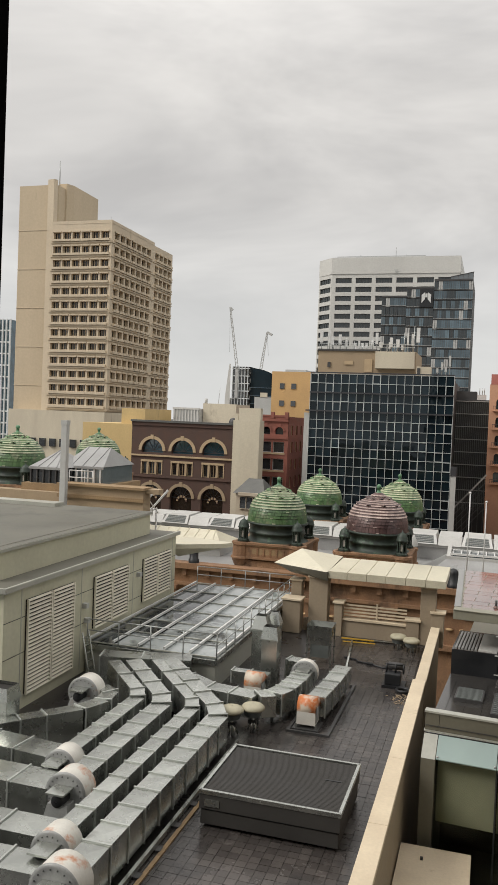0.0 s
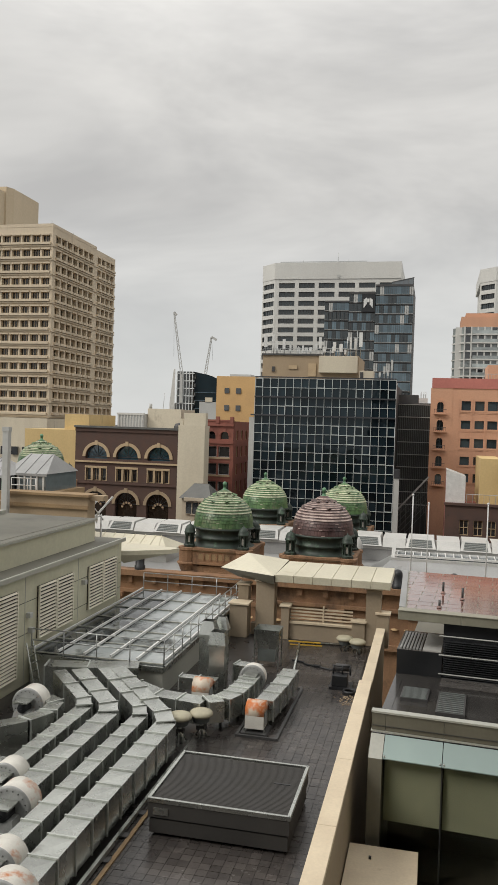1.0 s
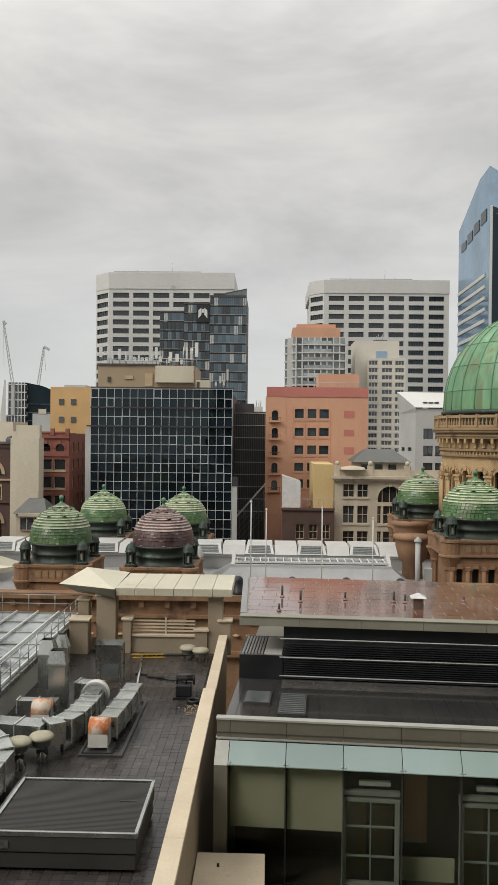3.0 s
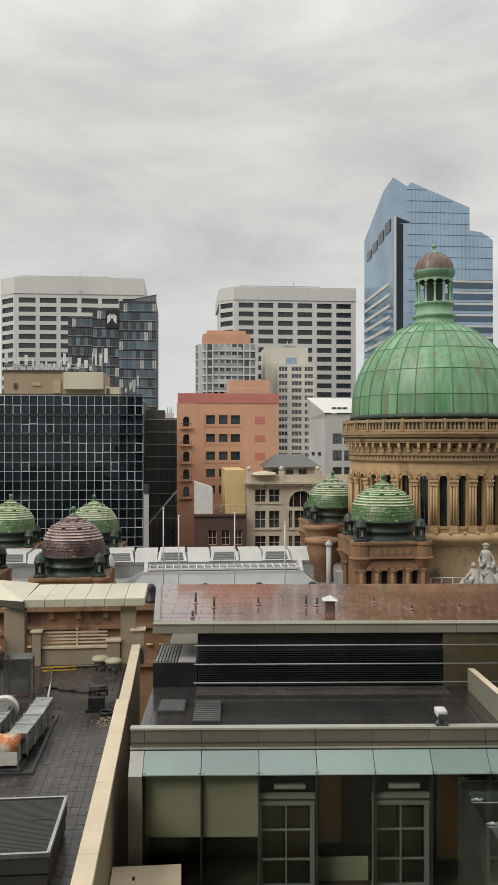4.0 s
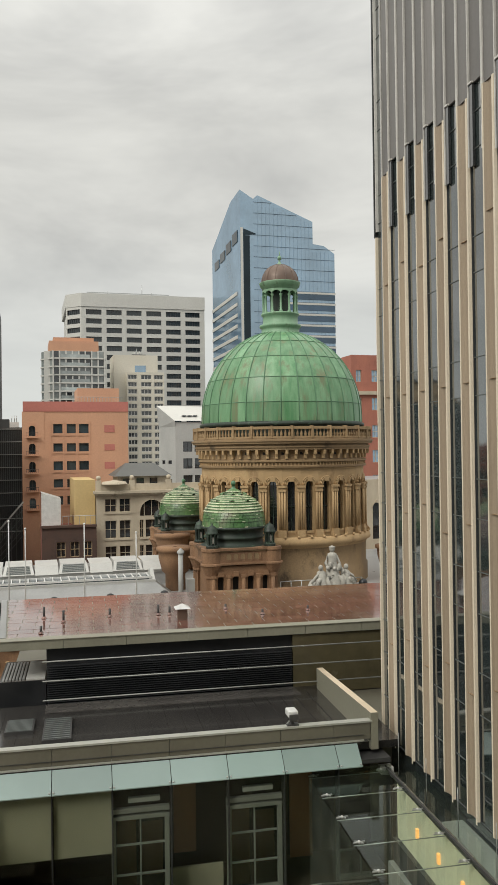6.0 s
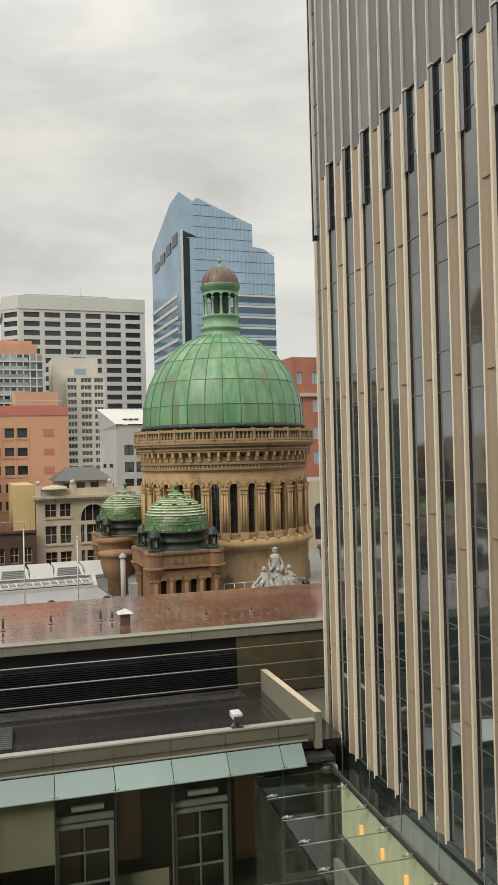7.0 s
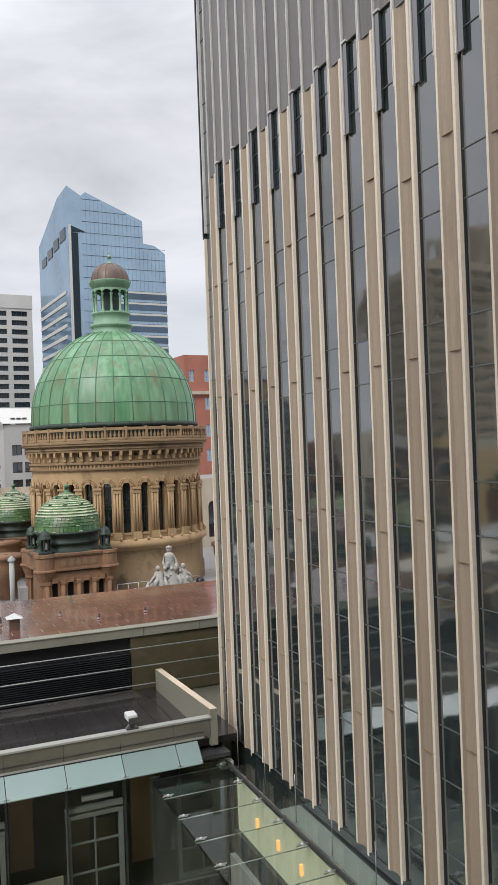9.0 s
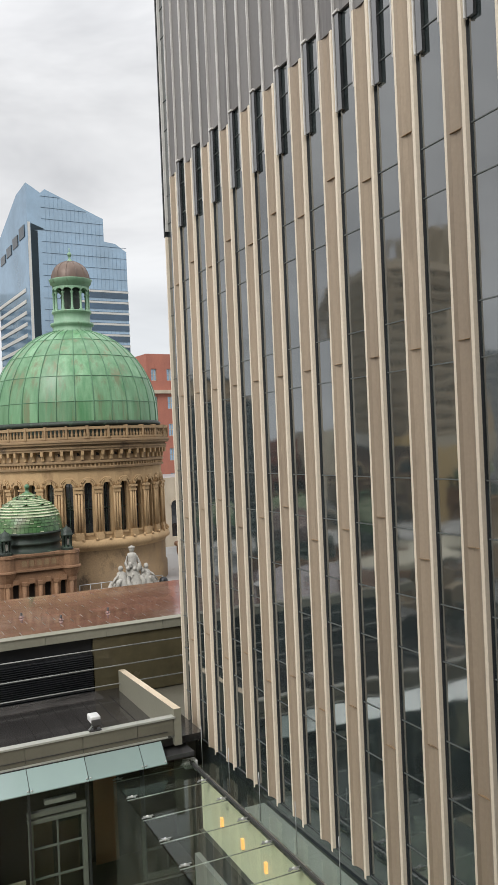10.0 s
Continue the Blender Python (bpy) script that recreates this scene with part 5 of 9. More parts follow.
def blue_tower():
    t = thing("blue_glass_tower", "blue mirror-glass tower with a sloping pointed roof", "building", (84, 270, G))
    x0, x1, y0, y1 = 67.8, 100.2, 250.0, 290.0
    front = [(x0, G), (x1, G), (x1, 76.6), (96.5, 79.0), (92.6, 79.5), (92.6, 86.8), (73.7, 94.3), (72.3, 93.0), (x0, 95.7)]
    q = Mesh()
    q.poly([(x, y0, z) for x, z in front], M_PANE_BLUE)
    q.poly([(x0, y1, G), (x0, y0, G), (x0, y0, 95.7), (x0, 262, 95.2), (x0, y1, 85.6)], M_PANE_BLUE)
    q.poly([(x0, y0, 95.7), (72.3, y0, 93.0), (72.3, y1, 84), (x0, y1, 85.6)], M_GREY)
    q.poly([(73.7, y0, 94.3), (92.6, y0, 86.8), (92.6, y1, 84), (73.7, y1, 90)], M_GREY)
    q.poly([(92.6, y0, 79.5), (x1, y0, 76.6), (x1, y1, 76), (92.6, y1, 78)], M_GREY)
    q.poly([(92.6, y0, 79.5), (92.6, y1, 79.5), (92.6, y1, 84), (92.6, y0, 86.8)], M_GREY)
    part("glass_skin", q, t)
    for j in range(26):
        q = Mesh()
        z = 92 - 3.55 * j
        xe = min(92.5, 73.7 + (94.0 - z) / 0.4167) if z > 79 else x1
        xs = 72.3
        q.box(xs, min(xe, 100.2 if z < 76 else xe), y0 - 0.12, y0 - 0.01, z - 0.06, z + 0.06, M_PANE_NAVY)
        part("floor_line", q, t)
        if z < 66:
            part("floor_band", Mesh().box(82, x1 + 0.1, y0 - 0.3, y0 - 0.13, z - 0.75, z - 0.12, M_WHITE), t, "pale floor band")
            # Staggered dark bands built in to imitate a reflected building.
            part("ribbon_pane", Mesh().box(82 + 2.2 * (j % 3), x1, y0 - 0.2, y0 - 0.125, z - 2.6, z - 0.9, M_PANE_NAVY), t)
            part("side_band", Mesh().box(x0 - 0.25, x0 - 0.02, y0 + 4, y1, z - 1.2, z - 0.1, M_WHITE), t, "pale floor band")
    q = Mesh()
    for i in range(20):
        x = 73.7 + 1.35 * i
        zt = 93.5 - (x - 73.7) * 0.415 if x < 92.5 else 77
        q.box(x - 0.015, x + 0.015, y0 - 0.1, y0 - 0.01, 20, zt, M_PANE_BLUE)
    part("mullions", q, t)
    q = Mesh().box(68.9, 71.0, y0 - 0.15, y0 - 0.02, 10, 81.0, M_CURTAIN)
    q.box(67.95, 68.7, y0 - 0.3, y0 - 0.02, 10, 83.5, M_WHITE)
    q.poly([(68.9, y0 - 0.2, 83.2), (73.4, y0 - 0.2, 81.6), (68.9, y0 - 0.2, 81.0)], M_CURTAIN)
    part("corner_slot", q, t, "dark recessed corner slot")
    for i in range(4):
        part("top_opening", Mesh().box(x0 - 0.2, x0 - 0.02, 253 + 8.6 * i, 259.6 + 8.6 * i, 79.6 - 0.9 * i, 83.4 - 1.2 * i, M_CURTAIN), t)
    p = thing("red_corner_building", "red brick building with blue windows", "building", (68, 156, G))
    facade(p, (63.7, 150, 0), (1, 0), 14, G, 30.6, [(1.0, 2.2), (4.4, 5.8), (7.8, 9.2)], [(4.0, 6.5), (9.0, 11.5), (14.0, 16.5), (19.5, 22.0), (25.2, 27.6)], M_BRICKORANGE, lambda w, h: window_mesh(w, h, 0.35, M_PANE_BLUE, M_STONE, 1, 1), 0.5)
    facade(p, (63.704, 165, 0), (0, -1), 14.49, G, 30.6, spread(5, 14.4, 0.35), [(5, 7), (10, 12), (15, 17), (20, 22), (25, 27)], M_BRICKORANGE, lambda w, h: window_mesh(w, h, 0.35, M_PANE, M_STONE, 1, 1), 0.5)
    body(p, 64.3, 77, 150.6, 165, 30.4, M_BRICKORANGE)
    part("cornice", Mesh().box(63.6, 77.2, 149.4, 150.4, 22.6, 23.3, M_STONE), p)
    p = thing("arched_stone_building", "pale stone building with round arches", "building", (46, 110, G))
    q = Mesh()
    for i in range(6):
        arch_wall(q, 3.0 * i, 3.0 * i + 3, -4, 7.4, 3.0 * i + 0.8, 3.0 * i + 2.2, -1, 3.5, M_STONE, 0.5, 8, M_STONE, 0.2, 0.08)
    q.poly([(0, 0.45, -4), (18, 0.45, -4), (18, 0.45, 7), (0, 0.45, 7)], M_PANE)
    placed("arched_wall", q.mesh("arched_wall"), along((38, 105, 0), (1, 0)), p)
    body(p, 38, 56, 105.6, 120, 7.4, M_STONE)


blue_tower()


def curved_building():
    t = thing("curved_roof_building", "dark glass building with a white curved roof edge", "building", (-80, 275, G))
    q = Mesh().box(-86.6, -80.4, 268, 285, G, 29.0, M_PANE)
    for j in range(9):
        q.box(-86.7, -80.3, 267.7, 267.99, 28.2 - 2.6 * j, 28.5 - 2.6 * j, M_MULL)
    for i in range(6):
        q.box(-86.5 + 1.1 * i, -86.3 + 1.1 * i, 267.6, 267.99, 5, 29, M_MULL)
    part("gridded_wing", q, t)
    pts = [(-80.2 + 12.5 * i / 10, 28.6 - 5.2 * (i / 10) ** 2.2) for i in range(11)]
    q = Mesh()
    q.poly([(-80.2, 269, G), (-67.7, 269, G)] + [(x, 269, z) for x, z in reversed(pts)], M_CURTAIN)
    for (xa, za), (xb, zb) in zip(pts, pts[1:]):
        q.poly([(xa, 269, za), (xb, 269, zb), (xb, 285, zb), (xa, 285, za)], M_WHITE)
    for j in range(7):
        q.box(-80.2, -68.5, 268.7, 268.99, 5.0 + 2.8 * j, 5.12 + 2.8 * j, M_PANE_BLUE)
    part("curved_wing", q, t)
    q = Mesh()
    q.prism([(-88.6, 266.5), (-86.8, 266.5), (-86.8, 285), (-88.6, 285)], G, 18.0, M_WHITE)
    q.poly([(-88.6, 266.5, 18), (-86.8, 266.5, 18), (-86.8, 266.5, 29.8), (-87.4, 266.5, 29.8)], M_WHITE)
    part("white_blade", q, t)
    part("neighbour_wall", Mesh().box(-76.5, -66.5, 262, 266, G, 18.5, M_GREY).box(-74.5, -72, 261.8, 262, 18.5, 20.0, M_CREAMWALL), t)


curved_building()


def crane(x, y, z, tip, back):
    """A luffing crane on a roof: a mast, a lattice jib and a short counter-jib."""
    c = thing("tower_crane", "white luffing tower crane with a lattice jib", "crane", (x, y, z), "cranes")
    part("mast", Mesh().box(x - 0.5, x + 0.5, y - 0.5, y + 0.5, G + 40, z, M_GREY), c)
    q = Mesh()
    a, b = Vector((x, y, z)), Vector(tip)
    for dx in (-0.45, 0.45):
        q.bar(a + Vector((dx, 0, 0)), b + Vector((dx * 0.4, 0, 0)), 0.22, 0.22, M_GREY)
    for i in range(14):
        p0, p1 = a.lerp(b, i / 14), a.lerp(b, (i + 1) / 14)
        s = 0.45 * (1 - i / 24)
        q.bar(p0 + Vector((-s, 0, 0)), p1 + Vector((s, 0, 0)), 0.12, 0.12, M_GREY)
    part("jib", q, c)
    q = Mesh().bar(tip, (tip[0] + back, tip[1], tip[2] - 1.0), 0.5, 0.8, M_GREY)
    part("jib_head", q, c)
    part("hoist_rope", Mesh().tube([tip, (tip[0] + back * 0.4, tip[1], z + 6)], 0.05, M_STEEL, 4), c)


crane(-84.8, 267.5, 28, (-88.2, 267.5, 49.4), 0.9)
crane(-77.2, 270, 27, (-75.2, 270, 41.2), 1.8)

# ---- domed sandstone arcade across the street ----
def tile_dome(cx, cy, prof, m, small=5):
    """Overlapping glazed courses over a dome's profile, given from the foot up: small tiles below, long plain courses with weathered edges above."""
    q = Mesh()
    for j in range(len(prof) - 1):
        (r0, z0), (r1, z1) = prof[j], prof[j + 1]
        n = max(12, int(2 * math.pi * r0 / 0.3)) if j < small else 16
        off = 0.5 * (j % 2)
        sub = 1 if j < small else 3
        e = 0.38 if j >= small else 0.14
        lip = 0.06 if j < small else 0.11
        for i in range(n):
            g = 0.04 if j < small else 0.0
            d = lip * (0.8 + 0.4 * ((i * 7 + j * 5) % 5) / 5)
            for k in range(sub):
                a, b = 2 * math.pi * (i + off + g + (1 - 2 * g) * k / sub) / n, 2 * math.pi * (i + off + g + (1 - 2 * g) * (k + 1) / sub) / n
                rows = [(r0, z0 - 0.03), (r0 + d, z0 - 0.01), (r0 + d + (r1 - r0 - d) * e, z0 + (z1 - z0) * e), (r1 + 0.005, z1 + 0.02)]
                c = len(q.v)
                for r, z in rows:
                    q.v += [(cx + r * math.cos(a), cy + r * math.sin(a), z), (cx + r * math.cos(b), cy + r * math.sin(b), z)]
                edge = M_TILE_EDGE_PU if m is M_TILE_PU else M_TILE_EDGE
                pale = edge if j >= small or (i * 5 + j * 3) % 7 == 0 else m
                # Dark bronze on the lip undersides paints the shade between courses.
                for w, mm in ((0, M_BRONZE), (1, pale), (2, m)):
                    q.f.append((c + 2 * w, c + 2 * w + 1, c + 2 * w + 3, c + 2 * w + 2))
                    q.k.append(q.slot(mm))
                    q.smooth.append(False)
    q.lathe(cx, cy, [(r - 0.03, z) for r, z in prof], m, 24)
    return q


def aedicule(parent, cx, cy, z, k=0.78):
    """A little open lantern with a domed cap, k times its full size."""

    def lathe(x, y, pr, m, n, smooth=True):
        return Mesh().lathe(cx + (x - cx) * k, cy + (y - cy) * k, [(r * k, z + (h - z) * k) for r, h in pr], m, n, smooth)

    o = part("corner_lantern", lathe(cx, cy, [(0.66, z), (0.66, z + 0.18), (0.56, z + 0.26), (0.34, z + 0.28), (0.34, z + 1.42)], M_BRONZE, 8, False), parent, "dark bronze corner lantern")
    for i in range(8):
        a = math.pi * 2 * (i + 0.5) / 8
        x, y = cx + 0.46 * math.cos(a), cy + 0.46 * math.sin(a)
        part("column", lathe(x, y, [(0.1, z + 0.26), (0.065, z + 0.36), (0.065, z + 1.1), (0.12, z + 1.25), (0.12, z + 1.42)], M_BRONZE, 6), o)
    part("cap", lathe(cx, cy, [(0.62, z + 1.4), (0.68, z + 1.5), (0.6, z + 1.58), (0.56, z + 1.85), (0.4, z + 2.15), (0.16, z + 2.3), (0.07, z + 2.36), (0.06, z + 2.5), (0.01, z + 2.56)], M_BRONZE, 12), o)
    for i in range(4):
        a = math.pi * 2 * (i + 0.5) / 4 - math.pi / 4
        q = lathe(cx, cy, [(0.36, z + 0.4), (0.36, z + 1.15)], M_STATUE, 4)
        q.v = [(cx + 0.36 * k * math.cos(a) + u * math.sin(a), cy + 0.36 * k * math.sin(a) - u * math.cos(a), h) for u, h in ((-0.1, z + 0.35), (0.1, z + 0.35), (0.1, z + 0.8), (0.0, z + 0.92), (-0.1, z + 0.8))]
        q.f, q.k, q.smooth = [(0, 1, 2, 3, 4)], [0], [False]
        part("niche", q, o, "pale weathered niche")


def turret(cx, cy, top, tiles, label, rings=13, scale=1.0, shaft=9.0):
    t = thing("domed_turret", label, "turret", (cx, cy, top - 7 - shaft), "turrets of the arcade")
    prof = []
    for j in range(rings + 1):
        a = radians(2 + 82 * j / rings)
        prof.append((2.6 * math.cos(a) ** 0.95, top - 3.35 + 2.35 * math.sin(a)))
    prof = [(2.64, top - 3.72)] + prof[:-1] + [(0.62, top - 0.92), (0.3, top - 0.7)]
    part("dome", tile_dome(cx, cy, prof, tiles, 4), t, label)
    n = 9
    f = lambda a, rr, zz: (cx + rr * math.cos(a), cy + rr * math.sin(a), zz)
    for ring_z, r, half, lift in ((top - 1.72, 1.80, 0.24, 0.17), (top - 1.2, 1.06, 0.26, 0.13)):
        for i in range(n):
            q = Mesh()
            am = 2 * math.pi * (i + 0.3) / n
            a0, a1 = am - half, am + half
            q.poly([f(a0, r * 1.03, ring_z), f(am, r * 1.12, ring_z + lift), f(am, r * 0.72, ring_z + lift + 0.14)], tiles)
            q.poly([f(a1, r * 1.03, ring_z), f(am, r * 0.72, ring_z + lift + 0.14), f(am, r * 1.12, ring_z + lift)], tiles)
            # Flat dark triangle stands in for the shade under the eyebrow.
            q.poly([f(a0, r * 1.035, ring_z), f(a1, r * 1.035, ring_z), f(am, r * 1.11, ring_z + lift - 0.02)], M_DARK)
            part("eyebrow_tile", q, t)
    q = Mesh().lathe(cx, cy, [(0.5, top - 0.95), (0.3, top - 0.72), (0.16, top - 0.6), (0.13, top - 0.42), (0.2, top - 0.38)], M_COPPER_SEAM, 12)
    q.ball((cx, cy, top - 0.2), 0.21, M_COPPER_SEAM)
    part("finial", q, t, "ball finial")
    part("skirt", Mesh().lathe(cx, cy, [(2.62, top - 3.72), (2.8, top - 3.78), (2.8, top - 3.9), (2.5, top - 4.0), (2.44, top - 4.5), (2.56, top - 4.56), (2.56, top - 4.7), (2.42, top - 4.76), (2.46, top - 5.2), (2.95, top - 5.35)], M_BRONZE, 24), t, "dark metal drum below the dome")
    for sx, sy in ((-1, -1), (1, -1), (1, 1), (-1, 1)):
        aedicule(t, cx + 2.42 * sx, cy + 2.35 * sy, top - 5.3)
    # square sandstone base with corner rounds, cornice and blind arcading
    z = top - 5.3
    q = Mesh()
    q.box(cx - 3.0, cx + 3.0, cy - 3.0, cy + 3.0, z - 1.25, z - 0.02, M_SAND)
    q.box(cx - 3.15, cx + 3.15, cy - 3.15, cy + 3.15, z - 0.2, z - 0.03, M_SAND)
    q.box(cx - 3.08, cx + 3.08, cy - 3.08, cy + 3.08, z - 0.3, z - 0.201, M_SAND_DK)
    q.box(cx - 3.12, cx + 3.12, cy - 3.12, cy + 3.12, z - 1.36, z - 1.2, M_SAND)
    part("cornice", q, t, "orange sandstone cornice")
    q = Mesh()
    q.lathe(0, 0, [(0.2, -0.02), (0.84, -0.02), (0.86, -0.24), (0.78, -0.3), (0.78, -1.2), (0.92, -1.24), (0.94, -1.36), (0.84, -1.42), (0.74, -1.66), (0.68, -1.66), (0.72, -1.67), (0.64, -1.9), (0.58, -1.9), (0.62, -1.91), (0.5, -2.2), (0.54, -2.21), (0.54, -2.4), (0.42, -2.4)], M_SAND, 14, False)
    flutes = [((0.5 if k % 2 else 0.36) * math.cos(math.pi * k / 8), (0.5 if k % 2 else 0.36) * math.sin(math.pi * k / 8)) for k in range(16)]
    q.prism(flutes, -9.0, -2.38, M_SAND)
    me = q.mesh("corner_round")
    for sx in (-1, 1):
        for sy in (-1, 1):
            placed("corner_round", me, Matrix.Translation((cx + 2.52 * sx, cy + 2.5 * sy, z)), t)
    for i in range(5):
        x = cx - 1.4 + 0.58 * i
        q = Mesh()
        q.poly([(x, cy - 3.008, z - 0.95), (x + 0.4, cy - 3.008, z - 0.95), (x + 0.4, cy - 3.008, z - 0.62), (x + 0.3, cy - 3.008, z - 0.48), (x + 0.1, cy - 3.008, z - 0.48), (x, cy - 3.008, z - 0.62)], M_SAND_DK)
        part("blind_arch", q, t)
        part("colonnette", Mesh().box(x + 0.42, x + 0.56, cy - 3.07, cy - 3.0, z - 1.0, z - 0.42, M_SAND), t)
    frm = along((cx - 2.5, cy - 2.9, 0), (1, 0))
    q = Mesh()
    for i in range(4):
        arch_wall(q, 1.25 * i, 1.25 * i + 1.25, z - 5.2, z - 1.5, 1.25 * i + 0.36, 1.25 * i + 0.89, z - 4.9, z - 2.5, M_SAND, 0.4, 8, M_SAND, 0.14, 0.07)
    q.poly([(0, 0.38, z - 5.2), (5, 0.38, z - 5.2), (5, 0.38, z - 1.6), (0, 0.38, z - 1.6)], M_DARK)
    for i in range(5):
        q.tube([(1.25 * i, -0.08, z - 5.2), (1.25 * i, -0.08, z - 2.4)], 0.17, M_SAND, 8)
        q.box(1.25 * i - 0.2, 1.25 * i + 0.2, -0.26, 0, z - 2.4, z - 2.15, M_SAND)
    q.box(0, 5, 0, 0.4, G, z - 5.2, M_SAND)
    placed("arcaded_wall", q.mesh("arcaded_wall"), frm, t)
    q = Mesh().box(cx - 2.5, cx + 2.5, cy - 2.5, cy + 2.6, G, z - 1.4, M_SAND)
    part("shaft", q, t)
    t.scale = (scale, scale, 1.0)
    return t


turret(-16.2, 66, 6.75, M_TILE_GR, "green glazed-tile dome on an orange sandstone turret", scale=0.94)
turret(-7.75, 66, 6.65, M_TILE_PU, "purple-brown tiled dome on an orange sandstone turret", scale=0.94)
turret(-41.6, 66, 10.1, M_TILE_GR, "green glazed-tile dome on a taller corner turret")
turret(17.65, 66, 9.2, M_TILE_GR, "green glazed-tile dome on a turret beside the great dome")
turret(-16.8, 86, 6.45, M_TILE_GR, "green glazed-tile dome on a rear sandstone turret", scale=0.94)
turret(-8.2, 86, 6.35, M_TILE_GR, "green glazed-tile dome on a rear sandstone turret", scale=0.94)
turret(-43.5, 86, 9.75, M_TILE_GR, "weathered green dome on a rear corner turret")
turret(17.2, 86, 8.75, M_TILE_GR, "green tiled dome on a rear turret beside the great dome")
turret(-49.5, 78, 9.0, M_TILE_GR, "weathered green dome at the arcade's far end")


def great_dome():
    cx, cy = 25.2, 76.0
    t = thing("great_dome", "great green copper dome on a colonnaded sandstone drum", "dome", (cx, cy, -2))
    N = 30
    step = 2 * math.pi / N
    prof = [(8.38, 14.1), (8.38, 14.9)] + [(8.38 * math.cos(radians(a)), 14.9 + 8.55 * math.sin(radians(a))) for a in (8, 16, 24, 32, 40, 48, 56, 64, 70, 75.8)]
    cuts = [0, 2, 4, 6, 8, 11]
    for lo, hi in zip(cuts, cuts[1:]):
        me = Mesh().lathe(0, 0, prof[lo : hi + 1], M_COPPER, 3, True, 0, step * 0.985).mesh("copper_panel")
        for i in range(N):
            placed("copper_panel", me, Matrix.Translation((cx, cy, 0)) @ Matrix.Rotation(step * i, 4, "Z"), t)
    rib = Mesh().tube([(r + 0.02, 0, z) for r, z in prof], 0.055, M_COPPER_SEAM, 5).mesh("standing_seam")
    for i in range(N):
        placed("standing_seam", rib, Matrix.Translation((cx, cy, 0)) @ Matrix.Rotation(step * i, 4, "Z"), t)
    q = Mesh()
    for k in cuts[1:-1]:
        r, z = prof[k]
        q.lathe(cx, cy, [(r + 0.0, z - 0.04), (r + 0.06, z), (r + 0.0, z + 0.04)], M_COPPER_SEAM, 66)
    q.lathe(cx, cy, [(8.3, 13.9), (8.62, 13.95), (8.66, 14.2), (8.42, 14.35)], M_BRONZE, 66)
    q.lathe(cx, cy, [(8.2, 13.0), (8.2, 13.95)], M_BRONZE, 66)
    part("seam_ring", q, t)
    # lantern
    q = Mesh()
    q.lathe(cx, cy, [(2.5, 22.6), (2.35, 23.1), (2.0, 23.25), (2.0, 23.7), (2.2, 23.8), (2.2, 24.0), (1.85, 24.1), (1.85, 24.9), (2.02, 25.0), (2.02, 25.15), (1.2, 25.15)], M_COPPER_LT, 32)
    q.lathe(cx, cy, [(0.95, 25.1), (0.95, 27.6)], M_BRONZE, 16)
    q.lathe(cx, cy, [(1.3, 27.4), (1.85, 27.45), (1.9, 27.75), (2.05, 27.8), (2.15, 28.1), (2.2, 28.2), (1.95, 28.25)], M_COPPER_LT, 32)
    part("lantern", q, t, "pale green copper lantern")
    for i in range(12):
        a = 2 * math.pi * (i + 0.5) / 12
        x, y = cx + 1.76 * math.cos(a), cy + 1.76 * math.sin(a)
        q = Mesh().lathe(x, y, [(0.19, 25.15), (0.19, 25.3), (0.12, 25.36), (0.10, 26.7), (0.17, 26.82), (0.18, 26.92)], M_COPPER_LT, 8)
        part("lantern_column", q, t)
        b0, b1 = a, a + 2 * math.pi / 12
        arc = [(b0 + (b1 - b0) * (0.5 - 0.5 * math.cos(math.pi * k / 8)), 26.92 + 0.36 * math.sin(math.pi * k / 8)) for k in range(9)]
        q = Mesh()
        for (a0, h0), (a1, h1) in zip(arc, arc[1:]):
            for r in (1.86, 1.66):
                q.poly([(cx + r * math.cos(w), cy + r * math.sin(w), h) for w, h in ((a0, h0), (a1, h1), (a1, 27.46), (a0, 27.46))], M_COPPER_LT)
            q.poly([(cx + r * math.cos(w), cy + r * math.sin(w), h) for r, w, h in ((1.86, a0, h0), (1.86, a1, h1), (1.66, a1, h1), (1.66, a0, h0))], M_COPPER_LT)
        part("lantern_arch", q, t)
    prof2 = [(1.98 * math.cos(radians(a)), 28.22 + 1.85 * math.sin(radians(a))) for a in (0, 12, 24, 36, 48, 60, 72, 83)]
    q = Mesh().lathe(cx, cy, prof2, M_COPPER_BR, 24)
    for i in range(12):
        a = 2 * math.pi * i / 12
        part("cap_rib", Mesh().tube([(cx + r * math.cos(a), cy + r * math.sin(a), z) for r, z in prof2], 0.05, M_COPPER_BR, 4), t)
    part("lantern_cap", q, t, "brown copper cap")
    q = Mesh().lathe(cx, cy, [(0.35, 29.95), (0.2, 30.2), (0.12, 30.3), (0.1, 30.5), (0.22, 30.6)], M_COPPER_LT, 10).ball((cx, cy, 30.75), 0.22, M_COPPER_LT)
    q.tube([(cx, cy, 30.9), (cx, cy, 31.35)], 0.05, M_COPPER_LT)
    part("finial", q, t)
    # drum: arched bays and paired pilasters
    R = 8.45
    w = 2 * R * math.tan(step / 2)
    q = Mesh()
    arch_wall(q, 0, w, 3.9, 10.2, w / 2 - 0.36, w / 2 + 0.36, 4.5, 8.6, M_SAND_LT, 0.5, 10, M_SAND_LT, 0.17, 0.1)
    q.poly([(w / 2 - 0.45, 0.45, 4.4), (w / 2 + 0.45, 0.45, 4.4), (w / 2 + 0.45, 0.45, 9.2), (w / 2 - 0.45, 0.45, 9.2)], M_PANE)
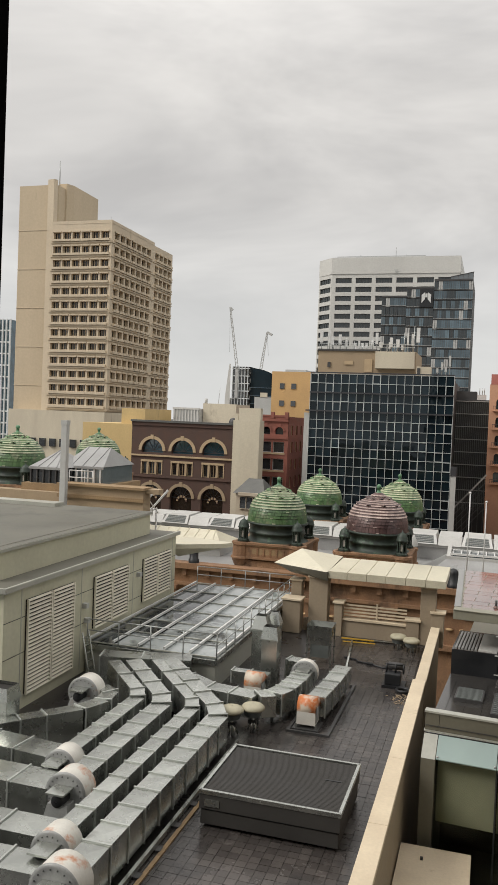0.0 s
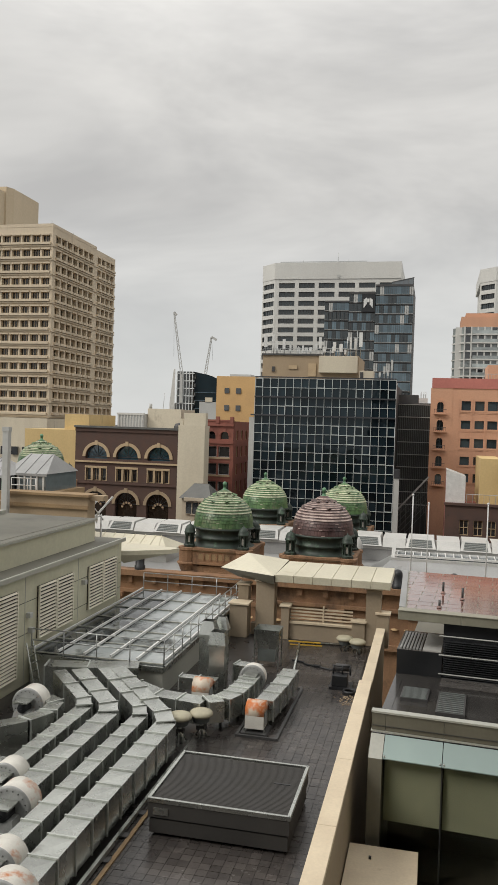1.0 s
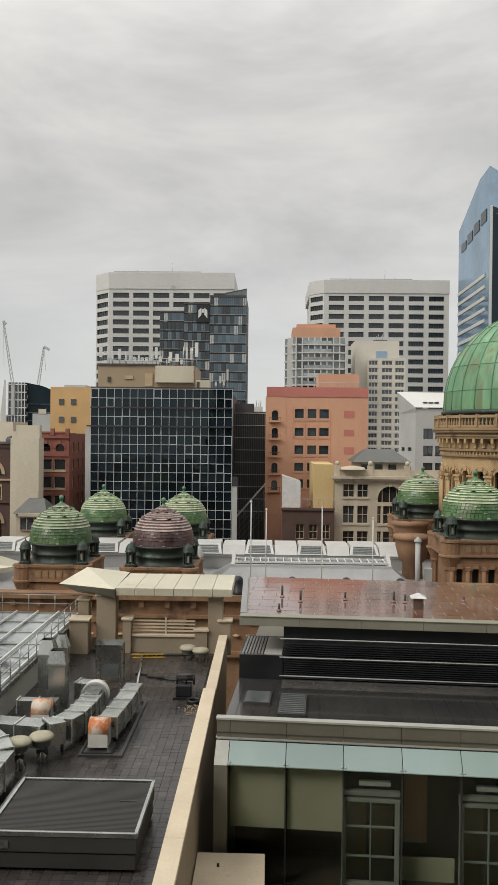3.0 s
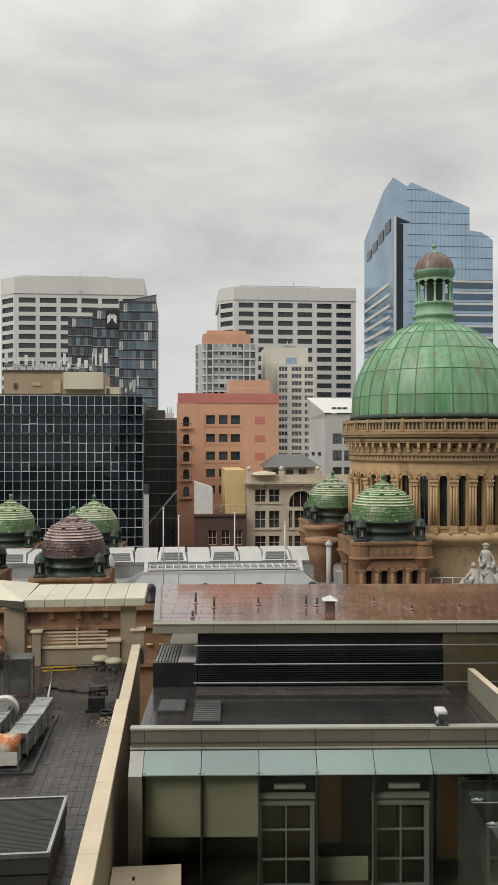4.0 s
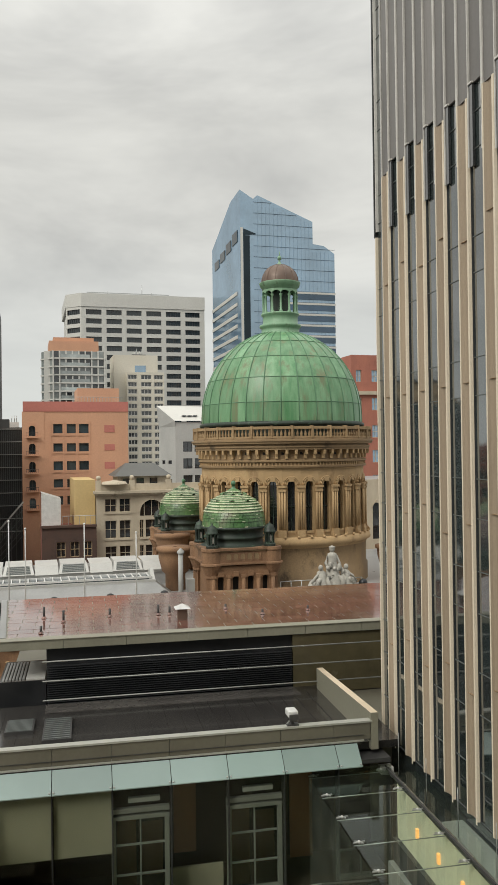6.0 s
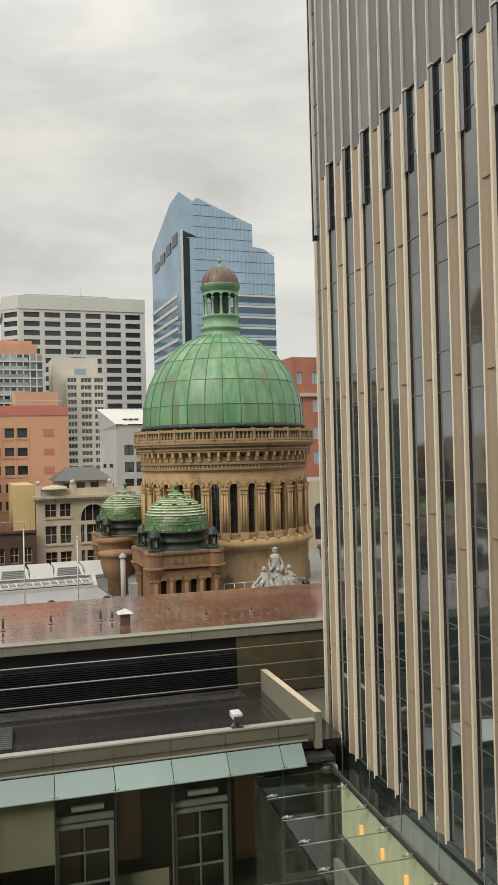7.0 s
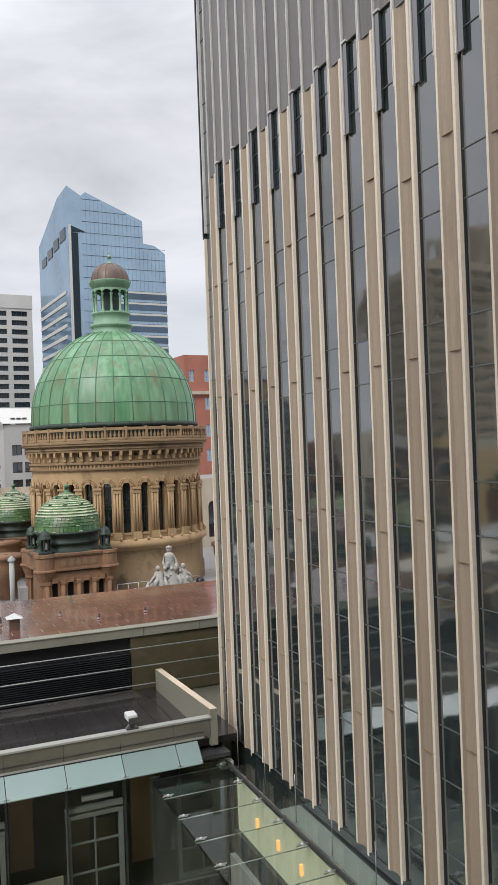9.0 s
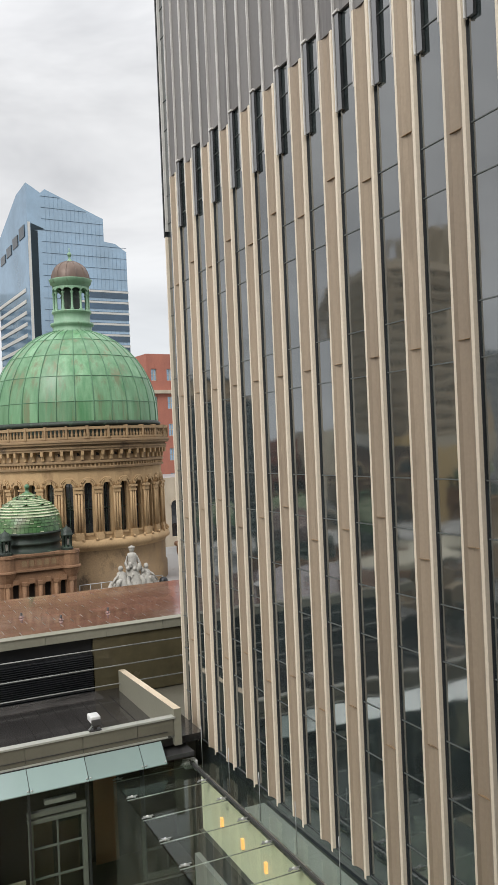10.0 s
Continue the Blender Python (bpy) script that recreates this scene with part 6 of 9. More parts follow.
    q.box(w / 2 - 0.03, w / 2 + 0.03, 0.36, 0.44, 4.5, 9.0, M_BRONZE)
    q.box(w / 2 - 0.36, w / 2 + 0.36, 0.36, 0.44, 6.6, 6.7, M_BRONZE)
    q.box(w / 2 - 0.38, w / 2 + 0.38, -0.08, 0.1, 4.3, 4.5, M_SAND_LT)
    for rr, o in ((0.62, 0.14), (0.75, 0.08)):
        pts = [(w / 2 - rr * math.cos(math.pi * i / 10), 8.6 + rr * math.sin(math.pi * i / 10)) for i in range(11)]
        q.tube([(x, -o, z) for x, z in pts], 0.06, M_SAND_LT, 5)
    bay = q.mesh("drum_bay")
    q = Mesh()
    for x in (-0.25, 0.0, 0.25):
        q.tube([(x, -0.12, 4.6), (x, -0.12, 8.0)], 0.105, M_SAND_LT, 8)
    q.box(-0.4, 0.4, -0.3, 0.02, 3.95, 4.35, M_SAND_LT).box(-0.37, 0.37, -0.26, 0.02, 4.35, 4.6, M_SAND_LT)
    q.box(-0.37, 0.37, -0.26, 0.02, 8.0, 8.18, M_SAND_LT).box(-0.42, 0.42, -0.34, 0.02, 8.36, 8.55, M_SAND_LT).box(-0.34, 0.34, -0.22, 0.02, 8.18, 8.36, M_SAND_LT)
    pil = q.mesh("clustered_pilaster")
    q = Mesh().box(-0.13, 0.13, -0.62, 0, 11.35, 11.75, M_SAND_LT).box(-0.13, 0.13, -0.35, 0, 10.95, 11.349, M_SAND_LT)
    corb = q.mesh("corbel")
    # Flat dark half-discs paint the shade between the corbels.
    q = Mesh()
    q.poly([(-0.26 * math.cos(math.pi * k / 6), -0.1, 11.3 + 0.26 * math.sin(math.pi * k / 6)) for k in range(7)], M_DARK)
    niche = q.mesh("niche")
    dent = Mesh().box(-0.07, 0.07, -0.2, 0, 10.35, 10.6, M_SAND_LT).mesh("dentil")
    q = Mesh()
    for i in range(5):
        x = -w * 0.54 + w * 1.08 * (i + 0.5) / 5
        q.lathe(x, 0, [(0.1, 12.95), (0.15, 13.15), (0.07, 13.4), (0.1, 13.6)], M_SAND_MID, 6)
    q.box(-0.56 * w, 0.56 * w, -0.2, 0.2, 13.58, 13.82, M_SAND_MID).box(-0.56 * w, 0.56 * w, -0.16, 0.16, 12.8, 12.96, M_SAND_MID)
    q.box(-0.57 * w, -0.47 * w, -0.24, 0.24, 12.8, 13.9, M_SAND_MID)
    bal = q.mesh("balustrade")
    for i in range(N):
        a = step * i
        u = (math.cos(a), math.sin(a))
        n = Vector((math.sin(a), -math.cos(a), 0))
        c = Vector((cx, cy, 0)) + n * R
        placed("drum_bay", bay, along((c.x - u[0] * w / 2, c.y - u[1] * w / 2, 0), u), t)
        base = along((c.x, c.y, 0), u)
        for k in range(2):
            placed("corbel", corb, base @ Matrix.Translation(((k - 0.5) * w / 2, 0, 0)), t)
            placed("niche", niche, base @ Matrix.Translation((k * w / 2, 0, 0)), t)
        for k in range(5):
            placed("dentil", dent, base @ Matrix.Translation((-w / 2 + w * (k + 0.5) / 5, 0, 0)), t)
        a += step / 2
        u, n = (math.cos(a), math.sin(a)), Vector((math.sin(a), -math.cos(a), 0))
        c = Vector((cx, cy, 0)) + n * (R + 0.1)
        placed("clustered_pilaster", pil, along((c.x, c.y, 0), u), t)
        c = Vector((cx, cy, 0)) + n * (R + 0.68)
        placed("balustrade", bal, along((c.x, c.y, 0), u), t)
    q = Mesh()
    q.lathe(cx, cy, [(8.52, 10.1), (8.75, 10.15), (8.78, 10.3), (8.55, 10.38), (8.55, 10.6), (8.8, 10.66), (8.8, 10.8), (8.6, 10.9), (8.6, 11.7), (9.1, 11.75), (9.1, 11.92), (9.2, 11.95), (9.2, 12.1), (9.05, 12.14), (9.05, 12.26), (9.4, 12.3), (9.42, 12.46), (9.52, 12.5), (9.52, 12.64), (9.3, 12.68), (9.3, 12.8), (8.0, 12.8)], M_SAND_DK, 66, False)
    part("cornice", q, t, "heavy sandstone cornice")
    q = Mesh().lathe(cx, cy, [(8.6, 3.95), (8.95, 3.9), (9.1, 3.6), (9.15, 3.3), (8.85, 3.15), (8.72, 2.95)], M_SAND_LT, 66)
    for i in range(44):
        a = 2 * math.pi * i / 44
        q.ball((cx + 9.0 * math.cos(a), cy + 9.0 * math.sin(a), 3.98), 0.14, M_SAND_LT, 6)
    part("plinth_ring", q, t)
    part("drum_base", Mesh().lathe(cx, cy, [(8.72, 2.949), (8.66, 2.8), (8.66, 0.9), (8.8, 0.85), (8.8, -2.0)], M_SAND_DK, 66), t, "rain-streaked plain drum wall")
    t.scale = (0.935, 0.935, 1.0)
    return t


great_dome()


def corner_pier(cx, cy, z, s=1.0):
    t = thing("corner_pier", "sandstone corner pier with a corbelled head", "pier", (cx, cy, -4))
    q = Mesh().lathe(cx, cy, [(0.9 * s, -5), (0.9 * s, z - 2.4), (1.2 * s, z - 2.1), (1.5 * s, z - 0.9), (1.5 * s, z - 0.4), (1.7 * s, z - 0.3), (1.7 * s, z), (0.2, z)], M_SAND, 16)
    part("pier", q, t)


corner_pier(13.6, 71.5, 3.2)
corner_pier(35.5, 68.0, 3.3, 1.2)
corner_pier(34.4, 70.5, 2.6)
corner_pier(15.2, 82, 3.3, 1.1)


def statue():
    """A pale group of seated shapes about an upright one, one plain mesh."""
    cx, cy, z = 24.9, 62.0, 0.4
    q = Mesh()
    q.box(cx - 2.1, cx + 2.1, cy - 0.9, cy + 0.9, z - 2.0, z, M_STATUE)
    q.lathe(cx, cy, [(0.95, z), (0.8, z + 0.6), (0.55, z + 1.3), (0.5, z + 1.8), (0.36, z + 2.2), (0.42, z + 2.55), (0.36, z + 2.8), (0.12, z + 2.92)], M_STATUE, 12)
    q.ball((cx, cy, z + 3.18), 0.24, M_STATUE, 10, 1.2)
    q.lathe(cx, cy, [(0.27, z + 3.28), (0.3, z + 3.34), (0.1, z + 3.42)], M_STATUE, 10)
    q.tube([(cx - 0.36, cy, z + 2.6), (cx - 0.62, cy - 0.1, z + 2.1), (cx - 0.52, cy - 0.3, z + 1.6)], 0.12, M_STATUE, 7)
    q.tube([(cx + 0.36, cy, z + 2.6), (cx + 0.6, cy - 0.1, z + 2.0), (cx + 0.7, cy - 0.2, z + 1.4)], 0.12, M_STATUE, 7)
    for s in (-1, 1):
        q.lathe(cx + 1.05 * s, cy - 0.2, [(0.7, z), (0.62, z + 0.5), (0.42, z + 0.9), (0.36, z + 1.35), (0.1, z + 1.55)], M_STATUE, 10)
        q.ball((cx + 1.1 * s, cy - 0.25, z + 1.72), 0.21, M_STATUE, 8, 1.15)
        q.tube([(cx + 1.0 * s, cy - 0.3, z + 0.8), (cx + 1.45 * s, cy - 0.7, z + 0.75), (cx + 1.75 * s, cy - 0.8, z + 0.1)], 0.2, M_STATUE, 7)
        q.tube([(cx + 1.2 * s, cy - 0.3, z + 1.3), (cx + 1.6 * s, cy - 0.4, z + 1.0), (cx + 1.95 * s, cy - 0.4, z + 0.5)], 0.11, M_STATUE, 7)
        q.lathe(cx + 1.75 * s, cy, [(0.45, z), (0.38, z + 0.3), (0.2, z + 0.65), (0.05, z + 0.7)], M_STATUE, 8)
        q.tube([(cx + 0.5 * s, cy - 0.5, z + 1.0), (cx + 0.7 * s, cy - 0.7, z + 0.6), (cx + 0.5 * s, cy - 0.8, z + 0.05)], 0.22, M_STATUE, 7)
    rnd = random.Random(8)
    for i in range(60):
        x, h = rnd.uniform(-1.9, 1.9), rnd.uniform(0.0, 1.0)
        top = z + 2.4 * max(0.16, 1 - abs(x) / 1.75) * h
        r = rnd.uniform(0.09, 0.2)
        q.ball((cx + x, cy - 0.55 + 0.3 * h - rnd.uniform(0, 0.2), top + 0.08), r, M_STATUE, 7, rnd.uniform(0.8, 1.9))
    single("statue", q, "pale stone statue group on a low plinth", "statue")


statue()


# ---- arcade roofs and street front ----
def arcade_block():
    t = thing("arcade_building", "long sandstone arcade block with a pale flat roof", "building", (0, 75, G))
    body(t, -62, 60, 62.6, 92, -0.6, M_SAND, M_ROOFGREY)
    part("front_wall", Mesh().box(-62, 60, 62.0, 62.6, G, -0.9, M_SAND), t, "orange sandstone street front")
    part("cornice", Mesh().box(-62, 60, 61.5, 62.7, -0.9, -0.45, M_SAND), t)
    part("string_course", Mesh().box(-62, 60, 61.7, 61.999, -2.3, -2.05, M_SAND), t)
    part("string_course", Mesh().box(-62, 60, 61.6, 61.999, -5.2, -4.8, M_SAND), t)
    frm = along((-62, 62.0, 0), (1, 0))
    q = Mesh()
    for i in range(122):
        if i % 2:
            q.box(1.0 * i, 1.0 * i + 0.35, -0.25, 0, -1.5, -0.95, M_SAND)
        q.lathe(1.0 * i + 0.5, -0.02, [(0.02, -3.5), (0.28, -3.55), (0.3, -3.62)], M_SAND_LT, 6)
    o = placed("frieze", q.mesh("frieze"), frm, t)
    o["kind"] = "stuff"
    for i in range(20):
        x = -60 + 6.0 * i
        part("pilaster", Mesh().box(x - 0.5, x + 0.5, 61.6, 62.0, G, -2.3, M_SAND).box(x - 0.65, x + 0.65, 61.4, 62.0, -2.6, -2.3, M_SAND), t)
    me = Mesh().lathe(0, 0, [(0.44, -0.19), (0.44, 0.12), (0.37, 0.16), (0.37, 0.85), (0.34, 1.03), (0.24, 1.18), (0.1, 1.25), (0.01, 1.26)], M_BLACKMETAL, 14).mesh("roof_ventilator")
    for i in range(29):
        x = -59.5 + 4.15 * i
        if min(abs(x - c) for c in (-41.6, -16.2, -7.75, 17.65)) > 3.0:
            placed("roof_ventilator", me, Matrix.Translation((x, 62.1, -0.27)), t)
    return t


arcade_block()


def lantern_row():
    """A long raised roof light: flat white hoods and tilted glazed louvre boxes by turns."""
    q = Mesh()
    q.box(-60, 14.6, 75.0, 80.0, -0.6, 0.75, M_ROOFGREY)
    q.box(-60, 14.6, 74.9, 75.0, 0.55, 0.8, M_ROOFWHITE)
    t = thing("roof_lantern", "long white raised roof lantern with tilted vents", "roof light", (-20, 77, -0.6))
    part("kerb_wall", q, t)
    flat = Mesh()
    flat.prism([(0.05, 0), (2.1, 0), (2.1, 4), (0.05, 4)], 0.76, 0.9, M_ROOFWHITE)
    flat.poly([(0.05, -0.15, 0.78), (2.1, -0.15, 0.78), (2.1, 0.5, 1.55), (0.05, 0.5, 1.55)], M_ROOFWHITE)
    flat.poly([(0.05, 0.5, 1.55), (2.1, 0.5, 1.55), (2.1, 4, 1.6), (0.05, 4, 1.6)], M_ROOFWHITE)
    flat = flat.mesh("hood")
    vent = Mesh()
    vent.poly([(0.0, -0.25, 0.85), (2.75, -0.25, 0.85), (2.55, 0.75, 1.95), (0.2, 0.75, 1.95)], M_ROOFWHITE)
    vent.poly([(0.2, 0.75, 1.95), (2.55, 0.75, 1.95), (2.55, 4, 1.95), (0.2, 4, 1.95)], M_ROOFWHITE)
    vent.poly([(0, -0.25, 0.85), (0.2, 0.75, 1.95), (0.2, 4, 1.95), (0, 4, 0.85)], M_ROOFWHITE)
    vent.poly([(2.75, -0.25, 0.85), (2.75, 4, 0.85), (2.55, 4, 1.95), (2.55, 0.75, 1.95)], M_ROOFWHITE)
    vent.poly([(0.3, -0.16, 0.98), (2.45, -0.16, 0.98), (2.32, 0.62, 1.84), (0.43, 0.62, 1.84)], M_GALV_DK)
    for i in range(5):
        f = (i + 0.5) / 5
        vent.box(0.35 + 0.1 * f, 2.4 - 0.1 * f, -0.2 + 0.78 * f, -0.15 + 0.78 * f, 1.0 + 0.86 * f, 1.03 + 0.86 * f, M_ROOFWHITE)
    vent.v = [(x, y, 0.85 + (z - 0.85) * 0.72) for x, y, z in vent.v]
    vent = vent.mesh("vent_box")
    x = -59.5
    while x < 11.5:
        placed("vent_box", vent, Matrix.Translation((x, 74.9, 0)), t)
        placed("hood", flat, Matrix.Translation((x + 2.75, 74.9, 0)), t)
        x += 4.85


lantern_row()


def glazed_skylight(x0, x1, y, z, name="arched_skylight"):
    t = thing(name, "white-barred glazed roof light on a pale roof", "skylight", ((x0 + x1) / 2, y, z - 1))
    q = Mesh()
    lo = [(x0 - 2.4, y - 2.9, -0.55), (x1 + 2.4, y - 2.9, -0.55), (x1 + 2.4, y + 5.2, -0.55), (x0 - 2.4, y + 5.2, -0.55)]
    hi = [(x0 - 0.5, y - 0.35, z - 0.3), (x1 + 0.5, y - 0.35, z - 0.3), (x1 + 0.5, y + 2.6, z - 0.3), (x0 - 0.5, y + 2.6, z - 0.3)]
    for k in range(4):
        q.poly([lo[k], lo[(k + 1) % 4], hi[(k + 1) % 4], hi[k]], M_ROOFGREY)
    q.box(x0 - 0.5, x1 + 0.5, y - 0.35, y + 2.6, z - 0.3, z - 0.1, M_ROOFWHITE)
    part("hipped_base", q, t, "pale sheet-metal slopes")
    part("glass", Mesh().box(x0, x1, y + 0.0, y + 1.9, z - 0.098, z + 0.02, M_PANE_GREY), t)
    n = int((x1 - x0) / 0.62)
    me = Mesh().bar((0, -0.1, z + 0.08), (0, 2.0, z + 0.12), 0.09, 0.1, M_PLASTICWHITE).mesh("glazing_bar")
    for i in range(n + 1):
        placed("glazing_bar", me, Matrix.Translation((x0 + (x1 - x0) * i / n, y, 0)), t)
    for yy in (y - 0.1, y + 1.95):
        part("rail", Mesh().box(x0 - 0.2, x1 + 0.2, yy - 0.07, yy + 0.07, z, z + 0.16, M_PLASTICWHITE), t)
    q = Mesh()
    for x in (x0 - 0.3, x1 + 0.3):
        pts = [(x - 0.15, y - 0.3, z - 0.1), (x - 0.15, y + 1.0, z + 0.75), (x - 0.15, y + 2.3, z - 0.1)]
        q.poly(pts, M_ROOFWHITE)
        q.poly([(a + 0.3, b, c) for a, b, c in pts], M_ROOFWHITE)
        for p, r in zip(pts, pts[1:]):
            q.poly([p, r, (r[0] + 0.3, r[1], r[2]), (p[0] + 0.3, p[1], p[2])], M_ROOFWHITE)
    part("end_gable", q, t)


glazed_skylight(-1.7, 10.6, 67.0, 1.25)


def hip_roof(name, label, x0, x1, y0, y1, z0, z1, m, inset, walls=None, zb=-0.6):
    t = thing(name, label, "roof", ((x0 + x1) / 2, (y0 + y1) / 2, zb))
    q = Mesh()
    a, b, c, d = (x0, y0, z0), (x1, y0, z0), (x1, y1, z0), (x0, y1, z0)
    ym = (y0 + y1) / 2
    e, f = (x0 + inset, ym, z1), (x1 - inset, ym, z1)
    q.poly([a, b, f, e], m)
    q.poly([b, c, f], m)
    q.poly([c, d, e, f], m)
    q.poly([d, a, e], m)
    q.box(x0, x1, y0 - 0.06, y0, z0 - 0.2, z0 + 0.02, m)
    part("slopes", q, t)
    part("wall", Mesh().box(x0 + 0.15, x1 - 0.15, y0 + 0.15, y1 - 0.15, zb, z0 - 0.01, walls or M_ROOFWHITE), t)
    n = int((x1 - x0) / 0.9)
    for i in range(1, n):
        f = i / n
        xt = min(max(x0 + (x1 - x0) * f, x0 + inset), x1 - inset)
        part("seam", Mesh().bar((x0 + (x1 - x0) * f, y0, z0 + 0.03), (xt, ym, z1 + 0.03), 0.06, 0.06, m), t)
    return t


hip_roof("hipped_roof", "white sheet-metal hipped roof", -33, -21.3, 66.5, 71.5, 0.35, 1.35, M_AWNING, 1.4)
hr = hip_roof("hipped_roof", "grey sheet-metal hipped roof over a glazed lantern", -38.1, -34.5, 62.5, 67.5, 6.6, 8.0, M_ROOFGREY, 1.6, M_PANE)
part("lantern_base", Mesh().box(-38.5, -31.2, 62.0, 71, 3.5, 5.2, M_SAND_DK), hr)
for i in range(6):
    part("window_bar", Mesh().box(-38.0 + 0.62 * i, -37.88 + 0.62 * i, 62.5, 62.64, 5.2, 6.58, M_DKGREY), hr)
hr = hip_roof("hipped_roof", "pale ribbed sheet-metal roof over a glazed lantern", -35.9, -31.7, 64.2, 70.6, 6.75, 8.35, M_ROOFGREY, 0.9, M_PANE_LT)
for i in range(7):
    part("window_bar", Mesh().box(-35.7 + 0.6 * i, -35.58 + 0.6 * i, 64.2, 64.34, 5.2, 6.72, M_PLASTICWHITE), hr)
rl = thing("roof_railing", "white guard rail beside the lantern roof", "railing", (-33, 61.8, 5.6))
for i in range(4):
    part("post", Mesh().tube([(-34.0 + 0.75 * i, 62.3, 5.2), (-34.0 + 0.75 * i, 62.3, 6.5)], 0.04, M_PLASTICWHITE, 5), rl)
for z in (5.9, 6.5):
    part("rail", Mesh().tube([(-34.0, 62.3, z), (-31.75, 62.3, z)], 0.04, M_PLASTICWHITE, 5), rl)
t = thing("sandstone_attic", "yellow sandstone attic wall with a moulded coping", "building", (-31, 62, -1))
part("wall", Mesh().box(-34.2, -26.4, 61.0, 62.5, G, 5.3, M_TAN).box(-41.5, -34.2, 61.2, 62.5, G, 4.6, M_TAN), t)
part("coping", Mesh().box(-34.3, -26.2, 60.7, 62.6, 5.3, 5.5, M_SAND_DK), t)
part("string_course", Mesh().box(-34.3, -26.3, 60.8, 60.999, 4.3, 4.6, M_SAND_DK), t)
part("bracket", Mesh().box(-26.4, -25.2, 61.4, 62.4, 5.0, 5.4, M_TAN), t)
t = thing("flue", "grey square steel flue", "flue", (-33.5, 60, 0))
part("duct", Mesh().box(-33.5, -32.98, 59.8, 60.3, G, 10.7, M_GREY), t, "", 0.03)
part("collar", Mesh().box(-33.53, -32.95, 59.77, 60.33, 10.45, 10.82, M_GREY), t)
t = thing("roof_stairs", "white galvanised roof access stair frame", "stairs", (-27, 61, 3))
for dx in (0, 1.1):
    part("stringer", Mesh().bar((-28.6 + dx, 63.5, 2.6), (-27.2 + dx, 65.6, 5.0), 0.08, 0.16, M_PLASTICWHITE), t)
for i in range(7):
    part("handrail_post", Mesh().tube([(-28.6 + 0.4 * i, 63.4, 2.4 + 0.1 * i), (-28.3 + 0.35 * i, 63.4, 4.6 - 0.15 * i)], 0.05, M_PLASTICWHITE, 5), t)
for x in (-28.6, -26.2):
    part("leg", Mesh().tube([(x, 63.4, -0.6), (x, 63.4, 3.4)], 0.08, M_PLASTICWHITE, 6), t)
part("handrail", Mesh().tube([(-28.9, 63.4, 3.0), (-28.2, 63.4, 4.5), (-27.2, 63.4, 4.6), (-26.0, 63.4, 3.2)], 0.05, M_PLASTICWHITE, 5), t)

for x, zt in ((-0.5, 6.6), (0.7, 6.0), (5.1, 6.2), (9.1, 5.4)):
    t = thing("flagpole", "slim white flagpole on the arcade roof", "flagpole", (x, 63.6, -0.6), "flagpoles")
    part("pole", Mesh().tube([(x, 63.6, -0.6), (x, 63.6, zt)], 0.05, M_PLASTICWHITE, 6), t)
    part("ball", Mesh().ball((x, 63.6, zt), 0.09, M_PLASTICWHITE, 6), t)
t = thing("vent_pipe", "grey capped roof vent pipe", "pipe", (12.7, 64, -0.6))
part("pipe", Mesh().tube([(12.7, 64, -0.6), (12.7, 64, 3.6)], 0.2, M_GREY, 10), t)
part("cap", Mesh().lathe(12.7, 64, [(0.3, 3.55), (0.3, 3.7), (0.05, 3.95)], M_GREY, 10), t)
t = thing("vent_pipe", "short grey roof vent box", "pipe", (13.5, 64.5, -0.6))
part("casing", Mesh().box(13.3, 13.9, 64.2, 64.8, -0.6, 1.4, M_GREY), t, "", 0.03)
t = thing("roof_railing", "low steel railing before the drum", "railing", (21, 63.5, -0.4))
for i in range(9):
    part("post", Mesh().tube([(20.9 + 0.9 * i, 63.4, -0.5), (20.9 + 0.9 * i, 63.4, 0.9)], 0.035, M_STEEL, 5), t)
for z in (0.4, 0.9):
    part("rail", Mesh().tube([(20.9, 63.4, z), (28.1, 63.4, z)], 0.035, M_STEEL, 5), t)
for x, z, r in ((-5.7, 1.75, 0.42),):
    t = thing("roof_dome_vent", "white moulded dome vent on the roof", "vent", (x, 73.5, -0.6))
    part("dome", Mesh().lathe(x, 73.8, [(r * 1.6, 0.7), (r * 1.4, 1.1), (r * 0.8, z - 0.1), (0.02, z)], M_ROOFWHITE, 14), t)

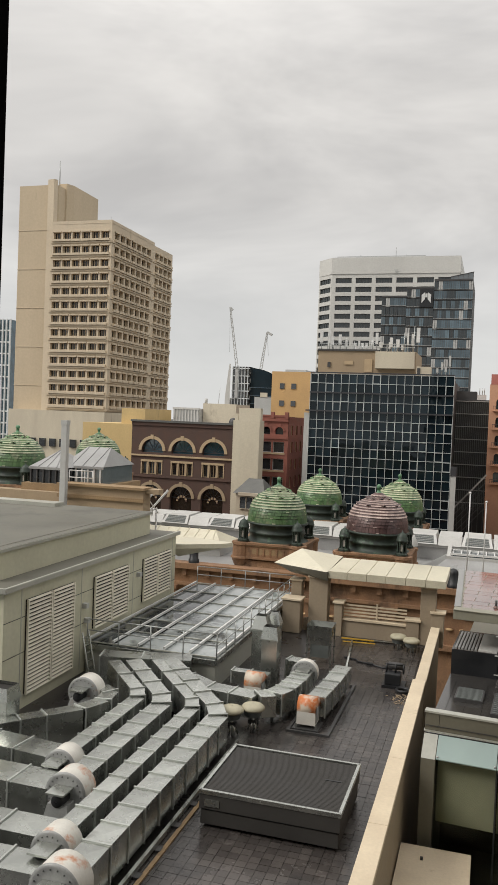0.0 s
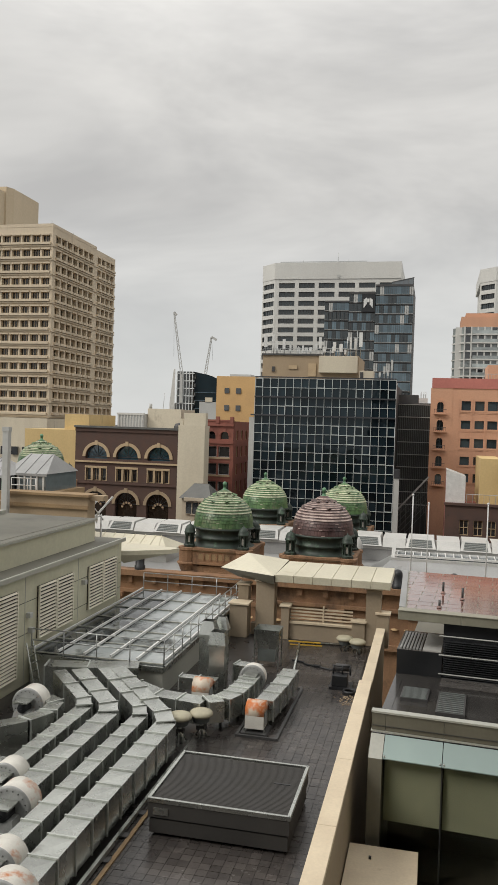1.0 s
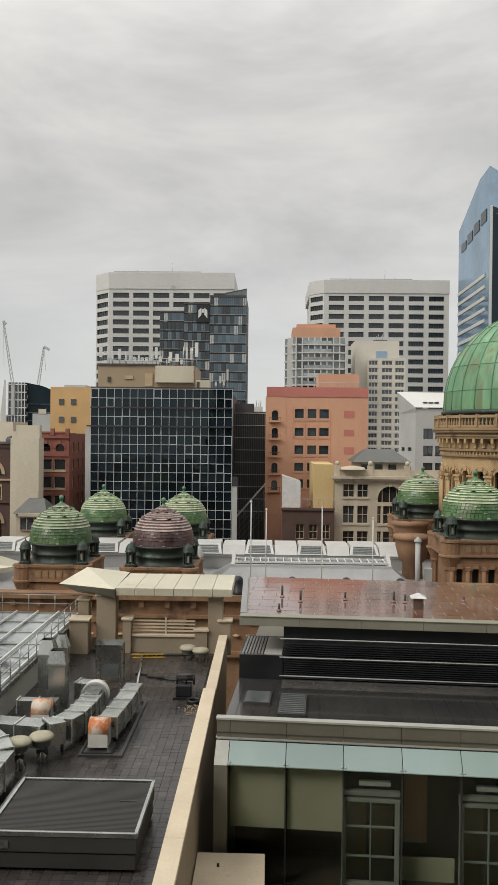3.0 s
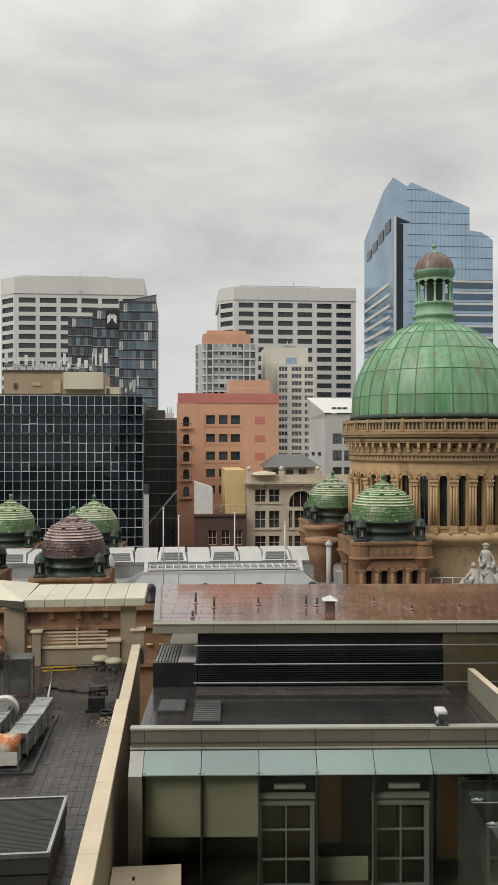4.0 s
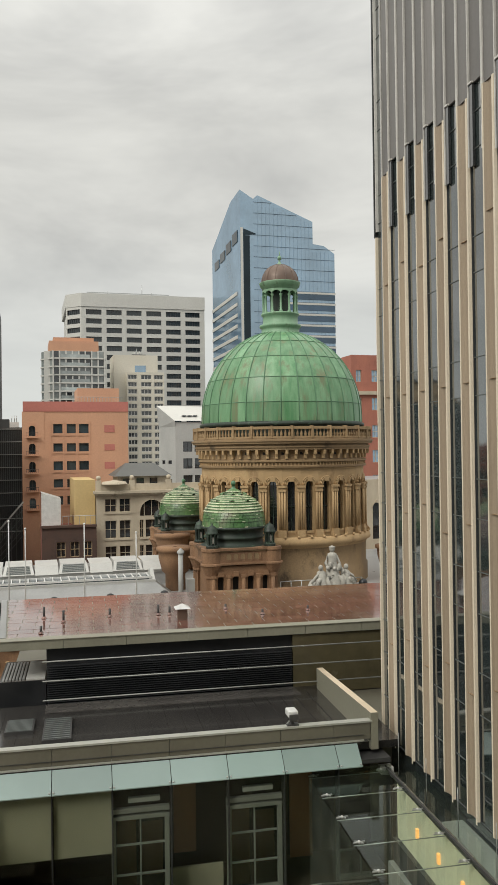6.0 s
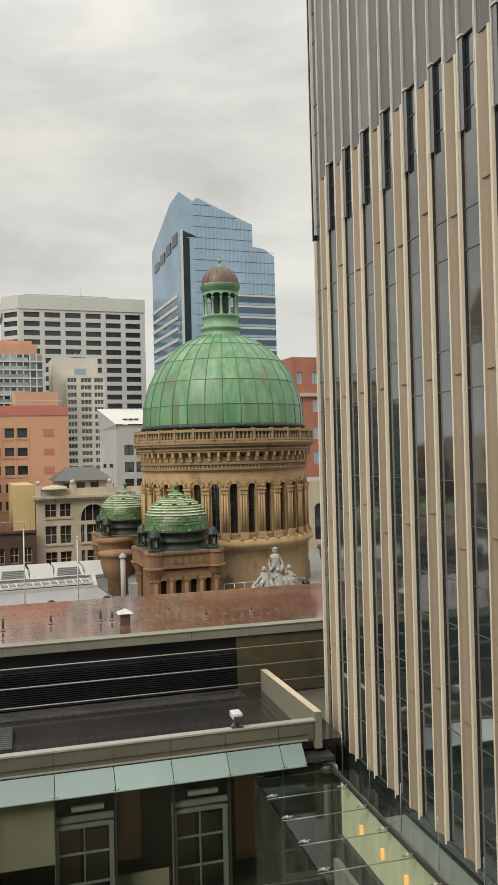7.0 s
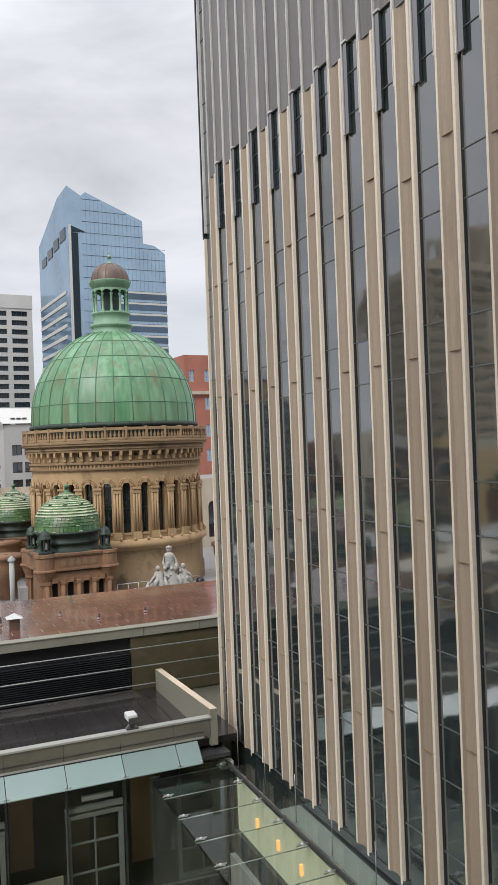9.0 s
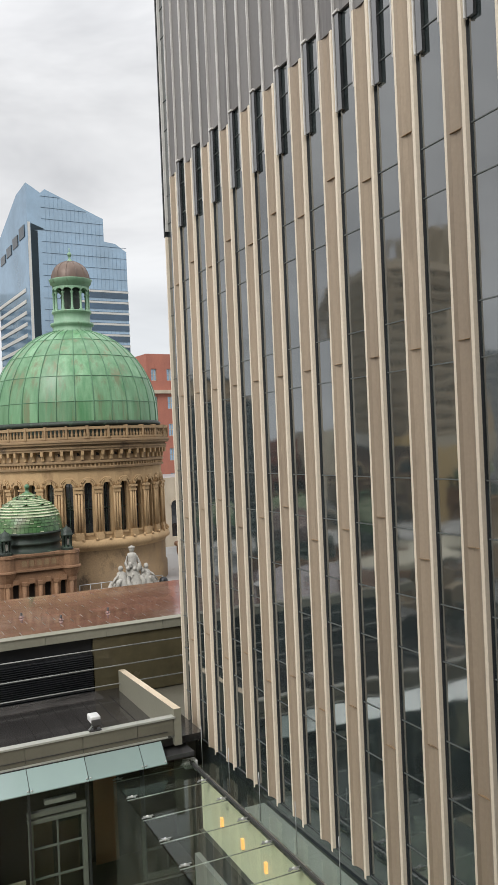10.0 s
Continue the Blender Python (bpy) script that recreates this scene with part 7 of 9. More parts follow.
# ---- own building: the window the view is seen from ----
def own_building():
    q = Mesh()
    q.box(-3, 0.55, 0.30, 0.34, 8, 16, M_OWNWALL).box(3.4, 6.5, 0.30, 0.34, 8, 16, M_OWNWALL)
    q.box(0.55, 3.4, 0.30, 0.34, 8, 10.2, M_OWNWALL).box(0.55, 3.4, 0.30, 0.34, 13.6, 16, M_OWNWALL)
    single("wall_south", q, "plain rendered wall of the viewer's own building", kind="structure")
    t = thing("window_1", "tall window opening with a black metal frame", "window", (2, 0.32, 10.2), kind="structure")
    part("jamb", Mesh().box(0.50, 0.63, 0.24, 0.25, 10.2, 13.6, M_JAMB).box(0.50, 0.56, 0.2502, 0.298, 10.2, 13.6, M_JAMB), t)
    part("jamb", Mesh().box(3.401, 3.46, 0.24, 0.298, 10.2, 13.6, M_JAMB), t)
    part("window_sill", Mesh().box(0.55, 3.46, 0.2, 0.42, 10.12, 10.198, M_JAMB), t)
    q = Mesh().box(-2, -1.9, -4, 0.3, 10.0, 13.7, M_OWNWALL).box(5.9, 6.0, -4, 0.3, 10.0, 13.7, M_OWNWALL).box(-2, 6, -4.1, -4.0, 10.0, 13.7, M_OWNWALL)
    single("wall_room", q, "plain walls of the room behind the window", kind="structure")
    single("floor_room", Mesh().box(-2, 6, -4, 0.3, 9.9, 10.0, M_OWNWALL), "plain room floor", kind="structure")
    single("ceiling", Mesh().box(-2, 6, -4, 0.3, 13.7, 13.8, M_OWNWALL), "plain room ceiling", kind="structure")


own_building()
t = thing("own_tower", "plain grey tower that the room belongs to", "building", (0, -10, G), kind="structure")
part("body", Mesh().box(-16, 13.2, -16, -4.2, G, 38, M_OWNWALL), t)
q = Mesh()
for i in range(9):
    for j in range(14):
        q.box(-15 + 3.1 * i, -12.8 + 3.1 * i, -4.19, -4.12, G + 2 + 4.2 * j, G + 4.4 + 4.2 * j, M_PANE)
o = part("window_rows", q, t)
o["kind"] = "stuff"

# ---- terrace ----
q = Mesh()
q.box(-60, -1.75, 0.65, 44.2, G, -0.035, M_PLANTWALL, M_DECK)
single("floor", q, "dark wet terrace deck on the podium below", kind="structure")


def parapet():
    t = thing("parapet_wall", "pale-capped rendered parapet wall along the terrace", "wall", (-1.5, 25, -1))
    part("wall", Mesh().box(-1.74, -1.32, 6, 33.6, G, 1.05, M_PARAPET).box(-1.68, -1.3, 33.6, 43.2, G, 0.95, M_PARAPET), t)
    y = 6.0
    for ln in (5.0, 5.0, 5.0, 4.4, 4.2, 4.0):
        part("cap", Mesh().box(-1.8, -1.27, y, y + ln - 0.012, 1.05, 1.2, M_CAPSTONE), t, "", 0.015)
        y += ln
    y = 33.62
    for ln in (3.1, 3.1, 3.3):
        part("cap", Mesh().box(-1.73, -1.27, y, y + ln - 0.012, 0.95, 1.08, M_CAPSTONE), t, "", 0.015)
        y += ln


parapet()


def plant_room():
    t = thing("plant_room", "olive-grey rooftop plant building with cream louvred doors", "plant room", (-20, 34, 0))
    x1, y0, y1, top = -16.27, 26.0, 43.1, 4.85
    part("body", Mesh().box(-40, x1, y0, y1, -0.03, top, M_PLANTWALL), t)
    part("roof_slab", Mesh().box(-40.2, x1 + 0.1, y0 - 0.1, y1 + 0.05, top, top + 0.1, M_PLANTCAP, M_ROOFOLIVE), t)
    part("roof_cap", Mesh().box(x1 + 0.101, x1 + 0.22, y0 - 0.22, y1 + 0.15, top - 0.06, top + 0.16, M_PLANTCAP), t, "", 0.02)
    part("roof_cap", Mesh().box(-40.2, x1 + 0.1, y0 - 0.22, y0 - 0.101, top - 0.06, top + 0.16, M_PLANTCAP), t, "", 0.02)
    part("upper_storey", Mesh().box(-40, -17.27, y0 + 1.0, 41.6, top + 0.102, 6.05, M_PLANTWALL), t)
    part("upper_cap", Mesh().box(-40.2, -17.15, y0 + 0.9, 41.7, 6.05, 6.2, M_PLANTCAP, M_ROOFOLIVE), t, "", 0.02)
    part("roof_deck", Mesh().box(-40, -17.6, y0 + 1.4, 41.2, 6.202, 6.215, M_ROOFOLIVE), t)
    part("kerb", Mesh().box(-30, -22.5, 40.2, 41.2, 6.216, 6.42, M_PLANTCAP), t)
    q = Mesh()
    for y in (27.2, 32.0, 37.4, 42.6):
        q.box(x1, x1 + 0.012, y - 0.02, y + 0.02, 0, top, M_PLANTCAP)
    for z in (2.2, 3.6):
        q.box(x1, x1 + 0.008, y0, y1, z - 0.015, z + 0.015, M_DKGREY)
    part("panel_joint", q, t)
    for ya, yb, za, zb in ((27.5, 31.2, 0.5, 4.25), (33.1, 36.65, 1.75, 4.12), (38.5, 42.2, 1.85, 4.08)):
        # Near-black backing paints the shade behind the slats.
        d = part("louvre_door", Mesh().box(x1 + 0.002, x1 + 0.06, ya, yb, za, zb, M_DARK), t, "cream louvred double door")
        m = (ya + yb) / 2
        for a, b in ((ya, m - 0.02), (m + 0.02, yb)):
            for c, e in ((a, a + 0.07), (b - 0.07, b)):
                part("stile", Mesh().box(x1 + 0.06, x1 + 0.14, c, e, za, zb, M_LOUVRE), d)
            n = int((zb - za) / 0.15)
            sl = Mesh()
            w = b - a - 0.15
            sl.v = [(0.0, 0, 0.055), (0.0, w, 0.055), (0.085, w, 0.0), (0.085, 0, 0.0), (0.0, 0, 0.045), (0.0, w, 0.045), (0.085, w, -0.016), (0.085, 0, -0.016)]
            sl.f = [(0, 1, 2, 3), (7, 6, 5, 4), (3, 2, 6, 7), (0, 3, 7, 4), (1, 5, 6, 2), (0, 4, 5, 1)]
            sl.k = [sl.slot(M_LOUVRE)] * 6
            sl.smooth = [False] * 6
            me = sl.mesh("slat")
            for i in range(n):
                placed("slat", me, Matrix.Translation((x1 + 0.062, a + 0.075, za + 0.03 + (zb - za - 0.09) * i / (n - 1))), d)
    for y, z in ((32.1, 2.9), (32.3, 2.2), (37.8, 3.3)):
        part("wall_lamp", Mesh().box(x1, x1 + 0.22, y, y + 0.25, z, z + 0.22, M_GREY), t, "small grey wall box")
    # cream awning at its end
    a = thing("awning", "cream metal awning with a pointed end", "awning", (-15.5, 44, 3.3))
    q = Mesh()
    q.prism([(-17.0, 42.9), (-16.0, 43.4), (-13.9, 44.9), (-13.6, 45.6), (-17.0, 46.5)], 3.95, 4.2, M_AWNING)
    q.poly([(-16.9, 43.2, 3.94), (-14.0, 44.9, 3.94), (-16.6, 44.4, 3.3)], M_AWNING)
    part("deck", q, a, "", 0.02)


plant_room()


def skylight_platform():
    t = thing("skylight_platform", "raised platform of wet glass panels with white bars and a rail", "skylight", (-13, 39, 0))
    x0, x1, y0, y1, z = -16.2, -9.9, 32.3, 46.6, 1.35
    part("plinth", Mesh().box(x0, x1 - 0.12, y0 + 0.12, y1, -0.03, z - 0.3, M_PLANTCAP), t)
    part("edge_beam", Mesh().box(x0, x1, y0, y1, z - 0.298, z - 0.06, M_GALV), t, "", 0.02)
    nx, ny = 5, 6
    pw, pl = (x1 - x0 - 0.2) / nx, (y1 - y0 - 0.2) / ny
    me = Mesh().box(0.03, pw - 0.03, 0.03, pl - 0.03, 0, 0.05, M_SKYLIGHT).mesh("glass_panel")
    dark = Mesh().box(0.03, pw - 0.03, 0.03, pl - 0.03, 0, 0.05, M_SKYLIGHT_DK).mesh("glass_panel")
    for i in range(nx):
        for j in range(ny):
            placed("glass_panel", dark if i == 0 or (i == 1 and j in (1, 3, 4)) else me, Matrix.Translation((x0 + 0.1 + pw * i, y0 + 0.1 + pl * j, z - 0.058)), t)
    for i in range(nx + 1):
        x = x0 + 0.1 + pw * i
        part("white_bar", Mesh().bar((x, y0 + 0.2, z + 0.12), (x, y1 - 0.2, z + 0.12), 0.08, 0.1, M_PLASTICWHITE), t)
    for j in range(ny + 1):
        y = y0 + 0.1 + pl * j
        part("cross_bar", Mesh().bar((x0 + 0.1, y, z + 0.03), (x1 - 0.1, y, z + 0.03), 0.05, 0.05, M_PLANTCAP), t)
    r = thing("guard_rail", "galvanised two-rail guard rail round the platform", "railing", (-13, 33, z))
    line = [(x0 + 0.1, y0 + 0.05), (x1 - 0.05, y0 + 0.05), (x1 - 0.05, y1 - 0.1), (x0 + 0.1, y1 - 0.1)]
    for (xa, ya), (xb, yb) in zip(line, line[1:]):
        n = max(3, int(math.hypot(xb - xa, yb - ya) / 1.25))
        for i in range(n + 1):
            x, y = xa + (xb - xa) * i / n, ya + (yb - ya) * i / n
            part("post", Mesh().tube([(x, y, z - 0.1), (x, y, z + 1.05)], 0.028, M_STEEL, 6), r)
            part("foot", Mesh().box(x - 0.045, x + 0.045, y - 0.045, y + 0.045, z - 0.12, z - 0.03, M_GALV), r)
        for h in (0.55, 1.05):
            part("rail", Mesh().tube([(xa, ya, z + h), (xb, yb, z + h)], 0.028, M_STEEL, 6), r)
    # ladder against the plant room
    l = thing("ladder", "short grey steel access ladder", "ladder", (-16, 31.8, 0))
    for dy in (0, 0.55):
        part("stile", Mesh().bar((-15.3, 31.2 + dy, 0), (-15.9, 31.5 + dy, 2.0), 0.05, 0.07, M_GALV), l)
    for i in range(6):
        f = (i + 0.6) / 6.4
        part("rung", Mesh().bar((-15.3 - 0.6 * f, 31.2 + 0.3 * f, 2.0 * f), (-15.3 - 0.6 * f, 31.75 + 0.3 * f, 2.0 * f), 0.14, 0.03, M_GALV), l)


skylight_platform()


# ---- ducts and fans ----
def duct_path(pts, w, z0, z1, label, sec=1.05, w2=None, z1b=None, name="duct_run", feet=True):
    """A sheet-metal duct along a line of plan points, in flanged sections."""
    t = thing(name, label, "duct", (pts[0][0], pts[0][1], 0), "ventilation ducts")
    P = [Vector((p[0], p[1])) for p in pts]
    total = sum((b - a).length for a, b in zip(P, P[1:]))
    run = 0.0
    for k, (a, b) in enumerate(zip(P, P[1:])):
        d = (b - a)
        L = d.length
        d.normalize()
        s = Vector((d.y, -d.x))
        n = max(1, round(L / sec))
        for i in range(n):
            f0, f1 = (run + L * i / n) / total, (run + L * (i + 1) / n) / total
            p0, p1 = a + d * (L * i / n), a + d * (L * (i + 1) / n)
            wa, wb = w + ((w2 or w) - w) * f0, w + ((w2 or w) - w) * f1
            za, zb = z1 + ((z1b or z1) - z1) * f0, z1 + ((z1b or z1) - z1) * f1
            q = Mesh()
            A = [p0 + s * wa / 2, p1 + s * wb / 2, p1 - s * wb / 2, p0 - s * wa / 2]
            lo = [(v.x, v.y, z0) for v in A]
            hi = [(A[0].x, A[0].y, za), (A[1].x, A[1].y, zb), (A[2].x, A[2].y, zb), (A[3].x, A[3].y, za)]
            mid = Vector(((p0.x + p1.x) / 2, (p0.y + p1.y) / 2, (za + zb) / 2 + 0.004))
            for u, v in zip(range(4), (1, 2, 3, 0)):
                q.poly([lo[u], lo[v], hi[v], hi[u]], M_GALV)
            for u, v in zip(range(4), (1, 2, 3, 0)):
                q.poly([hi[u], hi[v], tuple(mid)], M_GALV)
            q.poly(lo[::-1], M_GALV)
            part("duct_section", q, t)
            q = Mesh()
            c, hw = p0, wa / 2 + 0.035
            e = d * 0.028
            for zz0, zz1, u0, u1 in ((za - 0.002, za + 0.04, -hw, hw), (z0 - 0.03, za, -hw, -hw + 0.034), (z0 - 0.03, za, hw - 0.034, hw)):
                A = [c - e + s * u0, c + e + s * u0, c + e + s * u1, c - e + s * u1]
                q.prism([(v.x, v.y) for v in A], zz0, zz1, M_FLANGE)
            part("flange", q, t)
            if feet and i % 3 == (1 if n > 1 else 0):
                q = Mesh().box(p0.x - 0.05, p0.x + 0.05, p0.y - 0.05, p0.y + 0.05, -0.03, z0, M_GALV_DK)
                part("foot", q, t)
        run += L
    return t


LD = "galvanised rectangular duct with flanged sections"
duct_path([(-7.9, 16.5), (-7.9, 26.6)], 0.75, 0.28, 1.2, LD)
duct_path([(-9.02, 18.05), (-9.02, 27.0)], 0.55, 0.3, 1.18, LD)
duct_path([(-10.18, 20.8), (-10.18, 26.9)], 0.73, 0.28, 1.2, LD)
duct_path([(-11.3, 22.4), (-11.3, 27.3)], 0.6, 0.3, 1.16, LD)
LA = "galvanised duct running aslant to the plenum"
duct_path([(-7.9, 26.62), (-8.35, 27.5), (-11.55, 31.2)], 0.64, 0.3, 1.22, LA, 1.3, None, 1.45)
duct_path([(-9.02, 27.02), (-9.3, 27.75), (-12.1, 31.0)], 0.5, 0.3, 1.212, LA, 1.3, None, 1.44)
duct_path([(-10.18, 26.92), (-10.5, 27.7), (-13.0, 30.6)], 0.68, 0.3, 1.226, LA, 1.3, None, 1.43)
duct_path([(-11.3, 27.32), (-11.6, 27.95), (-13.7, 30.2)], 0.54, 0.3, 1.205, LA, 1.3, None, 1.42)
duct_path([(-14.6, 30.9), (-12.9, 31.3), (-10.9, 31.9)], 0.95, 0.2, 1.42, "galvanised plenum box before the platform", 1.6)
duct_path([(-14.8, 23.2), (-13.6, 24.6), (-12.75, 25.6), (-12.35, 26.6), (-12.5, 27.5), (-13.1, 27.9)], 0.6, 0.05, 1.15, "galvanised duct with a swept bend", 0.9)
duct_path([(-15.6, 22.6), (-11.7, 22.2)], 1.05, 0.05, 1.05, "galvanised fan inlet duct", 1.4)
duct_path([(-15.6, 20.4), (-10.6, 20.3)], 1.15, 0.05, 1.1, "galvanised fan inlet duct", 1.4)
duct_path([(-14.6, 18.0), (-9.5, 18.0)], 1.0, 0.05, 1.05, "galvanised fan inlet duct", 1.4)
duct_path([(-13.6, 16.4), (-8.5, 16.5)], 0.95, 0.05, 1.05, "galvanised fan inlet duct", 1.4)
duct_path([(-10.6, 30.6), (-9.3, 29.75), (-7.3, 29.45)], 0.85, 0.3, 1.1, "galvanised cross duct to the fan set", 1.1)
duct_path([(-7.25, 29.45), (-6.75, 29.8), (-6.45, 30.6), (-6.3, 31.8), (-6.25, 33.0)], 0.8, 0.35, 1.15, "galvanised duct with a segmented bend", 0.6)
duct_path([(-5.15, 30.3), (-4.95, 32.4), (-4.85, 34.6)], 0.7, 0.3, 1.05, "galvanised fan outlet duct", 1.1)
duct_path([(-9.2, 32.4), (-7.6, 32.4)], 0.5, 0.5, 1.0, "short galvanised branch duct section", 0.8)
duct_path([(-7.3, 34.6), (-6.2, 34.4)], 0.7, 0.35, 1.1, "short galvanised branch duct section", 0.8)


def fan(cx, cy, r, label="white enamelled centrifugal fan streaked with rust", depth=0.74, turn=0.0, cz=None):
    """A drum fan whose axis runs along y: scroll, end plate with bolts, motor and a splayed pedestal."""
    t = thing("extract_fan", label, "fan", (cx, cy, 0), "roof fans")
    cz = cz or r + 0.42
    spin = Matrix.Translation((cx, cy, 0)) @ Matrix.Rotation(turn, 4, "Z") @ Matrix.Translation((-cx, -cy, 0))

    def ring(pr, m, n=28):
        q = Mesh().lathe(0, 0, pr, m, n)
        q.v = [(cx + x, cy + z, cz + y) for x, y, z in q.v]
        return q

    def put(name, q, label=""):
        q.v = [tuple(spin @ Vector(v)) for v in q.v]
        part(name, q, t, label)

    put("scroll", ring([(0.02, depth), (r * 0.9, depth), (r, depth - 0.05), (r, 0.05), (r - 0.04, 0.0)], M_ENAMEL), "white enamel scroll with rust patches")
    put("end_plate", ring([(r + 0.02, 0.03), (r + 0.02, -0.03), (r - 0.06, -0.035), (0.02, -0.035)], M_FANPLATE))
    q = Mesh()
    for i in range(18):
        a = 2 * math.pi * i / 18
        q.box(cx + (r - 0.1) * math.cos(a) - 0.014, cx + (r - 0.1) * math.cos(a) + 0.014, cy - 0.06, cy - 0.03, cz + (r - 0.1) * math.sin(a) - 0.014, cz + (r - 0.1) * math.sin(a) + 0.014, M_DKGREY)
    put("bolt_ring", q)
    put("motor", ring([(0.02, -0.5), (0.16, -0.5), (0.18, -0.45), (0.18, -0.04)], M_BLACKMETAL, 14))
    put("motor_hood", Mesh().box(cx - 0.28, cx + 0.28, cy - 0.62, cy - 0.04, cz + 0.22, cz + 0.27, M_GALV))
    q = Mesh()
    q.poly([(cx - 0.3, cy - 0.45, cz - 0.1), (cx + 0.3, cy - 0.45, cz - 0.1), (cx + 0.5, cy - 0.6, 0.0), (cx - 0.5, cy - 0.6, 0.0)], M_FANPLATE)
    q.poly([(cx + 0.3, cy - 0.45, cz - 0.1), (cx + 0.3, cy + 0.1, cz - 0.1), (cx + 0.5, cy + 0.2, 0), (cx + 0.5, cy - 0.6, 0)], M_FANPLATE)
    q.poly([(cx - 0.3, cy + 0.1, cz - 0.1), (cx - 0.3, cy - 0.45, cz - 0.1), (cx - 0.5, cy - 0.6, 0), (cx - 0.5, cy + 0.2, 0)], M_FANPLATE)
    q.poly([(cx - 0.3, cy - 0.45, cz - 0.1), (cx - 0.3, cy + 0.1, cz - 0.1), (cx + 0.3, cy + 0.1, cz - 0.1), (cx + 0.3, cy - 0.45, cz - 0.1)], M_FANPLATE)
    put("pedestal", q)
    q = Mesh().lathe(0, 0, [(0.075, 0), (0.075, 0.1), (0.002, 0.1)], M_DARK, 12)
    q.v = [(cx + x, cy - 0.5 - z, 0.3 + y) for x, y, z in q.v]
    put("port", q)
    return t


fan(-7.95, 15.62, 0.62)
fan(-8.95, 17.15, 0.52)
fan(-10.05, 19.8, 0.60)
fan(-11.2, 21.5, 0.50)
fan(-13.5, 27.2, 0.60)
fan(-6.25, 33.05, 0.55, "round in-line fan with a rusty rim", 0.5)


def box_fan(cx, cy):
    t = thing("box_fan", "white cased fan with a rusted top on a dark frame", "fan", (cx, cy, 0), "roof fans")
    q = Mesh().box(cx - 0.36, cx + 0.36, cy - 0.3, cy + 0.45, 0.22, 0.85, M_ENAMEL)
    q.lathe(0, 0, [(0.02, -0.36), (0.4, -0.36), (0.4, 0.36), (0.02, 0.36)], M_RUSTY, 18)
    q.v[8:] = [(cx + z, cy + 0.08 + x, 0.82 + y) for x, y, z in q.v[8:]]
    part("casing", q, t)
    part("base_frame", Mesh().box(cx - 0.5, cx + 0.5, cy - 0.45, cy + 0.6, 0.0, 0.1, M_DKGREY), t)
    for dx in (-0.4, 0.36):
        for dy in (-0.32, 0.45):
            part("leg", Mesh().box(cx + dx, cx + dx + 0.06, cy + dy, cy + dy + 0.06, 0.1, 0.24, M_GALV), t)
    part("side_panel", Mesh().box(cx + 0.362, cx + 0.38, cy - 0.2, cy + 0.3, 0.3, 0.8, M_FANPLATE), t)


box_fan(-5.35, 29.75)
box_fan(-8.05, 31.7)


def mushroom(cx, cy, h=0.85):
    t = thing("roof_cowl", "cream mushroom exhaust cowl on a jointed pipe", "cowl", (cx, cy, 0), "exhaust cowls")
    q = Mesh().lathe(cx, cy, [(0.36, h - 0.05), (0.44, h), (0.45, h + 0.06), (0.38, h + 0.15), (0.2, h + 0.2), (0.02, h + 0.21)], M_CREAMHOOD, 14)
    part("hood", q, t, "cream fibreglass hood")
    part("neck", Mesh().lathe(cx, cy, [(0.3, h - 0.25), (0.36, h - 0.05)], M_GALV_DK, 12), t)
    part("pipe", Mesh().tube([(cx, cy, h - 0.2), (cx, cy, 0.4), (cx + 0.12, cy - 0.1, 0.25), (cx + 0.1, cy - 0.12, -0.02)], 0.07, M_GALV, 8), t)
    part("valve", Mesh().box(cx - 0.16, cx + 0.16, cy - 0.1, cy + 0.1, 0.3, 0.45, M_DKGREY), t)
    for a in (0.5, 2.6, 4.7):
        part("strut", Mesh().tube([(cx, cy, 0.5), (cx + 0.26 * math.cos(a), cy + 0.26 * math.sin(a), 0)], 0.03, M_GALV, 5), t)


mushroom(-7.85, 28.1)
mushroom(-7.2, 28.65)
mushroom(-3.3, 42.2, 0.55)
mushroom(-2.6, 41.9, 0.5)


def riser(x0, x1, y0, y1, z, top_in=0.12, label="galvanised upright exhaust riser with an open top"):
    t = thing("exhaust_riser", label, "duct", ((x0 + x1) / 2, (y0 + y1) / 2, 0), "exhaust risers")
    q = Mesh().box(x0, x1, y0, y1, 0.0, z * 0.8, M_GALV)
    part("shaft", q, t, "", 0.01)
    q = Mesh()
    a, b = z * 0.8, z
    o = [(x0 - 0.04, y0 - 0.04), (x1 + 0.04, y0 - 0.04), (x1 + 0.04, y1 + 0.04), (x0 - 0.04, y1 + 0.04)]
    i_ = [(x0 + top_in, y0 + top_in), (x1 - top_in, y0 + top_in), (x1 - top_in, y1 - top_in), (x0 + top_in, y1 - top_in)]
    for k in range(4):
        l = (k + 1) % 4
        q.poly([(*o[k], a), (*o[l], a), (*i_[l], b), (*i_[k], b)], M_GALV)
    q.poly([(*p, b - 0.12) for p in i_], M_DARK)
    q.prism(o, a - 0.06, a + 0.001, M_GALV)
    part("cowl", q, t)


riser(-8.95, -8.25, 34.2, 34.9, 2.9)
riser(-8.3, -7.6, 33.5, 34.1, 2.65, 0.05)
riser(-8.5, -7.95, 35.2, 35.7, 2.9)
riser(-15.4, -14.4, 23.5, 24.3, 2.2, 0.04)


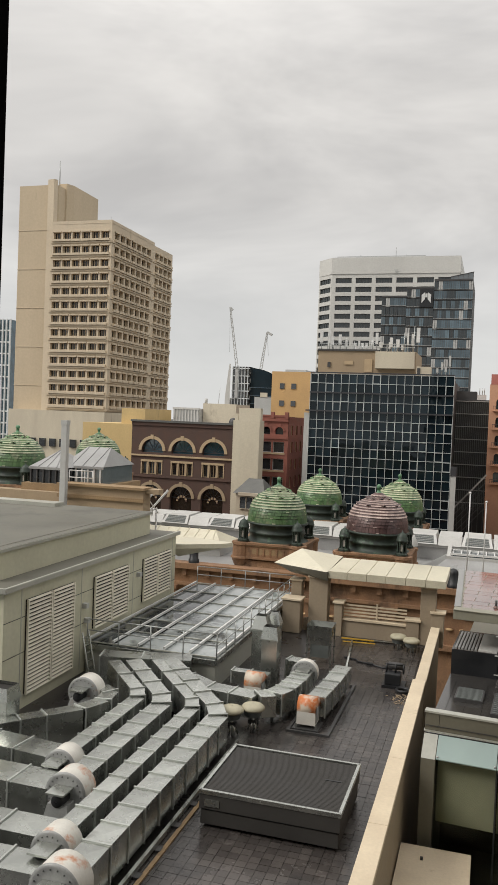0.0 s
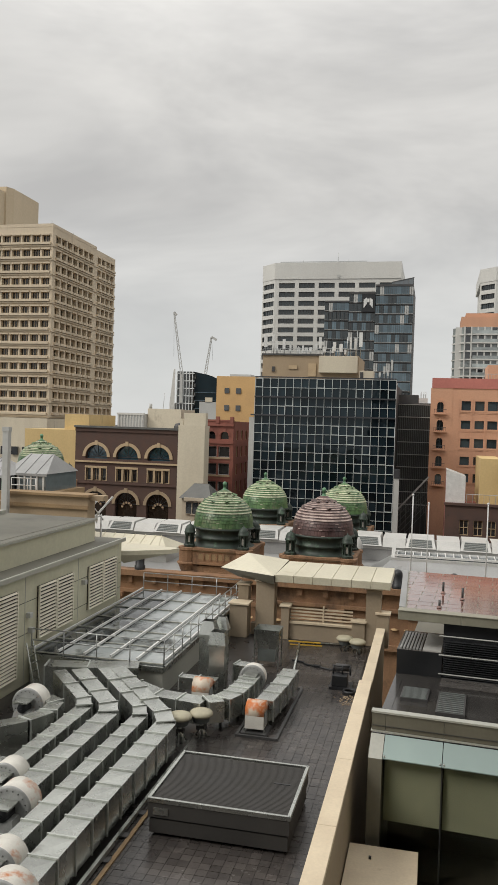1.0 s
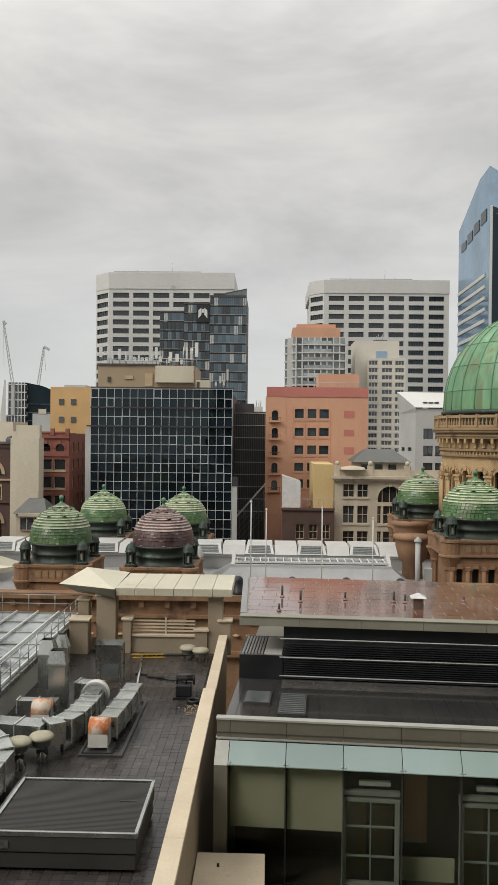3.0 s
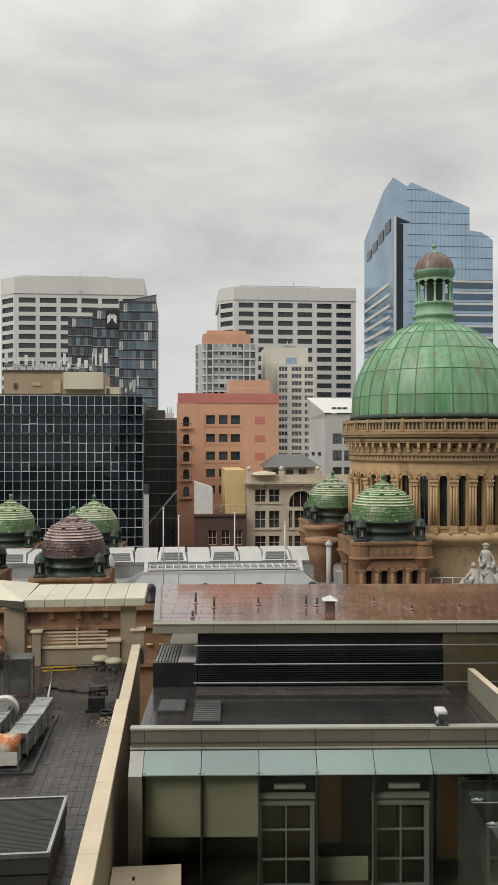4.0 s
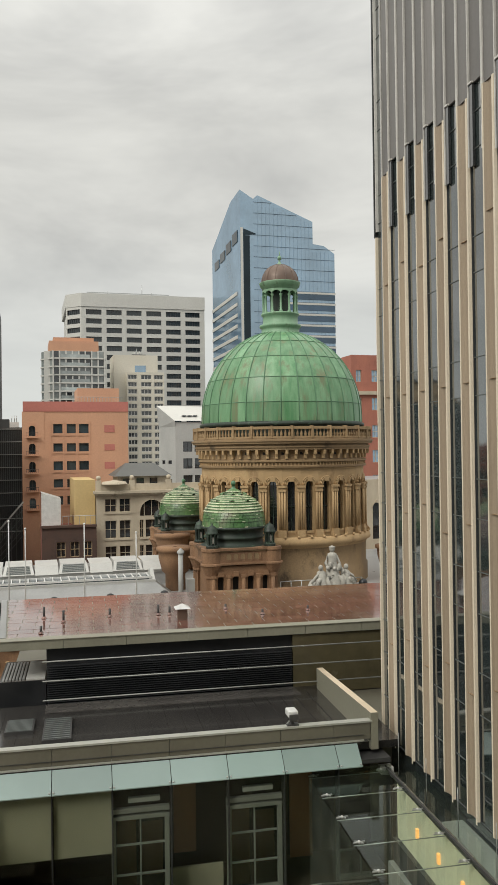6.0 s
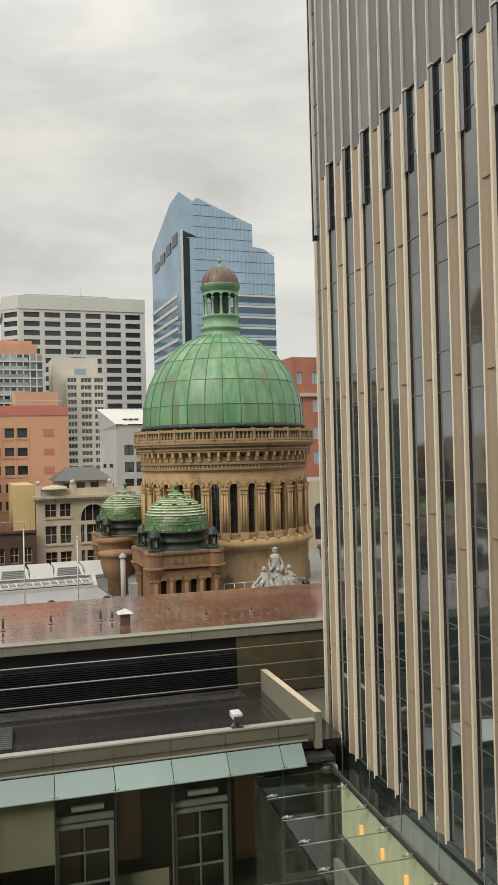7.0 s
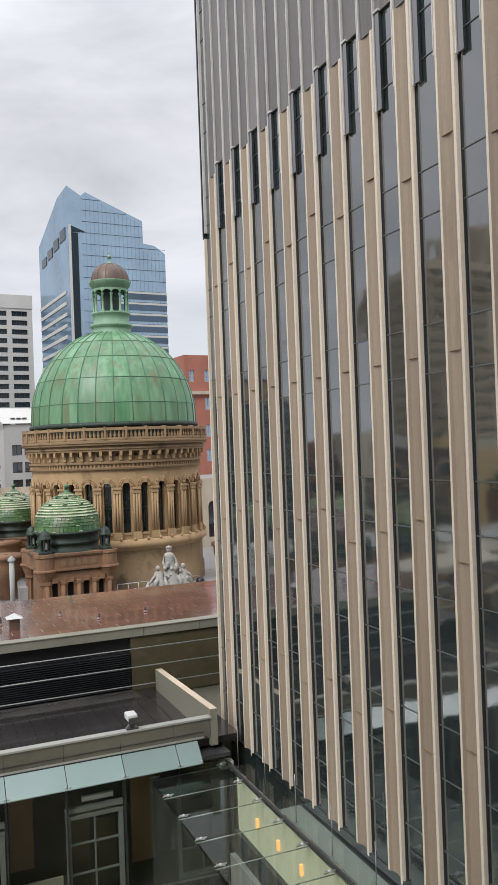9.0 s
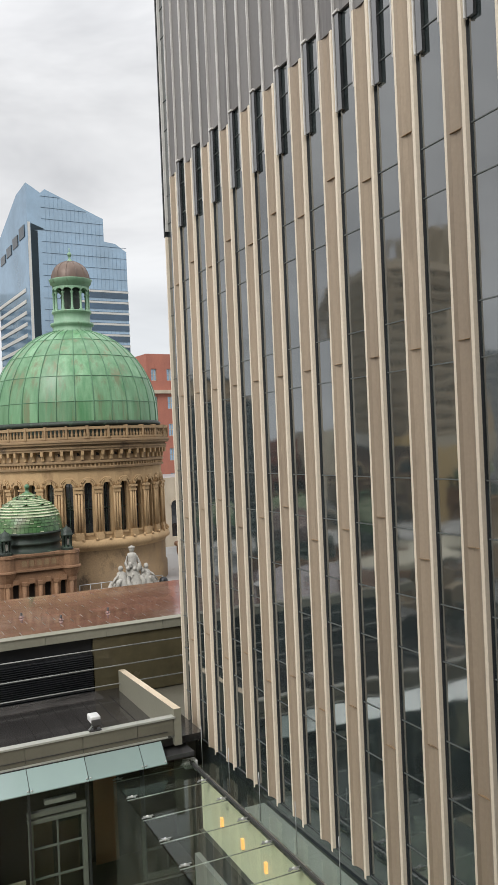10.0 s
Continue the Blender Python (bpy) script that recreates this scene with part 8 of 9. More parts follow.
def hopper():
    t = thing("cooling_hopper", "grey open-topped hopper on splayed legs", "duct", (-6.6, 38, 0))
    q = Mesh()
    lo, hi = [(-7.0, 37.7), (-6.15, 37.7), (-6.15, 38.4), (-7.0, 38.4)], [(-7.2, 37.5), (-5.95, 37.5), (-5.95, 38.6), (-7.2, 38.6)]
    for k in range(4):
        l = (k + 1) % 4
        q.poly([(*lo[k], 0.95), (*lo[l], 0.95), (*hi[l], 1.9), (*hi[k], 1.9)], M_GALV)
    q.poly([(*p, 1.3) for p in [(-7.06, 37.62), (-6.08, 37.62), (-6.08, 38.48), (-7.06, 38.48)]], M_DARK)
    part("bowl", q, t)
    part("box", Mesh().box(-7.0, -6.15, 37.7, 38.4, 0.35, 0.949, M_GALV_DK), t)
    for x, y in ((-7.15, 37.6), (-6.0, 37.6), (-6.0, 38.5), (-7.15, 38.5)):
        part("leg", Mesh().bar((x, y, 0), (x, y, 1.85), 0.06, 0.06, M_GALV), t)


hopper()


def louvred_box():
    t = thing("louvred_roof_box", "large low dark grey roof box with a slatted top", "roof vent", (-4.6, 23, 0))
    x0, x1, y0, y1, z = -6.66, -2.56, 21.33, 24.76, 1.1
    part("lower_case", Mesh().box(x0 + 0.06, x1 - 0.06, y0 + 0.06, y1 - 0.06, 0.1, 0.5, M_BOXGREY), t, "", 0.01)
    part("upper_case", Mesh().box(x0 + 0.02, x1 - 0.02, y0 + 0.02, y1 - 0.02, 0.55, 0.98, M_BOXGREY), t, "", 0.01)
    part("gap_strip", Mesh().box(x0 + 0.1, x1 - 0.1, y0 + 0.1, y1 - 0.1, 0.5, 0.55, M_BLACKMETAL), t)
    for a in ((x0, x1, y0, y0 + 0.09), (x0, x1, y1 - 0.09, y1), (x0, x0 + 0.09, y0 + 0.09, y1 - 0.09), (x1 - 0.09, x1, y0 + 0.09, y1 - 0.09)):
        part("rim", Mesh().box(*a, 0.98, z, M_GALV), t, "grey metal rim")
    part("tray", Mesh().box(x0 + 0.09, x1 - 0.09, y0 + 0.09, y1 - 0.09, 0.98, 1.02, M_BOXGREY), t)
    n = 44
    me = Mesh().box(0, x1 - x0 - 0.2, 0, 0.055, 0, 0.035, M_BOXGREY).mesh("slat")
    for i in range(n):
        placed("slat", me, Matrix.Translation((x0 + 0.1, y0 + 0.11 + (y1 - y0 - 0.25) * i / n, 1.022)), t)
    part("joint_plate", Mesh().box(-3.4, -2.9, 23.3, 23.36, 1.064, 1.075, M_BLACKMETAL), t)
    for x, y in ((x0 + 0.05, y0 + 0.05), (x1 - 0.05, y0 + 0.05), (x1 - 0.05, y1 - 0.05), (x0 + 0.05, y1 - 0.05)):
        part("corner_fixing", Mesh().lathe(x, y, [(0.03, z), (0.03, z + 0.02), (0.002, z + 0.02)], M_STEEL, 8), t)
    for x in (x0 + 0.2, x1 - 0.35):
        part("foot", Mesh().box(x, x + 0.15, y0 + 0.2, y1 - 0.2, -0.03, 0.1, M_BLACKMETAL), t)
    # Pale metal plate added in place of a reflection on the case.
    part("vent_pane", Mesh().box(x0 + 0.18, x0 + 0.62, y0 - 0.004, y0 + 0.02, 0.64, 0.84, M_GALV), t, "pale plate imitating a reflection on the side")


louvred_box()

# kerb rail beside the ducts, pipes, cables and small clutter
t = thing("timber_kerb", "weathered steel and timber kerb rail by the ducts", "kerb", (-7.2, 22, 0))
part("rail", Mesh().box(-7.36, -7.26, 15, 27.2, 0.06, 0.2, M_GALV), t)
part("board", Mesh().box(-7.12, -7.0, 15, 26.6, -0.01, 0.05, M_SAND_DK), t, "weathered board")
for i in range(9):
    part("block", Mesh().box(-7.35, -7.1, 15.6 + 1.35 * i, 15.85 + 1.35 * i, -0.03, 0.06, M_DKGREY), t)
t = thing("fan_plinth", "low dark frame under the fan set", "plinth", (-5.2, 32, 0))
for a in ((-6.0, -5.9, 29.1, 35.2), (-4.5, -4.38, 29.1, 35.2), (-5.9, -4.5, 29.1, 29.2), (-5.9, -4.5, 35.1, 35.2)):
    part("kerb", Mesh().box(*a, -0.02, 0.09, M_DKGREY), t)
t = thing("drain_pipe", "pale grey pipe lying along the deck", "pipe", (-5.9, 40, 0))
part("run", Mesh().tube([(-5.0, 35.6, 0.06), (-5.75, 42.5, 0.06), (-5.6, 42.75, 0.06), (-2.4, 43.0, 0.06)], 0.06, M_GALV, 8), t)
t = thing("cable", "black cable loop on the deck", "cable", (-4.6, 38.6, 0))
part("run", Mesh().tube([(-5.6, 39.4, 0.03), (-5.0, 39.2, 0.03), (-4.9, 38.9, 0.03), (-4.2, 38.7, 0.04), (-3.6, 38.4, 0.03), (-3.2, 38.5, 0.03)], 0.05, M_BLACKMETAL, 6), t)
part("joint", Mesh().box(-4.4, -4.1, 38.6, 38.8, 0.0, 0.1, M_BLACKMETAL).box(-3.4, -3.15, 38.35, 38.55, 0.0, 0.12, M_BLACKMETAL), t)
t = thing("yellow_barrier", "yellow folded barrier lying by the wall", "barrier", (-5.3, 42.4, 0))
part("top_bar", Mesh().bar((-6.3, 42.3, 0.18), (-4.6, 42.55, 0.14), 0.06, 0.06, M_YELPLASTIC), t)
part("low_bar", Mesh().bar((-6.2, 42.1, 0.06), (-4.5, 42.3, 0.06), 0.05, 0.05, M_YELPLASTIC), t)
t = thing("pump_set", "black pump and valve set on a frame", "pump", (-2.7, 36.2, 0))
part("frame", Mesh().box(-3.3, -2.3, 35.6, 36.6, 0.0, 0.12, M_BLACKMETAL), t)
part("casing", Mesh().box(-3.2, -2.5, 35.7, 36.3, 0.12, 0.62, M_BLACKMETAL), t, "", 0.04)
part("motor", Mesh().tube([(-3.1, 36.4, 0.8), (-2.4, 36.4, 0.8)], 0.16, M_DKGREY, 10), t)
for x in (-3.15, -2.75, -2.4):
    part("valve", Mesh().tube([(x, 36.0, 0.6), (x, 36.0, 1.0)], 0.05, M_BLACKMETAL, 6), t)
part("handle", Mesh().tube([(-3.2, 36.0, 0.98), (-2.4, 36.0, 0.98)], 0.04, M_BLACKMETAL, 6), t)
part("coil", Mesh().lathe(-2.35, 35.3, [(0.28, 0.02), (0.32, 0.1), (0.28, 0.18), (0.2, 0.1), (0.28, 0.02)], M_BLACKMETAL, 14), t)
t = thing("dry_leaves", "scatter of brown wet leaves on the deck", "leaves", (-2.4, 34.5, 0), kind="stuff")
q, rnd = Mesh(), random.Random(12)
for i in range(120):
    x, y, a, s = -2.3 + rnd.gauss(0, 0.25), 34.4 + rnd.gauss(0, 0.5), rnd.uniform(0, 6.3), rnd.uniform(0.03, 0.07)
    x = min(x, -1.9)
    q.poly([(x + s * math.cos(a), y + s * math.sin(a), 0.012), (x + s * 0.5 * math.cos(a + 1.6), y + s * 0.5 * math.sin(a + 1.6), 0.03), (x - s * math.cos(a), y - s * math.sin(a), 0.012), (x - s * 0.5 * math.cos(a + 1.6), y - s * 0.5 * math.sin(a + 1.6), 0.03)], M_TAN)
part("leaf_litter", q, t)


# ---- terrace end: awning on piers, balustrade ----
def terrace_end():
    t = thing("terrace_awning", "cream standing-seam metal awning with a pointed wing", "awning", (-5, 45, 2.7))
    n = 6
    xs = [-7.3 + (6.25) * i / n for i in range(n + 1)]
    for a, b in zip(xs, xs[1:]):
        q = Mesh().box(a + 0.01, b - 0.01, 43.0, 47.6, 3.14, 3.55, M_AWNING)
        part("panel", q, t, "", 0.02)
    q = Mesh()
    top = [(-7.32, 42.8, 3.5), (-10.5, 43.6, 3.62), (-9.9, 47.2, 3.62), (-7.32, 47.6, 3.62)]
    mid = (-9.5, 46.0, 4.15)
    low = [(-7.32, 43.0, 3.0), (-9.6, 44.0, 3.1), (-9.3, 46.8, 3.1), (-7.32, 47.6, 3.0)]
    for k in range(4):
        l = (k + 1) % 4
        q.poly([top[k], top[l], mid], M_AWNING)
        q.poly([low[k], low[l], top[l], top[k]], M_FASCIA)
    q.poly(low[::-1], M_FASCIA)
    part("wing", q, t, "pointed cream metal wing")
    part("beam", Mesh().box(-9.6, -1.3, 45.0, 45.6, 2.85, 3.138, M_DKGREY), t)
    p = thing("terrace_piers", "tan rendered piers at the terrace's end", "pier", (-6, 43.6, 0))
    for x0, x1, y0, y1, z in ((-9.75, -8.75, 42.9, 43.8, 1.75), (-8.4, -7.35, 43.4, 44.2, 3.03), (-2.35, -1.55, 43.4, 44.2, 3.03), (-1.75, -1.1, 43.25, 43.9, 1.75), (-3.05, -2.36, 43.3, 43.9, 1.2), (-6.95, -6.5, 43.3, 44.0, 1.75), (-9.6, -9.0, 44.2, 44.8, 2.6)):
        part("pier", Mesh().box(x0, x1, y0, y1, -0.03, z, M_PARAPET), p, "", 0.02)
        part("pier_cap", Mesh().box(x0 - 0.08, x1 + 0.08, y0 - 0.08, y1 + 0.08, z, z + 0.1, M_CAPSTONE), p, "", 0.01)
    part("pier_wall", Mesh().box(-11.5, -9.76, 43.6, 44.2, -0.03, 0.9, M_PARAPET).box(-8.74, -6.96, 43.8, 44.15, -0.03, 0.6, M_PARAPET), p)
    b = thing("balustrade", "cream horizontal-bar balustrade on a rendered wall", "balustrade", (-4.8, 43.6, 0))
    part("wall", Mesh().box(-6.49, -1.8, 43.5, 43.9, -0.03, 0.85, M_PARAPET), b)
    part("coping", Mesh().box(-6.49, -3.06, 43.42, 43.98, 0.85, 0.95, M_CAPSTONE), b)
    for z in (1.12, 1.3, 1.48, 1.66):
        part("bar", Mesh().bar((-6.48, 43.7, z), (-3.06, 43.7, z), 0.07, 0.08, M_CAPSTONE), b)
    part("post", Mesh().box(-4.7, -4.62, 43.64, 43.76, 0.95, 1.85, M_CAPSTONE), b)


terrace_end()


# ---- glass-fronted wing across the gap ----
WING = Matrix.Translation((-0.78, 26.4, 0)) @ Matrix.Rotation(radians(-4.0), 4, "Z")


def wing(q):
    q.v = [tuple(WING @ Vector(v)) for v in q.v]
    return q


def glass_wing():
    t = thing("glass_wing", "low wing with a grey fascia, aqua glass awning and glass front", "building", (5, 29, 0))
    part("base", wing(Mesh().box(-0.05, 22, 1.9, 18, G, 1.35, M_FASCIA)), t)
    part("roof_deck", wing(Mesh().box(0.0, 14.0, 0.22, 7.0, 1.45, 1.7, M_ROOFBLK)), t, "wet dark roof deck")
    w = 1.85
    for i in range(8):
        a, b = (0.0, 0.45) if i == 0 else (0.45 + w * (i - 1), 0.45 + w * i)
        b = min(b, 12.85)
        part("fascia_panel", wing(Mesh().box(a + 0.006, b - 0.006, 0.0, 0.2, 1.87, 2.44, M_FASCIA)), t, "", 0.008)
    part("fascia_trim", wing(Mesh().box(-0.02, 12.9, -0.04, 0.26, 2.44, 2.5, M_PLANTCAP)), t)
    part("lower_trim", wing(Mesh().box(-0.02, 12.6, -0.05, 0.2, 1.825, 1.868, M_PLANTCAP)), t)
    q = Mesh()
    q.box(0, 12.6, -0.03, -0.004, 2.02, 2.035, M_DKGREY)
    part("fascia_groove", wing(q), t)
    # awning panes
    for i in range(7):
        a, b = 0.45 + w * i, 0.45 + w * (i + 1)
        if i == 6:
            b = a + 0.8
        q = Mesh()
        za, zb = 1.78, 1.22
        top, bot = [(a + 0.012, -0.06, za), (b - 0.012, -0.06, za)], [(a + 0.012, -0.62, zb), (b - 0.012, -0.62, zb)]
        q.poly([bot[0], bot[1], top[1], top[0]], M_AQUA)
        q.poly([(x, y, z - 0.03) for x, y, z in (top[0], top[1], bot[1], bot[0])], M_AQUA)
        q.poly([bot[0], (bot[0][0], bot[0][1], zb - 0.03), (bot[1][0], bot[1][1], zb - 0.03), bot[1]], M_AQUA)
        part("awning_pane", wing(q), t, "frosted aqua glass pane")
        for x in (a + 0.06, b - 0.06):
            part("glass_bolt", wing(Mesh().ball((x, -0.58, 1.27), 0.035, M_STEEL, 8)), t)
    q = Mesh()
    q.poly([(0.0, -0.62, 1.18), (0.44, -0.62, 1.18), (0.44, -0.06, 1.78), (0.0, -0.06, 1.78)], M_PLANTCAP)
    q.box(0.0, 0.44, -0.62, 1.6, G, 1.17, M_FASCIA)
    part("end_pier", wing(q), t)
    # glass front
    for i in range(7):
        a, b = 0.45 + w * i, 0.45 + w * (i + 1)
        for za, zb in ((-2.6, 1.16), (-6.4, -2.64), (-10.2, -6.44)):
            o = part("front_pane", wing(Mesh().sheet(a + 0.015, b - 0.015, -0.5, -0.48, za, zb, M_CLEAR, M_GLASSBODY, 2)), t)
            o.visible_shadow = False
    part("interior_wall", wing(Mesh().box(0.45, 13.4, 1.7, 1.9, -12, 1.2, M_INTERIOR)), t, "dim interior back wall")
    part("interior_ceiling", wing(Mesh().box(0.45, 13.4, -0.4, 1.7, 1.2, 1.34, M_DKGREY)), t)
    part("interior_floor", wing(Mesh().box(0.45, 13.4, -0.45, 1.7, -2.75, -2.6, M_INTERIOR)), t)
    for i in range(2):
        a = 0.5 + w * i
        part("roller_blind", wing(Mesh().box(a, a + w - 0.08, -0.3, -0.27, -0.9, 1.15, M_BLIND)), t, "olive roller blind behind the glass")
    for i in range(1, 7):
        x = 0.45 + w * i
        part("glass_rib", wing(Mesh().box(x - 0.02, x + 0.02, -0.46, -0.1, -10, 1.15, M_MULL_DK)), t)
    for a in (4.2, 7.9):
        d = part("inner_window", wing(Mesh().box(a - 0.1, a + 1.75, -0.3, -0.12, 0.3, 0.44, M_FRAMEGREY)), t, "grey framed window behind the glass front")
        for x in (a - 0.08, a + 1.6):
            part("jamb", wing(Mesh().box(x, x + 0.14, -0.3, -0.12, -2.6, 0.22, M_FRAMEGREY)), d)
        part("head", wing(Mesh().box(a - 0.1, a + 1.75, -0.32, -0.1, 0.1, 0.22, M_FRAMEGREY)), d)
        for z in (-0.75, -1.7):
            part("bar", wing(Mesh().box(a + 0.06, a + 1.6, -0.24, -0.16, z, z + 0.045, M_FRAMEGREY)), d)
        part("bar", wing(Mesh().box(a + 0.81, a + 0.85, -0.26, -0.15, -2.6, 0.1, M_FRAMEGREY)), d)
        part("sill", wing(Mesh().box(a - 0.1, a + 1.75, -0.34, -0.1, -2.6, -2.5, M_FRAMEGREY)), d)
        part("curtain", wing(Mesh().box(a + 0.1, a + 0.7, 0.0, 0.04, -2.5, 0.05, M_WARMWOOD).box(a + 0.9, a + 1.56, 0.1, 0.14, -1.9, -0.2, M_WARMWOOD)), d, "warm brown curtain and joinery behind the pane")
        part("glass", wing(Mesh().sheet(a + 0.06, a + 1.6, -0.14, -0.12, -2.6, 0.1, M_CLEAR, M_GLASSBODY, 2)), d)
        part("light_strip", wing(Mesh().box(a + 0.45, a + 1.45, -0.25, -0.1, 0.6, 0.74, M_PLASTICWHITE)), d, "white ceiling luminaire casing")
    part("dado", wing(Mesh().box(6.0, 7.75, 0.2, 0.3, -2.6, -1.85, M_BLIND)), t)
    part("inner_curtain", wing(Mesh().box(6.2, 6.95, 0.9, 0.96, -1.7, 0.6, M_WARMWOOD).box(10.2, 11.0, 0.9, 0.96, -2.3, 0.7, M_WARMWOOD)), t, "brown timber panels inside")
    # recessed louvre wall under the brown roof
    part("back_wall", wing(Mesh().box(1.82, 18, 7.2, 7.5, 1.3, 3.945, M_BLACKMETAL)), t)
    lw = part("louvre_screen", wing(Mesh().box(1.85, 11.9, 7.1, 7.19, 1.5, 3.3, M_BLACKMETAL)), t, "black horizontal louvre screen")
    for i in range(20):
        z = 1.55 + 0.088 * i
        part("slat", wing(Mesh().bar((1.85, 7.0, z), (11.9, 7.0, z), 0.12, 0.03, M_SLATDK)), lw)
    part("olive_panel", wing(Mesh().box(11.95, 18, 7.0, 7.19, 1.4, 3.9, M_OLIVE)), t)
    for z in (2.05, 2.80, 3.56):
        part("tube_rail", wing(Mesh().tube([(1.7, 6.4, z), (16.5, 6.4, z)], 0.028, M_FRAMEGREY, 6)), t)
    q = Mesh().box(1.8, 12, 5.9, 6.95, 1.702, 1.727, M_ROOFDK)
    part("gutter_strip", wing(q), t)
    for i in range(21):
        part("deck_seam", wing(Mesh().box(0.3 + 0.6 * i, 0.33 + 0.6 * i, 0.24, 6.2, 1.7, 1.725, M_ROOFBLK)), t)
    # return wall
    q = Mesh()
    q.poly([(12.86, 0.0, 1.5), (12.86, 6.6, 1.5), (12.86, 6.6, 2.55), (12.86, 0.0, 2.75)], M_EAVE)
    q.poly([(13.12, 0.0, 1.5), (13.12, 6.6, 1.5), (13.12, 6.6, 2.55), (13.12, 0.0, 2.75)], M_EAVE)
    q.poly([(12.86, 0.0, 2.75), (13.12, 0.0, 2.75), (13.12, 6.6, 2.55), (12.86, 6.6, 2.55)], M_CAPSTONE)
    q.poly([(12.86, 0.0, 1.5), (13.12, 0.0, 1.5), (13.12, 0.0, 2.75), (12.86, 0.0, 2.75)], M_EAVE)
    part("return_wall", wing(q), t, "pale return wall with a stone cap")
    # roof hatches and the low block beside the parapet
    for x0, x1, y0, y1 in ((0.5, 1.5, 3.7, 5.0), (1.85, 2.85, 2.6, 4.9)):
        h = part("roof_hatch", wing(Mesh().box(x0, x1, y0, y1, 1.7, 1.82, M_DKGREY)), t, "slatted dark roof hatch")
        n = 11
        for i in range(n):
            y = y0 + (y1 - y0) * (i + 0.5) / n
            part("slat", wing(Mesh().box(x0 + 0.06, x1 - 0.06, y - 0.04, y + 0.02, 1.82, 1.85, M_GALV_DK)), h)
    part("low_block", wing(Mesh().box(0.0, 1.8, 7.0, 10.2, 1.3, 2.7, M_BLACKMETAL, M_ROOFDK)), t)
    for i in range(7):
        part("ribbed_glass", wing(Mesh().box(0.1 + 0.13 * i, 0.18 + 0.13 * i, 7.1, 9.8, 2.702, 2.76, M_ROOFGREY)), t)
    part("pale_sheet", wing(Mesh().box(1.02, 1.75, 7.1, 9.9, 2.702, 2.75, M_ROOFWHITE)), t)
    # Thin steel plate stands in for the bright reflection of a puddle.
    part("flashing", wing(Mesh().box(0.02, 0.5, 0.4, 1.6, 1.702, 1.712, M_STEEL)), t)
    c = thing("security_camera", "white boxed floodlight camera on a bracket", "camera", tuple(WING @ Vector((10.15, 0.3, 2.5))))
    part("housing", wing(Mesh().box(9.98, 10.32, 0.0, 0.5, 2.78, 3.0, M_PLASTICWHITE)), c, "", 0.04)
    part("lens_hood", wing(Mesh().box(10.0, 10.3, -0.06, 0.0, 2.72, 2.9, M_DKGREY)), c)
    part("bracket", wing(Mesh().box(10.1, 10.2, 0.1, 0.2, 2.5, 2.78, M_DKGREY).box(9.95, 10.35, 0.05, 0.3, 2.5, 2.54, M_DKGREY)), c)
    part("arm", wing(Mesh().bar((9.95, 0.15, 2.54), (10.12, 0.15, 2.74), 0.04, 0.04, M_STEEL)), c)
    # brown roof
    r = thing("brown_roof", "wet brown panelled flat roof with a metal eave", "roof", tuple(WING @ Vector((9, 10, 3.9))))
    for k in range(8):
        part("eave", wing(Mesh().box(2.5 * k, 2.49 + 2.5 * k, 6.9, 7.2, 3.93, 4.3, M_EAVE)), r, "", 0.015)
    part("slab", wing(Mesh().prism([(0.05, 7.201), (20, 7.201), (20, 16.2), (-0.75, 16.2)], 3.95, 4.3, M_EAVE, M_EAVE)), r)
    part("eave_flashing", wing(Mesh().box(0.0, 20, 6.86, 7.45, 4.302, 4.33, M_EAVE)), r)
    part("verge", wing(Mesh().bar((0.1, 7.46, 4.32), (-0.64, 16.2, 4.32), 0.26, 0.06, M_ROOFGREY)), r)
    for x, y, h in ((1.54, 11.1, 0.5), (1.57, 8.0, 0.3), (2.42, 10.05, 0.5), (4.43, 10.74, 0.35), (6.6, 10.56, 0.45), (7.1, 10.52, 0.35), (11.2, 9.5, 0.22), (13.4, 9.8, 0.22), (9.8, 11.2, 0.2)):
        v = thing("roof_stub", "short dark pipe stub on the roof", "pipe", tuple(WING @ Vector((x, y, 4.34))), "pipe stubs")
        part("stub", wing(Mesh().tube([(x, y, 4.3), (x, y, 4.34 + h)], 0.05, M_DKGREY, 8)), v)
        part("collar", wing(Mesh().lathe(x, y, [(0.12, 4.34), (0.06, 4.42)], M_BROWNROOF, 8)), v)
    v = thing("roof_vent", "square roof vent with a white pyramid cap", "vent", tuple(WING @ Vector((7.57, 9.47, 4.3))))
    part("casing", wing(Mesh().box(7.35, 7.77, 9.27, 9.69, 4.3, 4.78, M_COPPER_BR)), v)
    q = Mesh()
    q.poly([(7.22, 9.14, 4.8), (7.90, 9.14, 4.8), (7.56, 9.48, 5.0)], M_PLASTICWHITE)
    q.poly([(7.90, 9.14, 4.8), (7.90, 9.82, 4.8), (7.56, 9.48, 5.0)], M_PLASTICWHITE)
    q.poly([(7.90, 9.82, 4.8), (7.22, 9.82, 4.8), (7.56, 9.48, 5.0)], M_PLASTICWHITE)
    q.poly([(7.22, 9.82, 4.8), (7.22, 9.14, 4.8), (7.56, 9.48, 5.0)], M_PLASTICWHITE)
    part("cap", wing(q), v, "white pyramid cap")


glass_wing()

# ---- finned tower at the end of the gap ----
TOWER = Matrix.Translation((13.53, 26.64, 0)) @ Matrix.Rotation(radians(-4.0), 4, "Z")


def turned(q, m):
    q.v = [tuple(m @ Vector(v)) for v in q.v]
    return q


